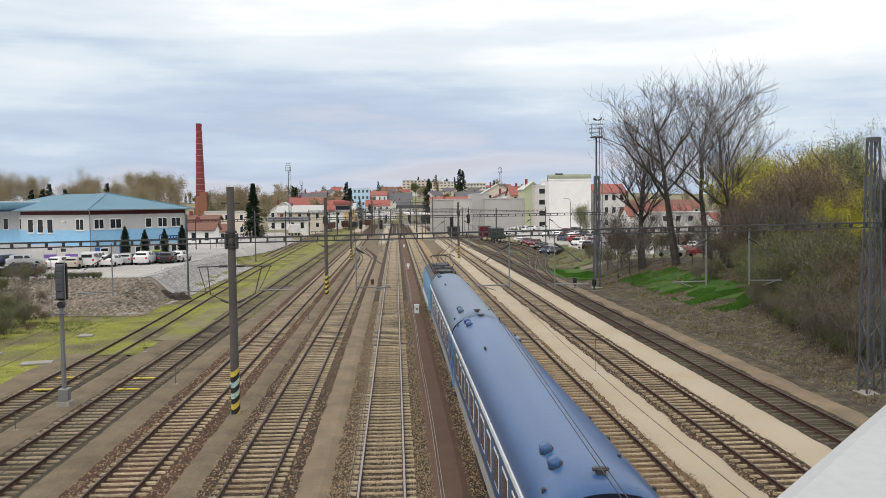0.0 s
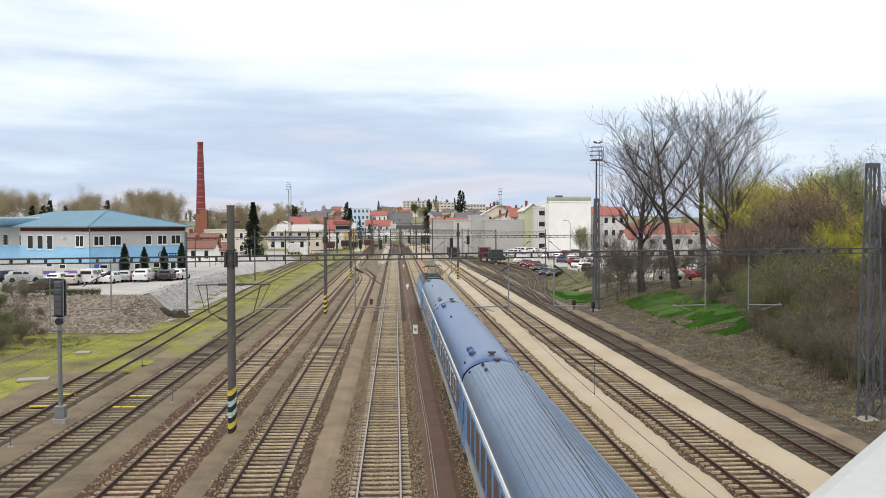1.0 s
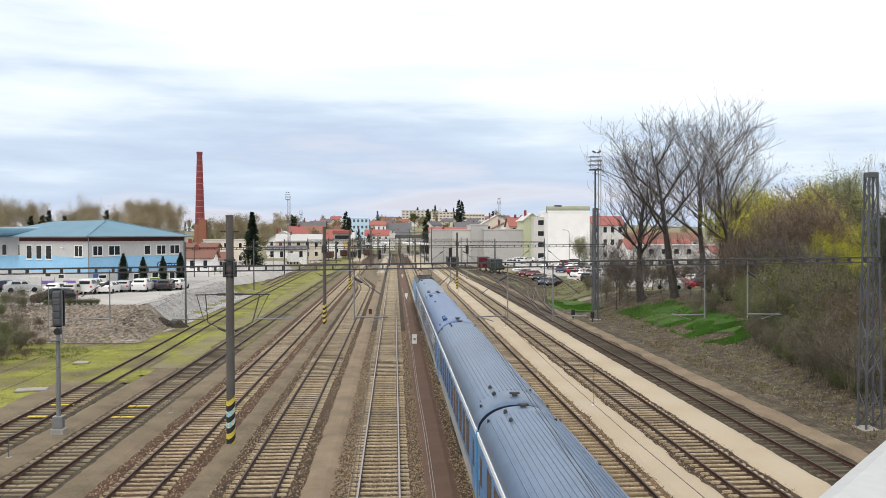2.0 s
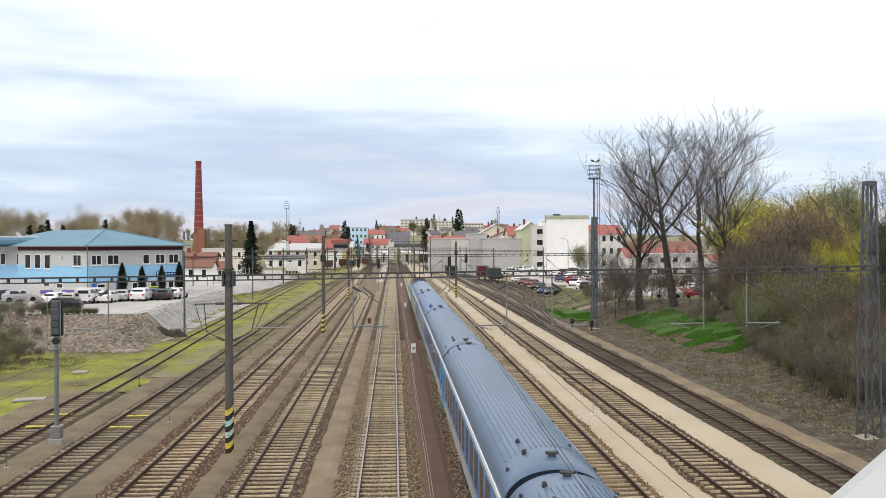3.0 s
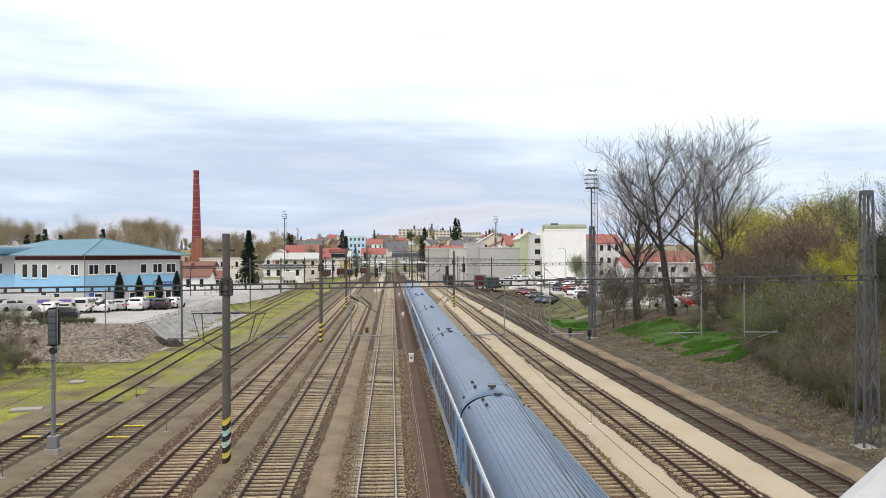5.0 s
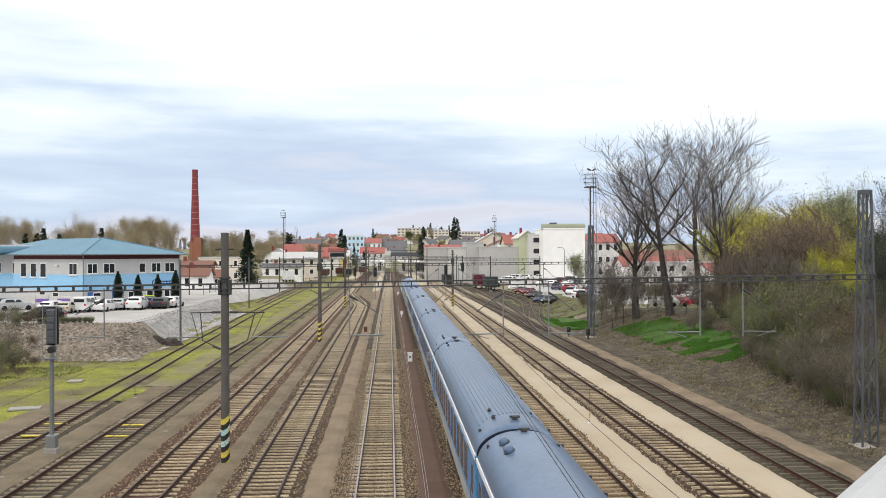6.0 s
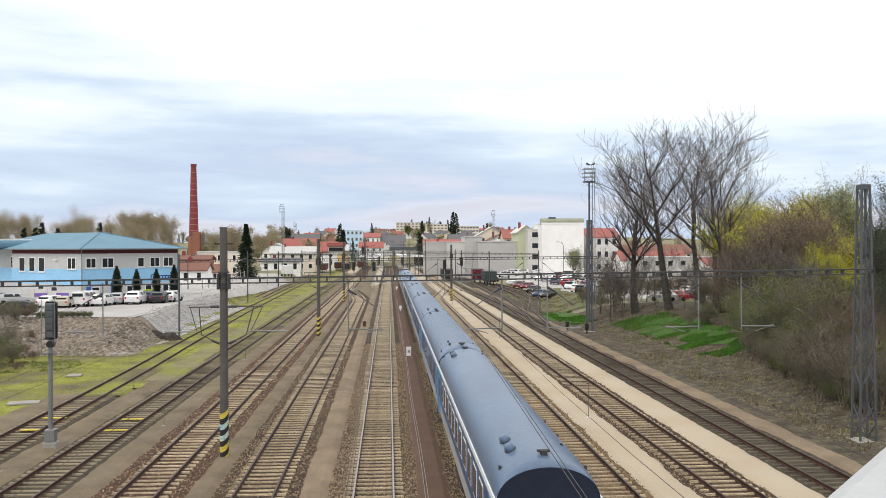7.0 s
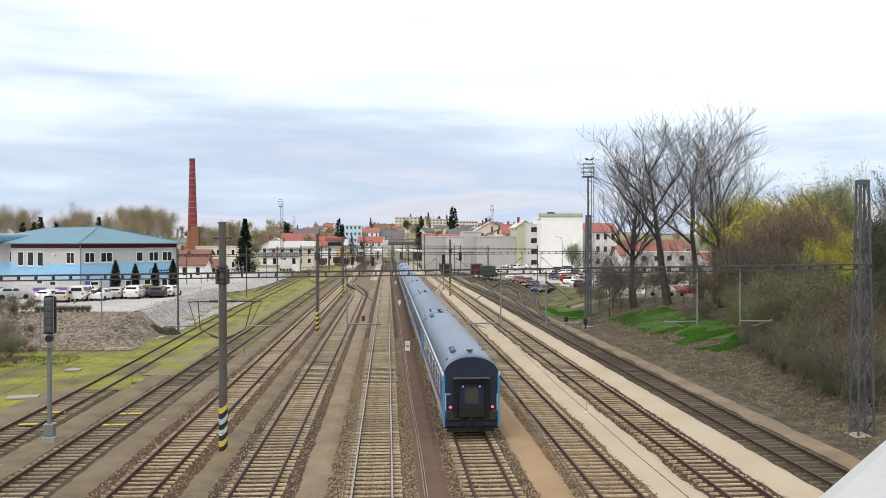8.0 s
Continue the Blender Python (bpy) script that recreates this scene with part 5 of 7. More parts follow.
# ---- cars ----
def car_proto(label, colour, h=1.46, l=4.3, w=1.76, van=False):
    c = thing("car", label, "car", group="parked cars")
    if van:
        outline = [(-0.5, 0.45), (-0.5, 0.95), (-0.485, 0.985), (-0.42, 1.0), (0.12, 1.0), (0.2, 0.97), (0.33, 0.64), (0.47, 0.56), (0.5, 0.45), (0.5, 0.2), (-0.5, 0.2)]
    else:
        outline = [(-0.5, 0.4), (-0.495, 0.6), (-0.47, 0.66), (-0.36, 0.93), (-0.28, 0.985), (0.0, 1.0), (0.1, 0.97), (0.24, 0.68), (0.42, 0.6), (0.49, 0.5), (0.5, 0.35), (0.49, 0.2), (-0.49, 0.2)]
    bm = bmesh.new()
    rings = []
    for s, k in ((-1, 0.0), (-0.94, 1.0), (0.94, 1.0), (1, 0.0)):
        ring = []
        for y, z in outline:
            tuck = 0.78 if z > 0.7 else 1.0
            zz = z if k else z * 0.97
            ring.append(bm.verts.new((s * w / 2 * tuck, y * l * (1 if k else 0.97), zz * h)))
        rings.append(ring)
    n = len(outline)
    for r0, r1 in zip(rings, rings[1:]):
        for k in range(n):
            bm.faces.new((r0[k], r0[(k + 1) % n], r1[(k + 1) % n], r1[k]))
    bm.faces.new(rings[0])
    bm.faces.new(rings[-1][::-1])
    bmesh.ops.recalc_face_normals(bm, faces=bm.faces[:])
    part("body", bm, colour, c)
    for s in (-1, 1):
        for a, b in ((-0.3, -0.05), (-0.03, 0.12)) if not van else ((-0.42, -0.2), (-0.17, 0.05), (0.07, 0.2)):
            bm = bmesh.new()
            e = s * w / 2
            quad = [bm.verts.new(p) for p in ((e * 0.985 + s * 0.012, a * l, 0.7 * h), (e * 0.985 + s * 0.012, b * l + 0.12, 0.7 * h), (e * 0.79 + s * 0.03, b * l - 0.12, 0.92 * h), (e * 0.79 + s * 0.03, a * l + 0.1, 0.92 * h))]
            bm.faces.new(quad)
            part("side_window", bm, "pane", c)
        for y in (-0.31, 0.31):
            part("wheel", tb([(s * w * 0.4, y * l, 0.31), (s * w * 0.505, y * l, 0.31)], 0.31, 14), "rubber", c)
        part("headlight", bx(*sorted((s * w * 0.28, s * w * 0.45)), 0.47 * l, 0.497 * l, 0.5 * h - 0.12, 0.5 * h), "frame_white", c)
        part("tail_light", bx(*sorted((s * w * 0.34, s * w * 0.46)), -0.502 * l, -0.48 * l, 0.45 * h, 0.58 * h), "signal_red", c)
    bm = bmesh.new()
    y0, z0, y1, z1 = ((0.13, 0.94, 0.2, 0.72) if not van else (0.2, 0.93, 0.31, 0.66))
    vs = [bm.verts.new(p) for p in ((-w * 0.36, y0 * l + 0.06, z0 * h), (w * 0.36, y0 * l + 0.06, z0 * h), (w * 0.41, y1 * l + 0.06, z1 * h), (-w * 0.41, y1 * l + 0.06, z1 * h))]
    bm.faces.new(vs[::-1])
    part("windscreen", bm, "pane", c)
    part("rear_window", bx(-w * 0.34, w * 0.34, *((-0.508 * l, -0.49 * l) if van else (-0.44 * l, -0.4 * l)), 0.68 * h, 0.88 * h), "pane", c)
    return c


for _n, _c in (("car_white", (0.75, 0.75, 0.75)), ("car_silver", (0.42, 0.43, 0.44)), ("car_black", (0.02, 0.02, 0.023)), ("car_navy", (0.03, 0.045, 0.1)), ("car_red", (0.35, 0.02, 0.03)), ("car_beige", (0.45, 0.42, 0.35)), ("car_maroon", (0.14, 0.02, 0.035))):
    M[_n] = mat(_n, _c, 0.25, 0.15, var=0.03, spec=0.6, island=0.001)


MOVERS = []


def cars():
    kinds = {"w": car_proto("white hatchback parked in the lot", "car_white"), "s": car_proto("silver estate car parked in the lot", "car_silver"), "k": car_proto("black car parked in the lot", "car_black"),
             "n": car_proto("dark blue car parked in the lot", "car_navy"), "r": car_proto("red car parked in the lot", "car_red"), "b": car_proto("old beige hatchback parked in the lot", "car_beige", 1.38, 3.9),
             "v": car_proto("white van parked in the lot", "car_white", 1.85, 4.5, 1.85, True), "m": car_proto("dark red car parked in the lot", "car_maroon"), "u": car_proto("white off-road car parked in the lot", "car_white", 1.7, 4.4, 1.85)}
    fresh = set(kinds)
    # kind, place along and across, heading
    rows = [('w', -40.1, 107.2, -12.0), ('b', -38.4, 107.1, -6.0), ('v', -36.9, 108.9, -2.0), ('w', -35.0, 109.7, -2.0), ('s', -34.0, 112.8, -2.0), ('u', -31.8, 112.6, -2.0), ('n', -31.2, 115.8, -1.0), ('k', -29.3, 114.5, -2.0), ('w', -28.5, 116.8, -6.0), ('n', -48.5, 113.0, -60.0), ('s', -46.6, 112.0, -62.0)]
    rows += [('w', 30.1, 211.4, 150.0), ('m', 29.8, 197.7, 150.0), ('m', 30.1, 188.4, 150.0), ('k', 29.6, 177.4, 150.0), ('n', 28.4, 163.2, 150.0), ('k', 28.6, 154.8, 150.0), ('s', 37.9, 222.1, -30.0), ('w', 38.5, 214.2, -30.0), ('w', 38.3, 203.3, -30.0), ('m', 38.5, 196.7, -30.0), ('w', 38.1, 187.5, -30.0), ('r', 36.7, 176.7, -30.0), ('k', 34.7, 164.8, -30.0), ('w', 33.5, 152.4, -30.0), ('w', 43.9, 206.2, -30.0), ('n', 36.0, 152.1, -30.0), ('s', 36.7, 148.3, -30.0), ('n', 38.7, 169.0, -30.0), ('v', 31.7, 235.8, 60.0), ('w', 35.3, 292.0, 60.0), ('k', 35.8, 278.5, 60.0), ('n', 38.2, 278.2, 60.0), ('w', 41.5, 184.3, -30.0), ('s', 40.4, 168.8, -30.0), ('w', 41.0, 164.1, -30.0), ('k', 46.9, 202.4, -30.0), ('w', 47.9, 195.7, -30.0), ('m', 44.0, 225.6, 60.0), ('w', 39.6, 254.7, 60.0), ('k', 43.5, 265.3, 60.0), ('w', 43.7, 254.1, 60.0), ('k', 41.8, 284.3, 60.0), ('s', 47.8, 264.8, 60.0), ('n', 50.4, 264.5, 60.0), ('w', 51.6, 258.6, 60.0), ('k', 48.0, 233.9, 60.0), ('w', 26.4, 267.5, 20.0), ('s', 30.2, 292.7, 20.0), ('w', 29.9, 273.1, 20.0), ('n', 28.6, 250.8, 20.0), ('k', 28.2, 236.2, 20.0), ('v', 34.2, 240.2, 60.0), ('w', 43.0, 135.8, -40.0), ('w', 45.3, 138.8, -40.0), ('s', 40.3, 126.0, 70.0), ('m', 44.7, 128.3, 70.0), ('k', 51.5, 150.6, 60.0), ('w', 56.0, 156.1, 60.0), ('r', 41.8, 125.8, 70.0), ('n', 42.7, 157.5, 60.0), ('k', 46.0, 161.4, 60.0), ('w', 48.5, 163.4, 60.0), ('n', 42.3, 161.8, 60.0), ('w', 55.5, 146.4, 50.0), ('k', 56.0, 142.8, 50.0)]
    # the dark estate that backs into the lot and drives off again
    mover = car_proto("dark grey estate car manoeuvring on the car park", "car_black", 1.5, 4.55, 1.8)
    MOVERS.append(mover)
    rnd = random.Random(7)
    for y0, x0, n, turn in ((150, 33.5, 9, -25), (164, 34.5, 11, 155), (184, 35.5, 12, -25), (206, 36, 12, 155)):
        rows += [(rnd.choice("wwwskknrmb"), x0 + 2.7 * i, y0 - 1.1 * i, turn) for i in range(n)]
    for k, x, y, turn in rows:
        m = pose(x, y, ground_z(x, y) + (0.21 if x < 0 else 0.065), 0, 0, turn + rnd.uniform(-4, 4))
        if k in fresh:
            fresh.discard(k)
            kinds[k].matrix_basis = m
        else:
            copy_thing(kinds[k], m)


cars()


# ---- fittings of the yard ----
def light_mast(x, y, base, top, label):
    m = thing("light_mast", label, "light mast", group="light masts")
    part("shaft", tb([(x, y, base - 0.3), (x, y, top - 1.6)], [0.14, 0.1], 10), "steel", m)
    part("ladder_rail", tb([(x + 0.75, y, base), (x + 0.7, y, top - 0.3)], 0.045, 6), "galv", m)
    part("ladder_rail", tb([(x + 0.45, y, base), (x + 0.4, y, top - 0.3)], 0.045, 6), "galv", m)
    for i in range(int((top - base) / 3)):
        part("rung", bx(x + 0.1, x + 0.75, y - 0.03, y + 0.03, base + i * 3, base + i * 3 + 0.06), "galv", m)
    part("platform", bx(x - 0.65, x + 0.65, y - 0.6, y + 0.6, top - 1.65, top - 1.5), "steel", m)
    for z in (top - 1.0, top - 0.5, top):
        part("guard_rail", tb([(x - 0.7, y - 0.65, z), (x + 0.7, y - 0.65, z), (x + 0.7, y + 0.65, z), (x - 0.7, y + 0.65, z), (x - 0.7, y - 0.65, z)], 0.04, 5), "galv", m)
    for s in (-1, 1):
        part("corner_post", tb([(x + s * 0.7, y - 0.65, top - 1.5), (x + s * 0.7, y - 0.65, top)], 0.04, 5), "galv", m)
        fl = part("floodlight", bx(x + s * 0.5 - 0.26, x + s * 0.5 + 0.26, y - 0.9, y - 0.6, top + 0.25, top + 0.42, bevel=0.05), "steel_dark", m)
        fl.matrix_basis = Matrix.Translation((x, y, top)) @ Matrix.Rotation(-s * 0.45, 4, "Y") @ Matrix.Translation((-x, -y, -top))


light_mast(24.6, 106, 0.3, 18.8, "tall grey floodlight mast with a ladder beside the lattice mast")
light_mast(-32.0, 265, 1.0, 21.5, "tall grey floodlight mast beside the sidings")
light_mast(39.6, 330, 1.0, 22.5, "tall grey floodlight mast behind the hall")
light_mast(-44.6, 420, 1.0, 20.7, "far grey floodlight mast among the houses")


def main_signal(x, y):
    s = thing("railway_signal", "grey railway signal seen from behind with a ladder", "railway signal")
    part("post", tb([(x, y, -0.2), (x, y, 4.95)], [0.115, 0.1], 10), "galv", s)
    part("base", bx(x - 0.32, x + 0.32, y - 0.28, y + 0.28, -0.35, 0.12, bevel=0.04), "concrete", s)
    part("cabinet", bx(x - 0.24, x + 0.24, y - 0.2, y + 0.2, 0.12, 0.72, bevel=0.03), "galv", s)
    part("back_plate", bx(x - 0.27, x + 0.27, y + 0.1, y + 0.16, 4.95, 6.75, bevel=0.1), "black", s)
    part("lamp_case", bx(x - 0.2, x + 0.2, y - 0.16, y + 0.1, 5.02, 6.68, bevel=0.05), "steel", s)
    for i in range(5):
        part("hood", bx(x - 0.17, x + 0.17, y - 0.2, y - 0.155, 5.08 + i * 0.32, 5.34 + i * 0.32, bevel=0.02), "steel", s)
    part("lower_lamp", tb([(x + 0.02, y - 0.2, 4.75), (x + 0.02, y + 0.2, 4.75)], 0.16, 12), "black", s)
    for q in (-0.32, 0.3):
        part("ladder_rail", tb([(x + q, y - 0.25, 4.3), (x + q, y - 0.25, 6.9)], 0.02, 5), "galv", s)
    part("step", bx(x - 0.25, x + 0.25, y - 0.35, y + 0.1, 4.3, 4.34), "steel", s)


main_signal(-16.0, 42.4)


def far_signal(x, y, top):
    s = thing("railway_signal", "black railway signal head on a slim post", "railway signal", group="far signals")
    part("post", tb([(x, y, -0.2), (x, y, top)], 0.07, 8), "galv", s)
    part("head", bx(x - 0.32, x + 0.32, y - 0.12, y + 0.05, top - 1.0, top + 0.9, bevel=0.12), "black", s)
    for i in range(4):
        part("hood", tb([(x, y - 0.1, top - 0.7 + i * 0.42), (x, y - 0.32, top - 0.7 + i * 0.42)], 0.13, 10), "black", s)
    part("base", bx(x - 0.3, x + 0.3, y - 0.3, y + 0.3, -0.3, 0.1), "concrete", s)


far_signal(-3.0, 178, 5.4)
far_signal(-7.6, 190, 5.2)
far_signal(11.0, 172, 5.8)
far_signal(15.4, 185, 6.2)


def ground_signal(x, y):
    s = thing("dwarf_signal", "low black dwarf signal on a short stand", "railway signal", group="dwarf signals")
    part("stand", bx(x - 0.08, x + 0.08, y - 0.08, y + 0.08, -0.3, 0.3), "steel_dark", s)
    part("head", bx(x - 0.2, x + 0.2, y - 0.15, y + 0.15, 0.25, 0.95, bevel=0.08), "black", s)
    part("hood", tb([(x, y - 0.1, 0.7), (x, y - 0.32, 0.7)], 0.13, 10), "black", s)


for _x, _y in ((21.4, 93.5), (19.8, 96.0)):
    ground_signal(_x, _y)


def small_fittings():
    b = thing("cable_box", "small white cable box on the brown strip", "cable box", pose(1.7, 75.6, -0.14))
    part("body", bx(-0.2, 0.2, -0.15, 0.15, 0, 0.72, bevel=0.02), "white", b)
    part("lid", bx(-0.23, 0.23, -0.18, 0.18, 0.72, 0.77, bevel=0.01), "white", b)
    part("plate", bx(-0.1, 0.1, -0.165, -0.15, 0.3, 0.5), "galv", b)
    b = thing("cable_box", "small brown cabinet beside the yard track", "cable box", pose(-2.9, 104, -0.14))
    part("body", bx(-0.2, 0.2, -0.15, 0.15, 0, 0.62, bevel=0.02), "ins_brown", b)
    part("lid", bx(-0.22, 0.22, -0.17, 0.17, 0.62, 0.66), "ins_brown", b)
    for y in (128, 190, 240):
        b = thing("marker_post", "white marker post beside the main track", "marker post", pose(1.7, y, -0.14), "marker posts")
        part("post", bx(-0.06, 0.06, -0.06, 0.06, 0, 0.6), "white", b)
        part("plate", bx(-0.2, 0.2, -0.08, -0.05, 0.35, 0.85, bevel=0.02), "white", b)
    # thin stakes of the point wires
    for x, y, h in ((-16.4, 37.9, 0.9), (-11.9, 47.0, 0.95), (-12.0, 74.0, 0.9), (-16.6, 58.0, 0.9), (10.95, 47.5, 1.9), (11.2, 88.0, 2.2), (-7.3, 72, 0.8)):
        b = thing("wire_stake", "thin steel stake on the path between tracks", "stake", pose(x, y, -0.16), "wire stakes")
        part("rod", tb([(0, 0, 0), (0, 0, h)], 0.016, 6), "steel", b)
        part("foot", bx(-0.1, 0.1, -0.1, 0.1, -0.02, 0.06), "white" if h > 1.5 else "concrete", b)
        part("eyelet", tb([(-0.05, 0, h), (0.05, 0, h)], 0.02, 5), "steel_dark", b)
    for x, a in ((-11.95, (30, 47, 74, 120)), (-16.5, (30, 37.9, 58, 110))):
        w = thing("signal_wire", "thin taut point wire strung along stakes", "wire", group="point wires")
        part("strand", tb([(x, q, 0.72) for q in a], 0.011, 4), "wire", w)
    # yellow boards laid across two sidings
    for tx, y in ((TX["X"], 46.3), (TX["X"], 49.5), (TX["Y"], 45.9), (TX["Y"], 48.8)):
        b = thing("yellow_board", "yellow painted board between the rails of a siding", "board", pose(tx, y, -0.13), "yellow boards")
        part("board", bx(-0.6, 0.6, -0.11, 0.11, 0, 0.05, bevel=0.01), "yellow", b)
    for x, y, w in ((-22.2, 54.6, 0.9), (-24.0, 79.0, 0.7), (-23.2, 66.0, 0.5), (-26.5, 58, 0.6)):
        b = thing("concrete_slab", "pale concrete slab lying in the moss", "slab", pose(x, y, ground_z(x, y) + 0.1, 0, 0, 15 * w), "concrete slabs")
        part("slab", bx(-w, w, -0.5, 0.5, 0, 0.12, bevel=0.03), "concrete", b)
    # cable trough lids along the brown strip
    b = thing("cable_trough", "pair of thin cables laid along the brown strip", "cable", kind="structure")
    for x in (1.35, 1.45):
        part("cable", tb([(x + 0.03 * math.sin(y * 0.2), y, -0.115) for y in range(16, 160, 4)], 0.014, 5), "concrete", b)
    # low wall with banners at the car park
    w = thing("low_wall", "low grey concrete wall with purple banners by the car park", "wall")
    x0, x1, y = -47.4, -37.5, 116.0
    for i in range(6):
        a = x0 + (x1 - x0) * i / 6
        part("wall_panel", bx(a + 0.02, a + (x1 - x0) / 6 - 0.02, y - 0.12, y + 0.12, 1.6, 3.75 + (0.25 if i < 2 else 0), bevel=0.02), "wall_pale", w)
    for x in (-44.9, -42.2, -39.2):
        part("banner", bx(x - 0.8, x + 0.8, y - 0.15, y - 0.125, 3.0, 3.45), "purple", w)
    part("sign_plate", bx(-46.7 - 0.3, -46.7 + 0.3, y - 0.15, y - 0.125, 2.3, 3.0), "black", w)
    b = thing("waste_bag", "bright yellow-green bin beside the parked cars", "bin", pose(-31.4, 116, 2.06))
    part("bin", bx(-0.6, 0.6, -0.4, 0.4, 0.0, 1.65, bevel=0.12), "lime", b)
    part("lid", bx(-0.63, 0.63, -0.43, 0.43, 1.65, 1.75, bevel=0.04), "lime", b)
    # fence along the sidings
    f = thing("fence", "grey wire fence on concrete posts beside the sidings", "fence")
    for i in range(14):
        y = 150 + i * 5.5
        x = -31.5 - i * 0.12
        part("fence_post", bx(x - 0.07, x + 0.07, y - 0.07, y + 0.07, ground_z(x, y) - 0.2, ground_z(x, y) + 1.9), "concrete", f)
        for z in (0.5, 1.1, 1.7):
            if i < 13:
                part("fence_wire", tb([(x, y, ground_z(x, y) + z), (x - 0.12, y + 5.5, ground_z(x, y) + z)], 0.015, 4), "wire", f)
    b = thing("white_box_van", "small white lorry parked beside the sidings", "lorry", pose(-27.1, 235, 1.5, 0, 0, 20))
    part("box", bx(-1.1, 1.1, -2.2, 1.5, 0.7, 3.0, bevel=0.05), "car_white", b)
    part("cab", bx(-1.0, 1.0, 1.5, 2.8, 0.5, 2.2, bevel=0.15), "car_white", b)
    for s in (-1, 1):
        for y in (-1.3, 2.0):
            part("wheel", tb([(s * 0.75, y, 0.4), (s * 1.02, y, 0.4)], 0.4, 14), "rubber", b)
    # arched street lamp among the shrubs, and two by the white block
    for x, y, h, s in ((41.9, 80, 11.5, -1), (47.6, 236, 10.5, -1), (-33.9, 150, 8.0, 1)):
        z = ground_z(x, y)
        l = thing("street_lamp", "dark steel street lamp with an arched arm", "street lamp", group="street lamps")
        part("pole", tb([(x, y, z - 0.2), (x, y, h - 1.0), (x + s * 0.15, y, h - 0.4), (x + s * 0.6, y, h - 0.05), (x + s * 1.3, y, h)], [0.09, 0.07, 0.06, 0.05, 0.045], 8), "steel_dark", l)
        part("head", bx(*sorted((x + s * 1.2, x + s * 1.9)), y - 0.14, y + 0.14, h - 0.06, h + 0.1, bevel=0.04), "galv", l)
    # wagons on the far sidings
    for x, y, l, mt, lab, h in ((24.6, 214, 9, "wagon_green", "dark green goods wagon on a siding", 3.2), (23.0, 226, 5, "car_maroon", "dark red goods wagon on a siding", 3.4), (15.6, 236, 10, "black", "black tank wagon on a siding", 3.2),
                             (-24.5, 330, 14, "wagon_brown", "rusty brown open wagon on a siding", 3.0), (-20.5, 360, 14, "wagon_brown", "rusty brown open wagon on a siding", 3.0), (-16.5, 345, 14, "black", "dark open wagon on a siding", 2.8), (-12, 380, 14, "wagon_brown", "rusty brown open wagon on a siding", 3.0)):
        g = thing("goods_wagon", lab, "wagon", pose(x, y, 0), "goods wagons")
        part("body", bx(-1.4, 1.4, -l / 2, l / 2, 1.0, h, bevel=0.1), mt, g)
        part("frame", bx(-1.2, 1.2, -l / 2 - 0.3, l / 2 + 0.3, 0.8, 1.02), "under", g)
        part("roof", bx(-1.45, 1.45, -l / 2 - 0.05, l / 2 + 0.05, h, h + 0.18, bevel=0.07), "roof_slate", g)
        for s in (-1, 1):
            for q in (-1, 1):
                part("wheel", tb([(s * 0.68, q * (l / 2 - 1.2), 0.46), (s * 0.81, q * (l / 2 - 1.2), 0.46)], 0.46, 16), "under", g)
            part("door", bx(*sorted((s * 1.39, s * 1.44)), -0.8, 0.8, 1.1, h - 0.15), mt, g)
    # platforms and their pale canopies at the far station
    for x0, x1, y0, y1 in ((-4.2, -2.4, 205, 480), (5.8, 10.6, 232, 480), (-15, -11.6, 300, 480)):
        p = thing("platform", "long low station platform with a pale edge", "platform", kind="structure")
        part("slab", bx(x0, x1, y0, y1, -0.3, 0.3), "path_pale", p)
        part("edge", bx(x0 - 0.12, x0 + 0.25, y0, y1, 0.28, 0.36), "concrete", p)
        part("edge", bx(x1 - 0.25, x1 + 0.12, y0, y1, 0.28, 0.36), "concrete", p)
    for x, y, w in ((4.0, 470, 46), (-30, 450, 22)):
        c = thing("station_roof", "long pale station roof across the far tracks", "station roof", pose(x, y, 0), "station roofs")
        part("roof", bx(-w / 2, w / 2, -5, 5, 6.0, 6.6, bevel=0.1), "roof_pale", c)
        for s in (-1, 1):
            part("pier", bx(s * w * 0.45 - 0.5, s * w * 0.45 + 0.5, -4, 4, -0.3, 6.0), "wall_grey", c)
    for x, y, w in ((-9.0, 405, 9), (10.5, 400, 11), (18.5, 395, 7), (-22.0, 410, 8)):
        c = thing("platform_canopy", "white station canopy on slim posts", "canopy", pose(x, y, 0), "platform canopies")
        part("roof", bx(-w / 2, w / 2, -6, 6, 4.6, 5.6, bevel=0.3), "tarp", c)
        for s in (-1, 1):
            for q in (-5, 5):
                part("post", bx(s * w * 0.4 - 0.12, s * w * 0.4 + 0.12, q - 0.12, q + 0.12, 0, 4.6), "steel_dark", c)
    for i, (x, y, h) in enumerate(((-1.5, 262, 8), (6.9, 230, 7.6), (8.9, 260, 8.4), (6.9, 285, 8), (-11.9, 250, 8.4), (-11.9, 300, 8.4), (11.0, 300, 8.4), (20.0, 262, 8.5), (6.7, 320, 8.0), (-11.9, 350, 8.4), (2, 360, 9), (-6, 330, 8.5), (15.5, 340, 8.5), (-18, 270, 8.4))):
        p = thing("steel_pole", "slim dark catenary pole near the station", "pole", pose(x, y, 0), "station poles")
        part("shaft", tb([(0, 0, -0.3), (0, 0, h)], [0.14, 0.1], 8), "steel_dark", p)
        part("arm", tb([(0, 0, h - 1.6), (-2.4 if i % 2 else 2.4, 0, h - 1.3)], 0.04, 6), "steel_dark", p)
        part("lower_arm", tb([(0, 0, h - 2.7), (-2.6 if i % 2 else 2.6, 0, h - 2.7)], 0.035, 6), "steel_dark", p)
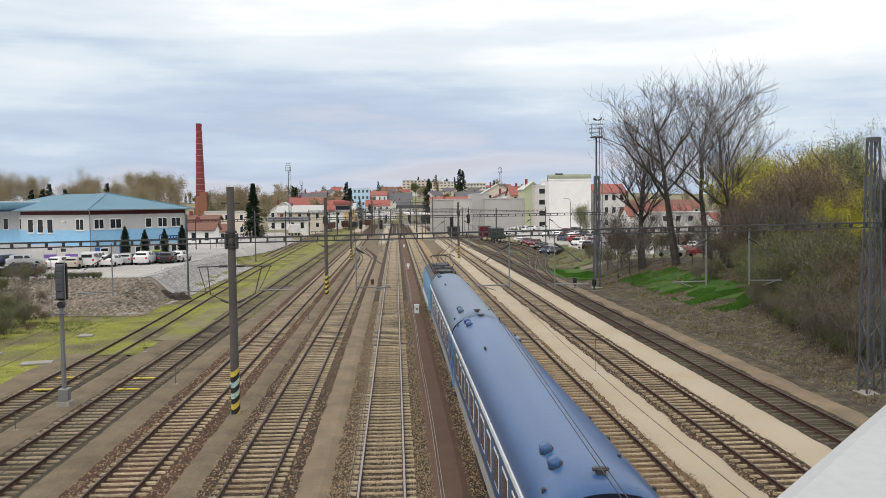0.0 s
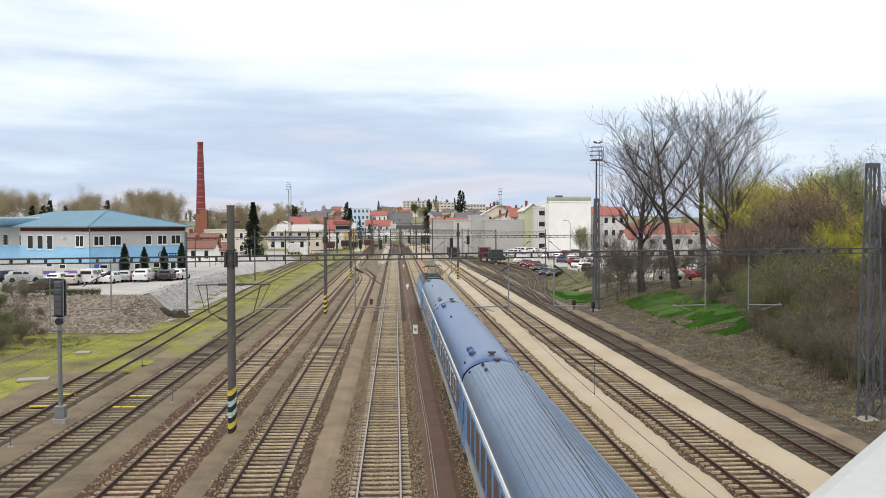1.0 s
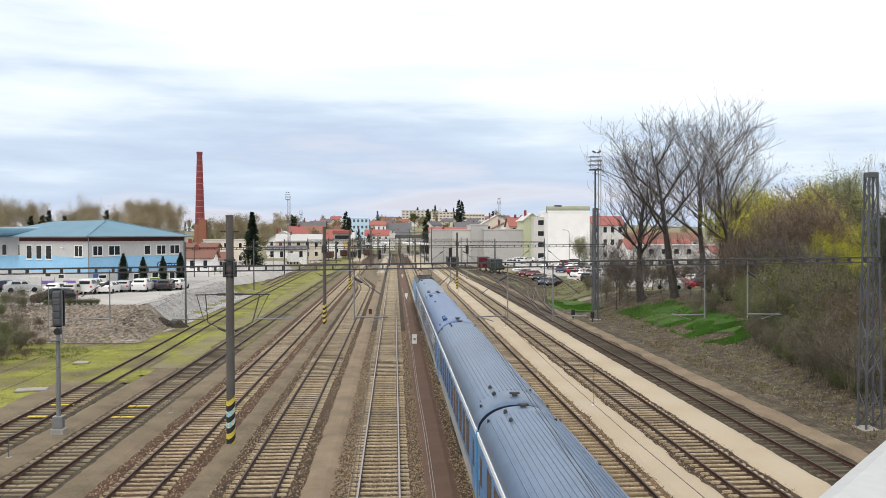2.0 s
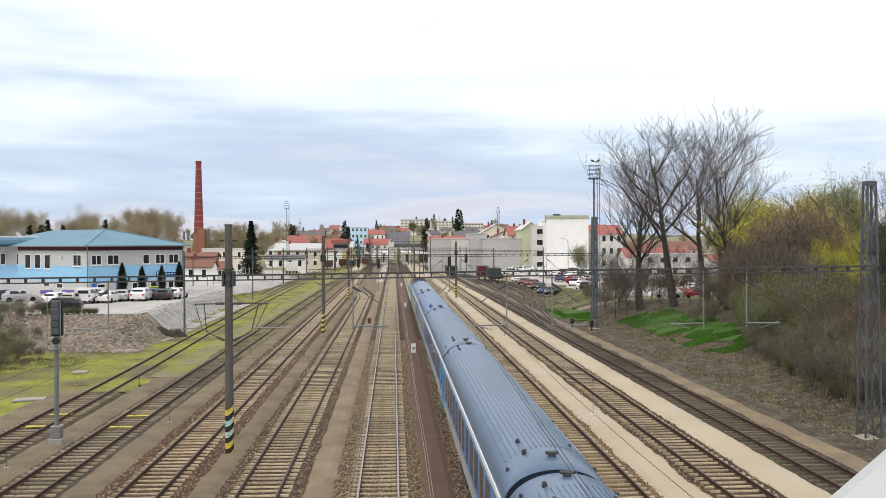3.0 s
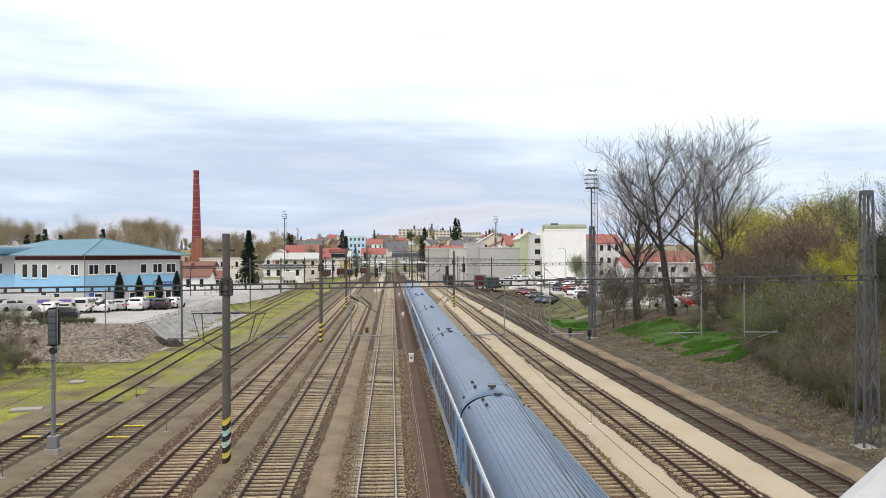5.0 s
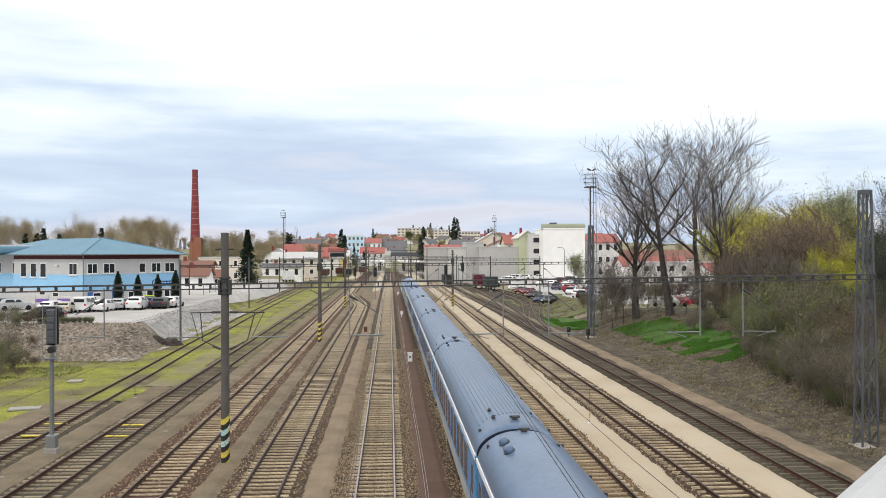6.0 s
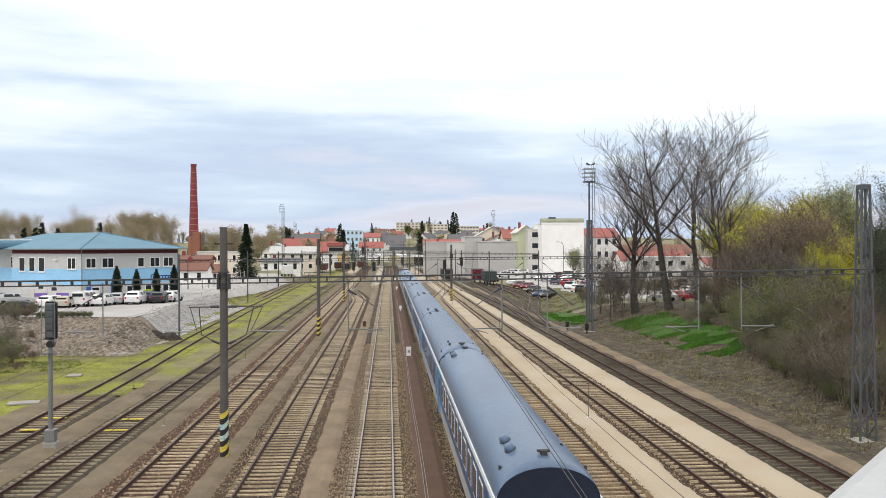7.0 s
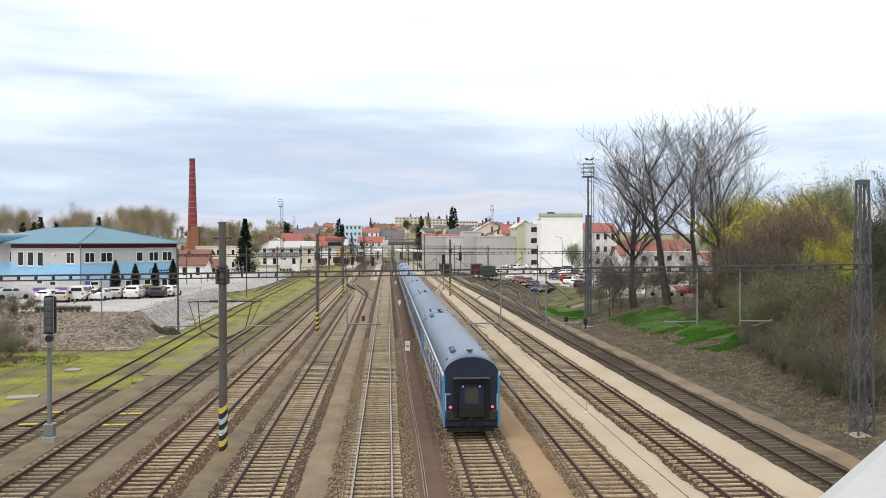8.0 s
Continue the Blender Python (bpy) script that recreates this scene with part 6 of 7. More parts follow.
    for y, x0, x1 in ((208, -26, 24), (264, -26, 22), (320, -24, 20), (375, -22, 20)):
        portal(y, x0, x1, 7.8, 7.9, [], 1.6)
        for x in (x0, x1):
            p = thing("steel_pole", "slim dark pole under a far portal beam", "pole", pose(x, y, 0), "station poles")
            part("shaft", tb([(0, 0, -0.3), (0, 0, 8.3)], [0.16, 0.13], 8), "steel_dark", p)
            part("foot", bx(-0.3, 0.3, -0.3, 0.3, -0.3, 0.1), "concrete", p)


M["lime"] = mat("lime_plastic", (0.5, 0.62, 0.03), 0.5, var=0.05)
M["wagon_green"] = mat("dark_green_wagon", (0.03, 0.05, 0.045), 0.6, var=0.15)
M["wagon_brown"] = mat("rusty_wagon", (0.1, 0.045, 0.035), 0.8, var=0.25)
small_fittings()


# loose stones on the ballast of the two main tracks and their neighbours
def loose_stones():
    rnd = random.Random(21)
    for name, label, x0, x1, y0, y1, n, big, mt in (("rubble", "coarse pale rubble on the bank", -56, -22.9, 78, 91, 15000, 0.24, "rubble_stone"), ("gravel", "loose pale gravel on the slope beside the car park", -27.4, -22.4, 95, 138, 7000, 0.13, "gravel_stone"), ("litter", "scattered litter and twigs on the soil bank", 21.5, 34, 36, 100, 16000, 0.1, "litter")):
        vs, fs = [], []
        for _ in range(n):
            x, y = rnd.uniform(x0, x1), rnd.uniform(y0, y1)
            r = big * rnd.uniform(0.25, 1.0) ** 1.5
            z = ground_z(x, y) + {"rubble": 0.13, "gravel": 0.15, "litter": 0.07}[name]
            k = len(vs)
            for dx, dy, dz in ((1, 0, 0), (0, 1, 0), (-1, 0, 0), (0, -1, 0), (0.2, 0.1, 1)):
                vs.append((x + r * dx * rnd.uniform(0.5, 1.6), y + r * dy * rnd.uniform(0.5, 1.6), z + r * dz * rnd.uniform(0.3, 1.0)))
            fs += [(k, k + 1, k + 4), (k + 1, k + 2, k + 4), (k + 2, k + 3, k + 4), (k + 3, k, k + 4)]
        me = bpy.data.meshes.new(name)
        me.from_pydata(vs, [], fs)
        me.materials.append(M[mt])
        tagged(new(name, me), label, name, kind="stuff")
    for tx, n, half, mt in ((TX["B"], 26000, 2.0, "stone"), (TX["C"], 16000, 2.0, "stone"), (TX["A"], 6000, 1.75, "stone"), (TX["D"], 6000, 1.75, "stone"), (TX["Z"], 5000, 1.75, "stone"), (TX["E"], 4000, 1.75, "stone")):
        vs, fs = [], []
        for _ in range(n):
            y = 24 + 62 * rnd.random() ** 1.5
            u = rnd.random()
            x = tx + (rnd.choice((-1, 1)) * rnd.uniform(0.95, half) if u < 0.85 else rnd.uniform(-0.7, 0.7))
            if abs(abs(x - tx) - 0.75) < 0.11:
                continue
            r = rnd.uniform(0.02, 0.045)
            z = -0.215
            z -= 0.25 * max(0, abs(x - tx) - 1.75)
            k = len(vs)
            for dx, dy, dz in ((1, 0, 0), (0, 1, 0), (-1, 0, 0), (0, -1, 0), (0.2, 0.1, 1)):
                vs.append((x + r * dx * rnd.uniform(0.7, 1.4), y + r * dy * rnd.uniform(0.7, 1.4), z + r * dz * rnd.uniform(0.8, 1.6)))
            fs += [(k, k + 1, k + 4), (k + 1, k + 2, k + 4), (k + 2, k + 3, k + 4), (k + 3, k, k + 4)]
        me = bpy.data.meshes.new("ballast_stones")
        me.from_pydata(vs, [], fs)
        me.materials.append(M[mt])
        tagged(new("ballast_stones", me), "loose pale ballast stones beside the rails", "ballast stones", kind="stuff")



M["rubble_stone"] = mat("rubble_stone", (0.22, 0.185, 0.15), 0.95, var=0.1, island=0.5)
M["gravel_stone"] = mat("gravel_stone", (0.34, 0.33, 0.325), 0.95, var=0.1, island=0.5)
M["litter"] = mat("leaf_litter", (0.15, 0.118, 0.085), 0.95, var=0.1, island=0.75)
loose_stones()


# ---- trees and shrubs ----
M["bark"] = mat("grey_bark", (0.062, 0.054, 0.048), 0.95, var=0.25, scale=2, fine=20, bump=0.02)
M["twig"] = mat("grey_brown_twigs", (0.15, 0.132, 0.125), 0.95, var=0.2, scale=1, island=0.25)
M["twig_red"] = mat("red_brown_twigs", (0.16, 0.118, 0.092), 0.95, var=0.2, scale=1, island=0.3)
M["twig_pale"] = mat("pale_grey_stems", (0.165, 0.14, 0.112), 0.95, var=0.2, scale=1, island=0.35)
M["twig_tan"] = mat("tan_birch_twigs", (0.24, 0.205, 0.15), 0.95, var=0.2, scale=1, island=0.3)
M["leaf_lime"] = mat("fresh_lime_leaves", (0.46, 0.44, 0.05), 0.8, var=0.2, scale=0.4, island=0.35)
M["leaf_olive"] = mat("olive_leaves", (0.14, 0.15, 0.052), 0.8, var=0.2, scale=0.4, island=0.35)
M["leaf_green"] = mat("young_green_leaves", (0.125, 0.145, 0.048), 0.8, var=0.2, scale=0.4, island=0.35)
M["bud_brown"] = mat("red_brown_buds", (0.165, 0.128, 0.085), 0.9, var=0.2, scale=0.4, island=0.35)
M["needles"] = mat("dark_needles", (0.022, 0.042, 0.022), 0.85, var=0.25, scale=0.4, island=0.4)
M["thuja"] = mat("dark_thuja_leaves", (0.03, 0.052, 0.03), 0.85, var=0.25, scale=0.4, island=0.4)
M["ivy"] = mat("dark_evergreen_leaves", (0.06, 0.07, 0.042), 0.7, var=0.25, scale=0.4, island=0.45)
M["haze_tan"] = mat("tan_spring_crown", (0.3, 0.25, 0.155), 0.9, var=0.2, scale=0.3, island=0.35)
M["leaf_pale"] = mat("pale_green_leaves", (0.26, 0.29, 0.13), 0.8, var=0.2, scale=0.4, island=0.35)
M["grass"] = mat("grass_blades", (0.065, 0.165, 0.02), 0.9, var=0.2, scale=0.4, island=0.4)
M["moss_blade"] = mat("moss_blades", (0.36, 0.37, 0.08), 0.9, var=0.2, scale=0.4, island=0.4)
M["weed"] = mat("weed_leaves", (0.2, 0.23, 0.065), 0.9, var=0.2, scale=0.4, island=0.45)
M["straw"] = mat("straw_blades", (0.2, 0.165, 0.1), 0.9, var=0.2, scale=0.4, island=0.4)


def limb(store, pts, radii):
    """Adds a tapered limb to (vertices, faces)."""
    vs, fs = store
    n = 6 if radii[0] > 0.08 else (4 if radii[0] > 0.03 else 3)
    k0 = len(vs)
    for i, p in enumerate(pts):
        d = (pts[min(i + 1, len(pts) - 1)] - pts[max(i - 1, 0)]).normalized()
        a = d.orthogonal().normalized()
        b = d.cross(a)
        for k in range(n):
            t = 2 * math.pi * k / n
            vs.append(p + radii[i] * (a * math.cos(t) + b * math.sin(t)))
    for i in range(len(pts) - 1):
        for k in range(n):
            fs.append((k0 + i * n + k, k0 + i * n + (k + 1) % n, k0 + (i + 1) * n + (k + 1) % n, k0 + (i + 1) * n + k))


def grow(rnd, stores, p, d, length, r, level, levels, spread, rise, tips, kids, leader=False, open_crown=False):
    segs = 4 if level < 2 else 3
    pts, radii = [p.copy()], [r]
    q, h = p.copy(), d.copy()
    for i in range(segs):
        h = (h + Vector((rnd.uniform(-1, 1), rnd.uniform(-1, 1), rnd.uniform(-0.6, 1))) * (0.13 + 0.06 * level) + Vector((0, 0, rise * 0.1))).normalized()
        q = q + h * length / segs
        pts.append(q.copy())
        radii.append(max(0.009, r * (1 - (0.93 if leader else 0.62) * (i + 1) / segs)))
    limb(stores[0 if level < 3 else 1], pts, radii)
    if level >= levels:
        tips.append(pts[-1])
        tips.append(pts[len(pts) // 2])
        return
    n = kids[min(level, len(kids) - 1)]
    for i in range(n):
        t = ((0.4 if open_crown else 0.32) if leader else (0.42 if level == 0 else 0.22)) + ((0.6 if open_crown else 0.68) if leader else (0.58 if level == 0 else 0.78)) * (i + rnd.random()) / n
        f = min(t, 0.999) * segs
        k = int(f)
        at = pts[k].lerp(pts[k + 1], f - k)
        side = Vector((rnd.uniform(-1, 1), rnd.uniform(-1, 1), rnd.uniform(-0.25, 0.5))).normalized()
        if level == 0 and leader:
            side.z = 0.0
            nd = (side.normalized() * (0.75 if open_crown else 0.55) + Vector((0, 0, 0.75 if open_crown else 0.85))).normalized()
            reach = length * ((0.23 + 0.18 * (1 - abs(2 * t - 1.15))) if open_crown else (0.2 + 0.3 * (1 - abs(2 * t - 1.15))))
            grow(rnd, stores, at, nd, reach * rnd.uniform(0.8, 1.3), max(0.016, radii[k] * rnd.uniform(0.4, 0.65)), 1, levels, spread, rise, tips, kids)
            continue
        nd = (h * (1 - spread) + side * spread + Vector((0, 0, rise * 0.25))).normalized()
        if open_crown:
            stretch = rnd.uniform(0.6, 0.85) if level == 0 else rnd.uniform(0.38, 0.6)
            grow(rnd, stores, at, nd, length * stretch, max(0.011, radii[k] * rnd.uniform(0.5, 0.72)), level + 1, levels, spread, rise, tips, kids, False, True)
        else:
            grow(rnd, stores, at, nd, length * rnd.uniform(0.5, 0.78), max(0.008, radii[k] * rnd.uniform(0.45, 0.65)), level + 1, levels, spread, rise, tips, kids)


def leaves(rnd, tips, count, size, jitter):
    vs, fs = [], []
    for _ in range(count):
        c = rnd.choice(tips) + Vector((rnd.gauss(0, 1), rnd.gauss(0, 1), rnd.gauss(0, 1))) * jitter
        a = Vector((rnd.uniform(-1, 1), rnd.uniform(-1, 1), rnd.uniform(-1, 1))).normalized()
        b = a.orthogonal().normalized()
        s = size * rnd.uniform(0.5, 1.3)
        k = len(vs)
        n = a.cross(b) * s * 0.25
        vs += [c - a * s, c + b * s * 0.6 + n, c + a * s, c - b * s * 0.6 + n]
        fs += [(k, k + 1, k + 2), (k, k + 2, k + 3)]
    return vs, fs


def mesh_part(name, vs, fs, material, parent, kind=""):
    me = bpy.data.meshes.new(name)
    me.from_pydata([tuple(v) for v in vs], [], fs)
    me.materials.append(M[material])
    ob = new(name, me)
    ob.parent = parent
    if kind:
        ob["kind"] = kind
    return ob


def tree(name, label, category, seed, height, r, levels, spread, rise, kids, stems=1, leaf=None, leaf_n=0, leaf_size=0.15, jitter=0.3, twig="twig", group="", lean=0.12, leader=False, open_crown=False):
    rnd = random.Random(seed)
    t = thing(name, label, category, group=group)
    stores = (([], []), ([], []))
    tips = []
    for s in range(stems):
        a = rnd.uniform(0, 6.28)
        off = Vector((math.cos(a), math.sin(a), 0)) * (0.0 if stems == 1 else rnd.uniform(0.1, 0.18 * height ** 0.5))
        d = (Vector((math.cos(a), math.sin(a), 0)) * (lean if stems == 1 else (rnd.uniform(0.06, 0.2) if open_crown else rnd.uniform(0.1, 0.5))) + Vector((0, 0, 1))).normalized()
        grow(rnd, stores, off + Vector((0, 0, -0.3)), d, height * rnd.uniform(0.52, 0.62), r * rnd.uniform(0.7, 1.1), 0, levels, spread, rise, tips, kids, leader, open_crown)
    top = max(v.z for s in stores for v in s[0])
    k = height / top
    for s in stores:
        s[0][:] = [v * k for v in s[0]]
    tips = [v * k for v in tips]
    mesh_part("trunk", *stores[0], "bark" if twig == "twig" else twig, t)
    if stores[1][0]:
        mesh_part("branchwork", *stores[1], twig, t)
    if leaf_n:
        mesh_part("crown", *leaves(rnd, tips, leaf_n, leaf_size, jitter), leaf, t)
    return t


def conifer(label, seed, height, radius, dense=1.0, material="needles", category="tree", group="conifers", slim=False):
    rnd = random.Random(seed)
    t = thing("conifer", label, category, group=group)
    store = ([], [])
    limb(store, [Vector((0, 0, -0.3)), Vector((0, 0, height * 0.5)), Vector((0, 0, height))], [height * 0.016, height * 0.01, 0.02])
    vs, fs = [], []
    n = int(height * 26 * dense)
    for i in range(n):
        u = (i + rnd.random()) / n
        z = height * (0.06 + 0.94 * u)
        reach = radius * ((1 - u) ** 0.8 if not slim else math.sin(math.pi * min(1, 0.25 + 0.8 * u)) ** 0.7) * rnd.uniform(0.65, 1.08) + 0.1
        a = rnd.uniform(0, 6.28)
        d = Vector((math.cos(a), math.sin(a), 0))
        tip = Vector((0, 0, z)) + d * reach + Vector((0, 0, -0.22 * reach if not slim else 0.5 * reach))
        root = Vector((0, 0, z + (0.1 if not slim else -0.2)))
        limb(store, [root, tip], [0.03, 0.01])
        for k in range(9):
            f = 0.25 + 0.75 * (k + rnd.random()) / 9
            c = root.lerp(tip, f)
            w = 0.16 * radius * (1.2 - f * 0.7) + 0.06
            e = Vector((-d.y, d.x, rnd.uniform(-0.5, 0.3))) * w * rnd.choice((-1, 1))
            o = d * w * rnd.uniform(0.4, 1.0) + Vector((0, 0, rnd.uniform(-0.3, 0.2) * w))
            q = len(vs)
            vs += [c - o * 0.3, c + e, c + o + e * 0.3, c + Vector((0, 0, -0.35 * w))]
            fs += [(q, q + 1, q + 2), (q, q + 2, q + 3)]
    mesh_part("trunk", *store, "bark", t, "stuff")
    mesh_part("crown", vs, fs, material, t)
    return t


def place(proto, fresh, x, y, scale=1.0, turn=0.0, z=None, sz=None):
    m = pose(x, y, ground_z(x, y) if z is None else z, 0, 0, turn) @ Matrix.Diagonal((scale, scale, sz or scale, 1))
    if proto in fresh:
        fresh.discard(proto)
        proto.matrix_basis = m
        return proto
    return copy_thing(proto, m @ Matrix.Diagonal((1 / proto.scale.x, 1 / proto.scale.y, 1 / proto.scale.z, 1)))


# low growth along the foot of the bank: kind, place and size
UNDER = tuple((k, 27.9 - 0.155 * (66 - y) + dx, y, s) for k, y, dx, s in (
    ("o", 67, 0.2, 0.42), ("g", 65, 0.0, 0.6), ("o", 63, 0.4, 0.45), ("g", 61.5, 0.0, 0.55), ("o", 60, 0.1, 0.35), ("g", 58.5, 0.5, 0.7), ("o", 57, 0.0, 0.4), ("g", 55.5, 0.2, 0.75), ("o", 54, 0.6, 0.5), ("g", 53, -0.1, 0.7),
    ("o", 51.5, 0.5, 0.45), ("g", 50.5, 0.1, 0.8), ("o", 49, 0.3, 0.4), ("g", 48, 0.7, 0.9), ("o", 46.5, 0.6, 0.35), ("g", 45, 0.9, 0.8), ("o", 69, 0.9, 0.6), ("g", 71, 1.6, 0.8), ("o", 73, 2.2, 0.7), ("g", 76, 2.8, 0.8), ("b", 58, 3.0, 0.9), ("b", 54, 2.4, 0.9), ("o", 56, 2.0, 0.9), ("o", 52, 2.2, 0.9), ("b", 50, 3.2, 1.0)))


def woods():
    rnd = random.Random(11)
    big = [tree("tree", "tall bare tree with a dark trunk and fine twigs", "tree", (33, 36, 47)[i], 19, (0.34, 0.36, 0.33)[i], 4, 0.52, 0.3, (8, 6, 4, 4), stems=(2, 1, 2)[i], group="bare trees", lean=0.06 + 0.05 * i, leader=True, open_crown=True) for i in range(3)]
    fresh = set(big)
    for k, (x, y, h, turn) in enumerate(((30.2, 104.0, 21.0, 20.0), (32.4, 99.0, 22.6, 100.0), (37.6, 100.0, 26.2, 230.0), (36.6, 94.0, 19.6, 60.0))):
        place(big[k % 3], fresh, x, y, h / 19.0, turn)
    thin = tree("tree", "slim bare sapling among the taller trees", "tree", 71, 10, 0.08, 3, 0.5, 0.5, (12, 5, 4), group="saplings", leader=True)
    fresh = {thin}
    for x, y, s in (((26.3, 102.0, 0.9), (29.6, 104.0, 1.0), (40.9, 110.0, 1.1), (28.2, 108.0, 0.9), (27.6, 102.0, 0.7), (27.4, 112.0, 0.8), (32.4, 104.0, 0.8), (33.8, 98.0, 0.8), (32.0, 90.0, 0.7), (33.6, 88.0, 0.8), (30.6, 120.0, 0.9), (27.3, 96.0, 0.6), (33.5, 84.0, 0.8), (35.2, 118.0, 0.8), (35.8, 110.0, 0.9), (29.8, 125.0, 0.9), (33.0, 80.0, 0.9), (33.4, 76.0, 0.9), (33.6, 72.0, 0.9), (33.2, 68.0, 0.8), (33.5, 66.0, 0.8), (40.8, 95.0, 1.1), (40.8, 90.0, 1.1))):
        place(thin, fresh, x, y, s, rnd.uniform(0, 360))
    # shrubs of the bank
    brown = [tree("shrub", "dense red-brown leafless shrub on the bank", "shrub", 41 + i, 5.5, 0.05, 4, 0.5, 0.4, (4, 4, 4, 3), stems=5, leaf="bud_brown", leaf_n=6500, leaf_size=0.036, jitter=0.36, twig="twig_red", group="brown shrubs") for i in range(2)]
    grey = [tree("shrub", "tangled grey bare shrub with thin stems", "shrub", 51 + i, 4.5, 0.04, 4, 0.5, 0.4, (4, 4, 3, 3), stems=7, leaf="leaf_olive", leaf_n=900, leaf_size=0.045, jitter=0.25, twig="twig_pale", group="grey shrubs") for i in range(2)]
    green = [tree("shrub", "shrub with fresh olive-green leaves", "shrub", 61 + i, 4.2, 0.04, 3, 0.5, 0.5, (6, 5, 4), stems=7, leaf="leaf_olive" if i else "leaf_green", leaf_n=5200, leaf_size=0.055, jitter=0.42, group="green shrubs") for i in range(2)]
    lime = [tree("tree", "tree with bright yellow-green spring leaves", "tree", 81 + i, 11, 0.16, 4, 0.5, 0.6, (6, 5, 4, 4), stems=2, leaf="leaf_lime", leaf_n=18000, leaf_size=0.08, jitter=0.28, group="lime trees") for i in range(2)]
    dark = tree("tree", "dark evergreen tree draped in ivy", "tree", 91, 13, 0.22, 4, 0.42, 0.5, (10, 6, 4, 4), leaf="ivy", leaf_n=30000, leaf_size=0.058, jitter=0.2, leader=True, group="dark trees")
    pale = tree("tree", "slender tree with a thin veil of pale green leaves", "tree", 95, 17, 0.16, 4, 0.42, 0.6, (14, 6, 5, 4), leaf="leaf_pale", leaf_n=11000, leaf_size=0.08, jitter=0.3, leader=True, group="pale green trees")
    fresh = set(brown + grey + green + lime + [dark, pale])
    for kind, x, y, s in (('g', 25.1, 50.0, 0.9), ('g', 27.0, 52.0, 1.0), ('g', 26.8, 50.0, 0.9), ('g', 27.3, 56.0, 0.9), ('g', 29.5, 58.0, 1.1), ('o', 29.3, 55.0, 0.6), ('g', 31.5, 58.0, 1.2), ('o', 31.1, 62.0, 1.0), ('o', 32.0, 66.0, 1.2), ('o', 36.1, 70.0, 1.3), ('o', 28.8, 66.0, 1.0), ('o', 29.2, 64.0, 1.0), ('o', 29.4, 70.0, 0.9), ('o', 28.2, 60.0, 0.8), ('o', 33.1, 74.0, 1.3), ('o', 33.2, 70.0, 1.2), ('o', 31.7, 78.0, 0.9), ('b', 34.1, 84.0, 1.2), ('b', 34.7, 82.0, 1.7), ('b', 37.6, 84.0, 2.2), ('b', 37.7, 80.0, 2.15), ('b', 38.3, 78.0, 2.1), ('b', 40.5, 88.0, 1.8), ('l', 39.7, 90.0, 1.25), ('l', 41.5, 91.0, 1.2), ('b', 37.3, 90.0, 2.0), ('o', 34.6, 68.0, 1.4), ('o', 34.9, 66.0, 1.35), ('b', 38.1, 88.0, 2.2), ('b', 42.8, 86.0, 2.1), ('g', 35.2, 92.0, 1.0), ('g', 35.7, 96.0, 0.9), ('b', 43.3, 84.0, 1.3), ('l', 38.9, 74.0, 0.7), ('g', 30.8, 64.0, 1.2), ('g', 31.9, 64.0, 1.4), ('o', 31.3, 60.0, 1.3), ('l', 40.4, 94.0, 1.3), ('l', 44.3, 97.0, 1.3), ('l', 45.8, 95.0, 1.2), ('l', 42.6, 100.0, 1.2), ('l', 43.9, 108.0, 0.9), ('l', 45.0, 84.0, 0.9), ('l', 42.6, 78.0, 0.9), ('l', 56.2, 112.0, 1.2), ('l', 64.6, 125.0, 1.6), ('d', 30.6, 50.0, 0.6), ('d', 36.3, 59.0, 1.1), ('d', 31.7, 52.0, 0.8), ('d', 37.1, 62.0, 0.6), ('d', 41.1, 66.0, 0.8), ('l', 40.2, 70.0, 0.6), ('b', 35.1, 60.0, 1.4), ('l', 48.9, 90.0, 0.9), ('d', 39.0, 63.0, 1.0), ('g', 26.1, 46.0, 0.9), ('g', 26.1, 45.0, 0.8), ('o', 28.1, 48.0, 0.8), ('g', 26.9, 110.0, 0.8), ('g', 27.4, 106.0, 0.9), ('g', 29.9, 110.0, 0.9), ('g', 32.3, 112.0, 0.8), ('g', 27.3, 118.0, 0.7), ('g', 34.9, 112.0, 0.8), ('o', 28.8, 128.0, 0.6), ('b', 30.7, 116.0, 1.0), ('b', 33.8, 120.0, 1.1), ('b', 30.3, 122.0, 1.0), ('p', 37.1, 170.0, 0.45), ('p', 42.6, 200.0, 0.5), ('g', 29.3, 84.0, 0.5), ('g', 29.7, 82.0, 0.6), ('o', 31.3, 84.0, 0.5), ('b', 39.9, 118.0, 0.9), ('b', 43.9, 120.0, 1.0), ('b', 39.6, 122.0, 0.8), ('g', 37.0, 124.0, 0.8), ('b', 39.5, 128.0, 0.8), ('p', 55.8, 108.0, 1.05), ('d', 33.6, 55.0, 0.65), ('o', 30.6, 61.0, 1.15), ('o', 29.8, 57.5, 0.95)) + UNDER:
        pro = {"b": brown, "g": grey, "o": green, "l": lime, "d": [dark], "p": [pale]}[kind]
        place(rnd.choice(pro), fresh, x, y, s * rnd.uniform(0.92, 1.08), rnd.uniform(0, 360))
    # left side: fir, thujas, hedge shrubs
    fir = conifer("dark pointed fir beside the cream house", 5, 14.6 - 1.2, 3.3, 1.3)
    fir.matrix_basis = pose(-33.0, 205, 1.2)
    thuja = conifer("slim clipped thuja in front of the blue building", 6, 5.0, 0.62, 6.0, "thuja", "shrub", "thujas", slim=True)
    fresh = {thuja}
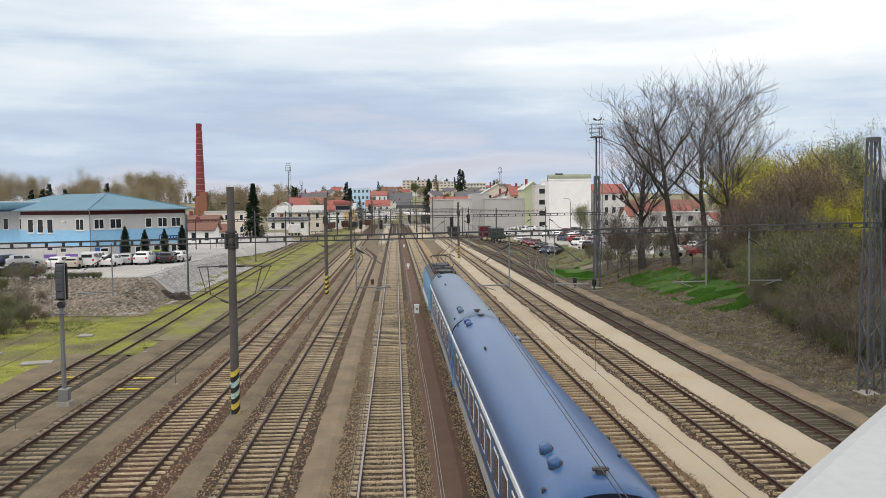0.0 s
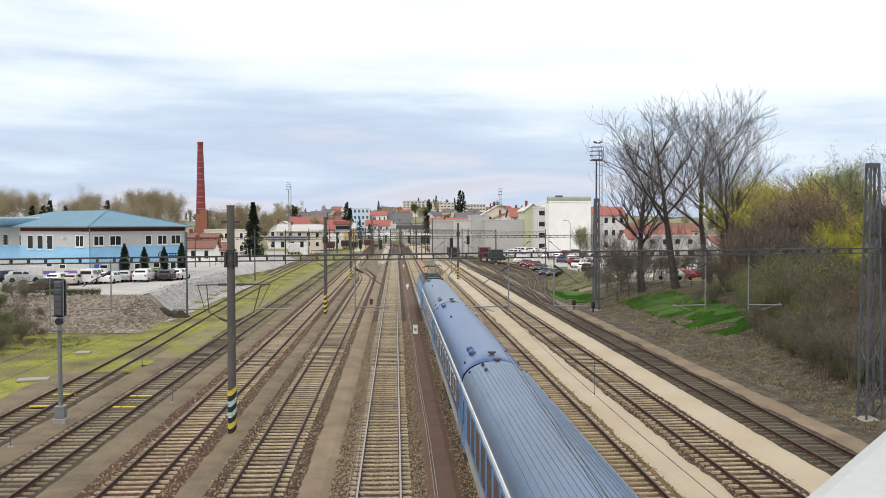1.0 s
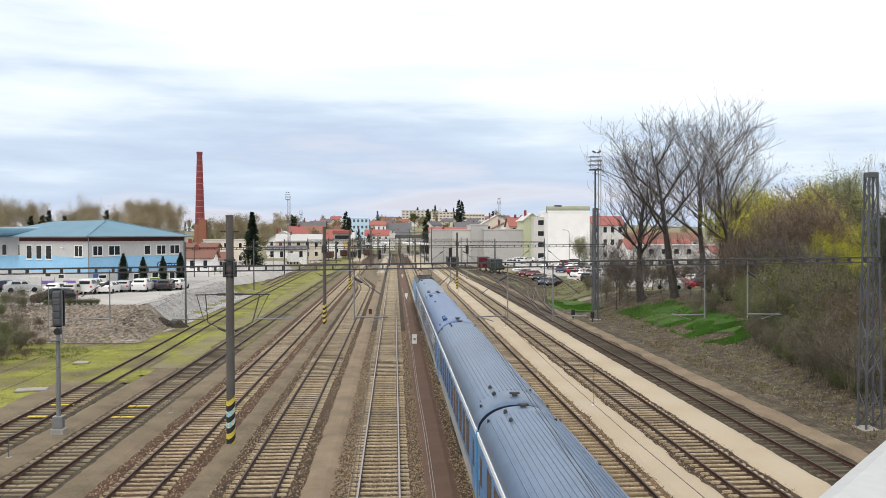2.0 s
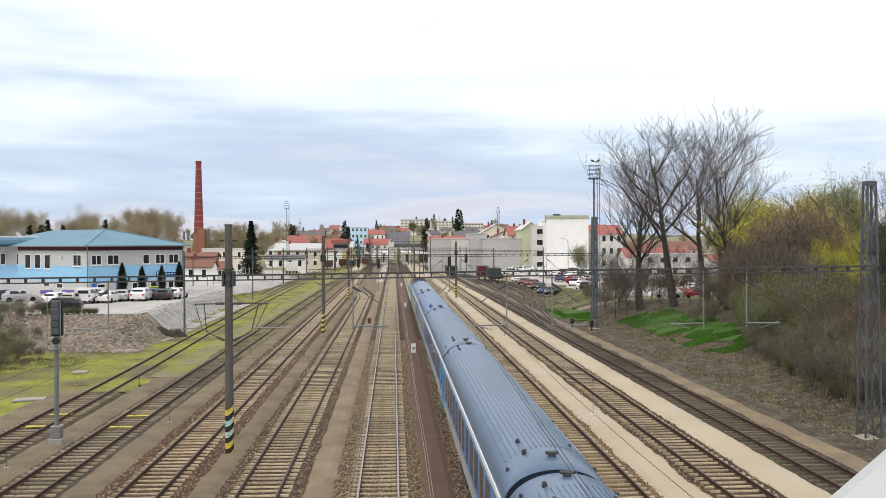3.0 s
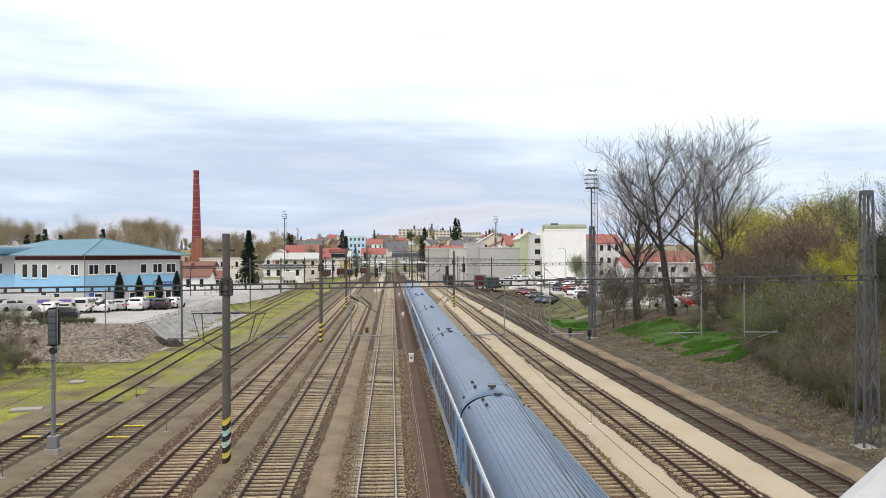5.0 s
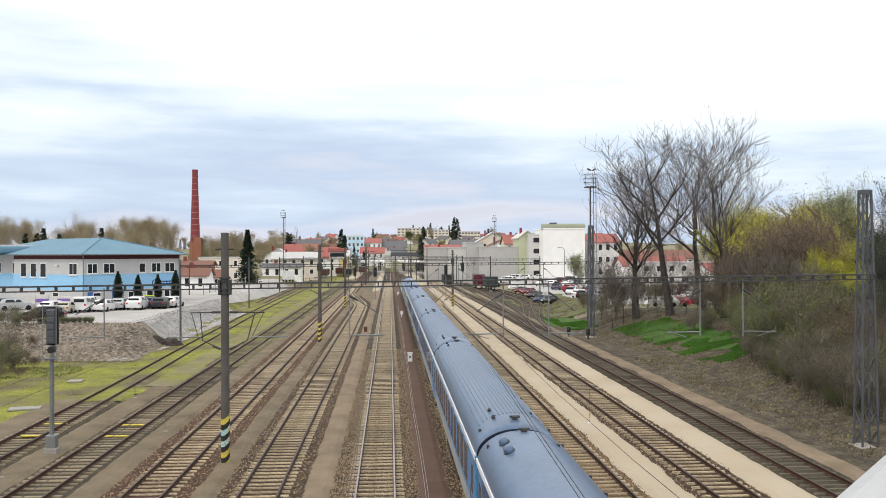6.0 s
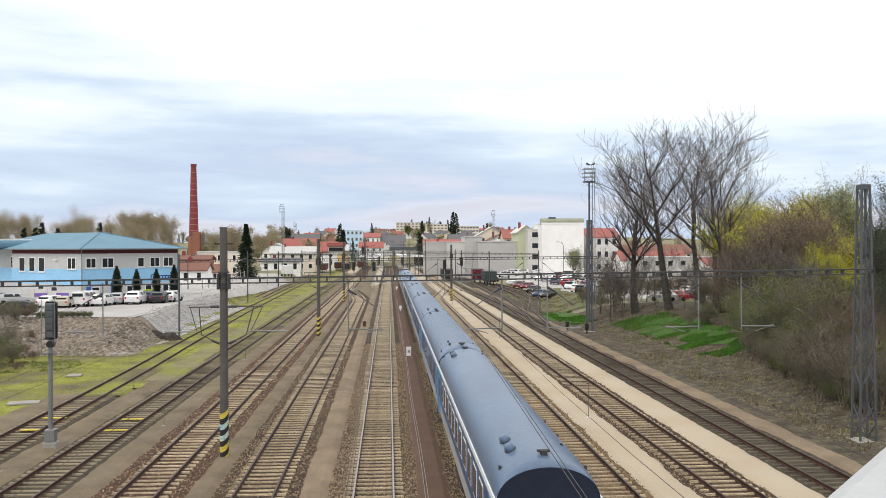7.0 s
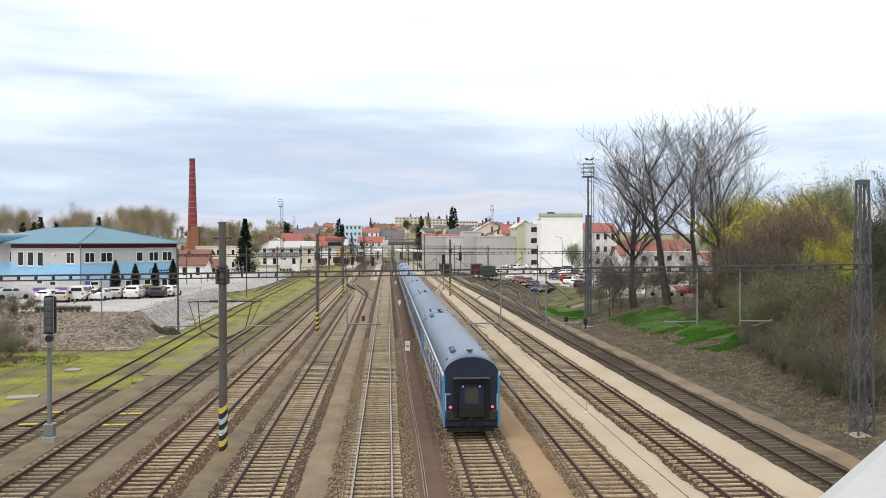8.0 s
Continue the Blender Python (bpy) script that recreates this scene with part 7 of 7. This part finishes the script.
    for x, y, s in (((-35.8, 117.5, 1.0), (-33.8, 119.5, 0.9), (-31.7, 121.5, 0.9), (-29.8, 123.5, 1.0))):
        place(thuja, fresh, x, y, s, rnd.uniform(0, 360), z=1.9)
    fresh = set()
    for x, y, s in ((-30.2, 72, 0.7), (-33.5, 80, 0.8), (-29, 66, 0.6), (-36.5, 86, 0.8), (-33, 72, 0.8), (-38.5, 92, 0.7), (-36, 78, 0.8), (-32.5, 76, 0.7), (-35.5, 89, 0.7)):
        place(rnd.choice(grey), fresh, x, y, s * 0.7, rnd.uniform(0, 360))
        place(green[0], fresh, x - 0.9, y - 1.5, s * 0.6, rnd.uniform(0, 360))
        place(brown[0], fresh, x + 0.9, y + 2.0, s * 0.35, rnd.uniform(0, 360))
    for x, y, k in ((-30.2, 68, 0.6), (-31.8, 71, 0.7), (-29.4, 65.5, 0.4), (-33.4, 75, 0.7), (-31.0, 74, 0.5)):
        place(green[0], fresh, x, y, k, 70 * x)
    for x in range(10):
        place(green[0], fresh, -34.8 + x * 0.5, 89.4 + 0.12 * x, 0.24, 40 * x)
    # tree line behind the building and over the town
    birch = [tree("tree", "tan spring birch in the far tree line", "tree", 101 + i, 15, 0.16, 3, 0.42, 0.8, (9, 7, 5), twig="twig_tan", leaf="haze_tan", leaf_n=9000, leaf_size=0.08, jitter=0.42, leader=True, group="far birches") for i in range(3)]
    pine = conifer("dark conifer in the far tree line", 9, 13, 3.4, 0.45, group="far conifers")
    clump = tree("tree", "olive spring tree in the far town", "tree", 111, 9, 0.14, 3, 0.5, 0.5, (7, 5, 4), leaf="leaf_olive", leaf_n=5000, leaf_size=0.18, jitter=0.6, group="far olive trees")
    fresh = set(birch + [pine, clump])
    for i in range(72):
        y = rnd.uniform(215, 330)
        x = y * rnd.uniform(-0.56, -0.17)
        if abs(x / y - -65.8 / 300) < 0.03 or (y < 260 and x > -48) or abs(x - -44.3) < 9 and y < 260:
            continue
        place(rnd.choice(birch), fresh, x, y, rnd.uniform(0.75, 1.3) * y / 270, rnd.uniform(0, 360))
    for x, y in ((-62.6, 300), (-62.7, 310), (-55.9, 285), (-56.2, 300), (-57.7, 320), (-50.7, 290), (-52.6, 310), (-45.2, 300), (-45.8, 320), (-46.1, 340), (-46.5, 360), (-30.9, 330), (-29.2, 340)):
        place(rnd.choice(birch), fresh, x, y, rnd.uniform(0.75, 1.05) * y / 320, rnd.uniform(0, 360))
    for px, y, s in (((-79.2, 205.0, 1.0), (-75.6, 205.0, 0.9), (-83.2, 205.0, 0.9), (-80.7, 250.0, 1.1), (-78.7, 200.0, 0.9), (-48.7, 420.0, 1.3), (-45.1, 400.0, 1.2), (-23.8, 430.0, 1.6), (-22.9, 445.0, 1.4), (-21.6, 410.0, 1.3), (51.7, 700.0, 2.0), (55.5, 720.0, 1.9), (16.3, 450.0, 1.1), (17.4, 500.0, 1.3), (16.0, 420.0, 1.1), (73.4, 650.0, 1.4))):
        place(pine, fresh, px, y, s, rnd.uniform(0, 360))
    for i in range(46):
        y = rnd.uniform(340, 620)
        x = rnd.choice((-1, 1)) * rnd.uniform(34, 60 + 0.12 * y)
        place(rnd.choice((pine, clump, clump, birch[0])), fresh, x, y, rnd.uniform(0.5, 0.85), rnd.uniform(0, 360))
    for i in range(46):
        y = rnd.uniform(430, 760)
        x = y * rnd.uniform(-0.13, 0.0) - 8
        place(rnd.choice((clump, birch[0], birch[1], birch[2], pine)), fresh, x, y, rnd.uniform(0.6, 0.9) * (0.7 + y / 1500), rnd.uniform(0, 360))
    for i in range(26):
        y = rnd.uniform(860, 990)
        place(pine if i % 3 else clump, fresh, y * rnd.uniform(0.022, 0.075), y, rnd.uniform(1.0, 1.5), rnd.uniform(0, 360))
    n = 0
    while n < 125:
        y = rnd.uniform(330, 1050)
        x = y * rnd.uniform(-0.5, 0.5)
        if -40 < x < 50 and y < 600:
            continue
        k = rnd.random()
        place(pine if k < 0.22 else (clump if k < 0.5 else rnd.choice(birch)), fresh, x, y, rnd.uniform(0.6, 1.0) * (0.75 + y / 1600), rnd.uniform(0, 360))
        n += 1


def tufts(label, material, regions, count, h, seed):
    rnd = random.Random(seed)
    vs, fs = [], []
    for _ in range(count):
        x0, x1, y0, y1 = rnd.choice(regions)
        x, y = rnd.uniform(x0, x1), rnd.uniform(y0, y1)
        z = ground_z(x, y) + 0.08
        if noise.noise((x * 0.35, y * 0.35, seed)) < -0.05:
            continue
        for _b in range(3):
            a = rnd.uniform(0, 6.28)
            s = h * rnd.uniform(0.5, 1.2)
            k = len(vs)
            dx, dy = 0.05 * math.cos(a), 0.05 * math.sin(a)
            vs += [(x - dx, y - dy, z), (x + dx, y + dy, z), (x + rnd.uniform(-0.5, 0.5) * s, y + rnd.uniform(-0.5, 0.5) * s, z + s)]
            fs.append((k, k + 1, k + 2))
    me = bpy.data.meshes.new("grass")
    me.from_pydata(vs, [], fs)
    me.materials.append(M[material])
    tagged(new("grass", me), label, "grass", kind="stuff")


woods()
tufts("bright green grass tufts on the bank", "grass", [(25.6, 31.5, 70, 100), (26.2, 30.5, 68, 86), (27, 30, 66, 78), (21.5, 25.5, 105, 123)], 30000, 0.17, 1)
tufts("dry straw and leaf litter on the bank", "straw", [(21.5, 30, 38, 76), (24, 34, 80, 108), (23, 31, 122, 165)], 11000, 0.14, 2)
tufts("sparse green weeds on the soil bank", "weed", [(22.5, 28, 42, 70), (23, 27.5, 70, 100)], 900, 0.13, 6)
tufts("straw-coloured stalks on the verge", "straw", [(-48, -31, 56, 79), (-60, -34, 70, 82)], 8000, 0.3, 3)
tufts("green tufts on the verge", "weed", [(-48, -30, 60, 79), (-34, -25, 68, 80)], 6000, 0.13, 4)
tufts("yellow-green tufts in the moss", "moss_blade", [(-33, -20.6, 36, 130), (-31, -18, 60, 130)], 16000, 0.06, 5)


# ---- what moves ----
def rear(t):
    """Where the train's tail stands along the track."""
    return -113.9 + 18.9 * t + 0.058 * t * t


def motions():
    for ob, ahead in TRAIN:
        walk(ob, [(0.5 * i, pose(TX["C"], rear(0.5 * i) + ahead, 0)) for i in range(17)])
    # the estate backs in, stops, and leaves the way it came
    z = ground_z(-36, 95) + 0.21
    for ob in MOVERS:
        walk(ob, [(t, pose(x, 95.0, z, 0, 0, 101)) for t, x in ((0, -40.24), (0.8, -37.76), (1.6, -36.58), (2.8, -35.57), (3.6, -35.24), (4.4, -35.01), (4.7, -35.27), (5.8, -36.3), (6.2, -37.29), (6.6, -38.28), (7.0, -39.74), (7.4, -41.57), (8.0, -45.22))])


motions()
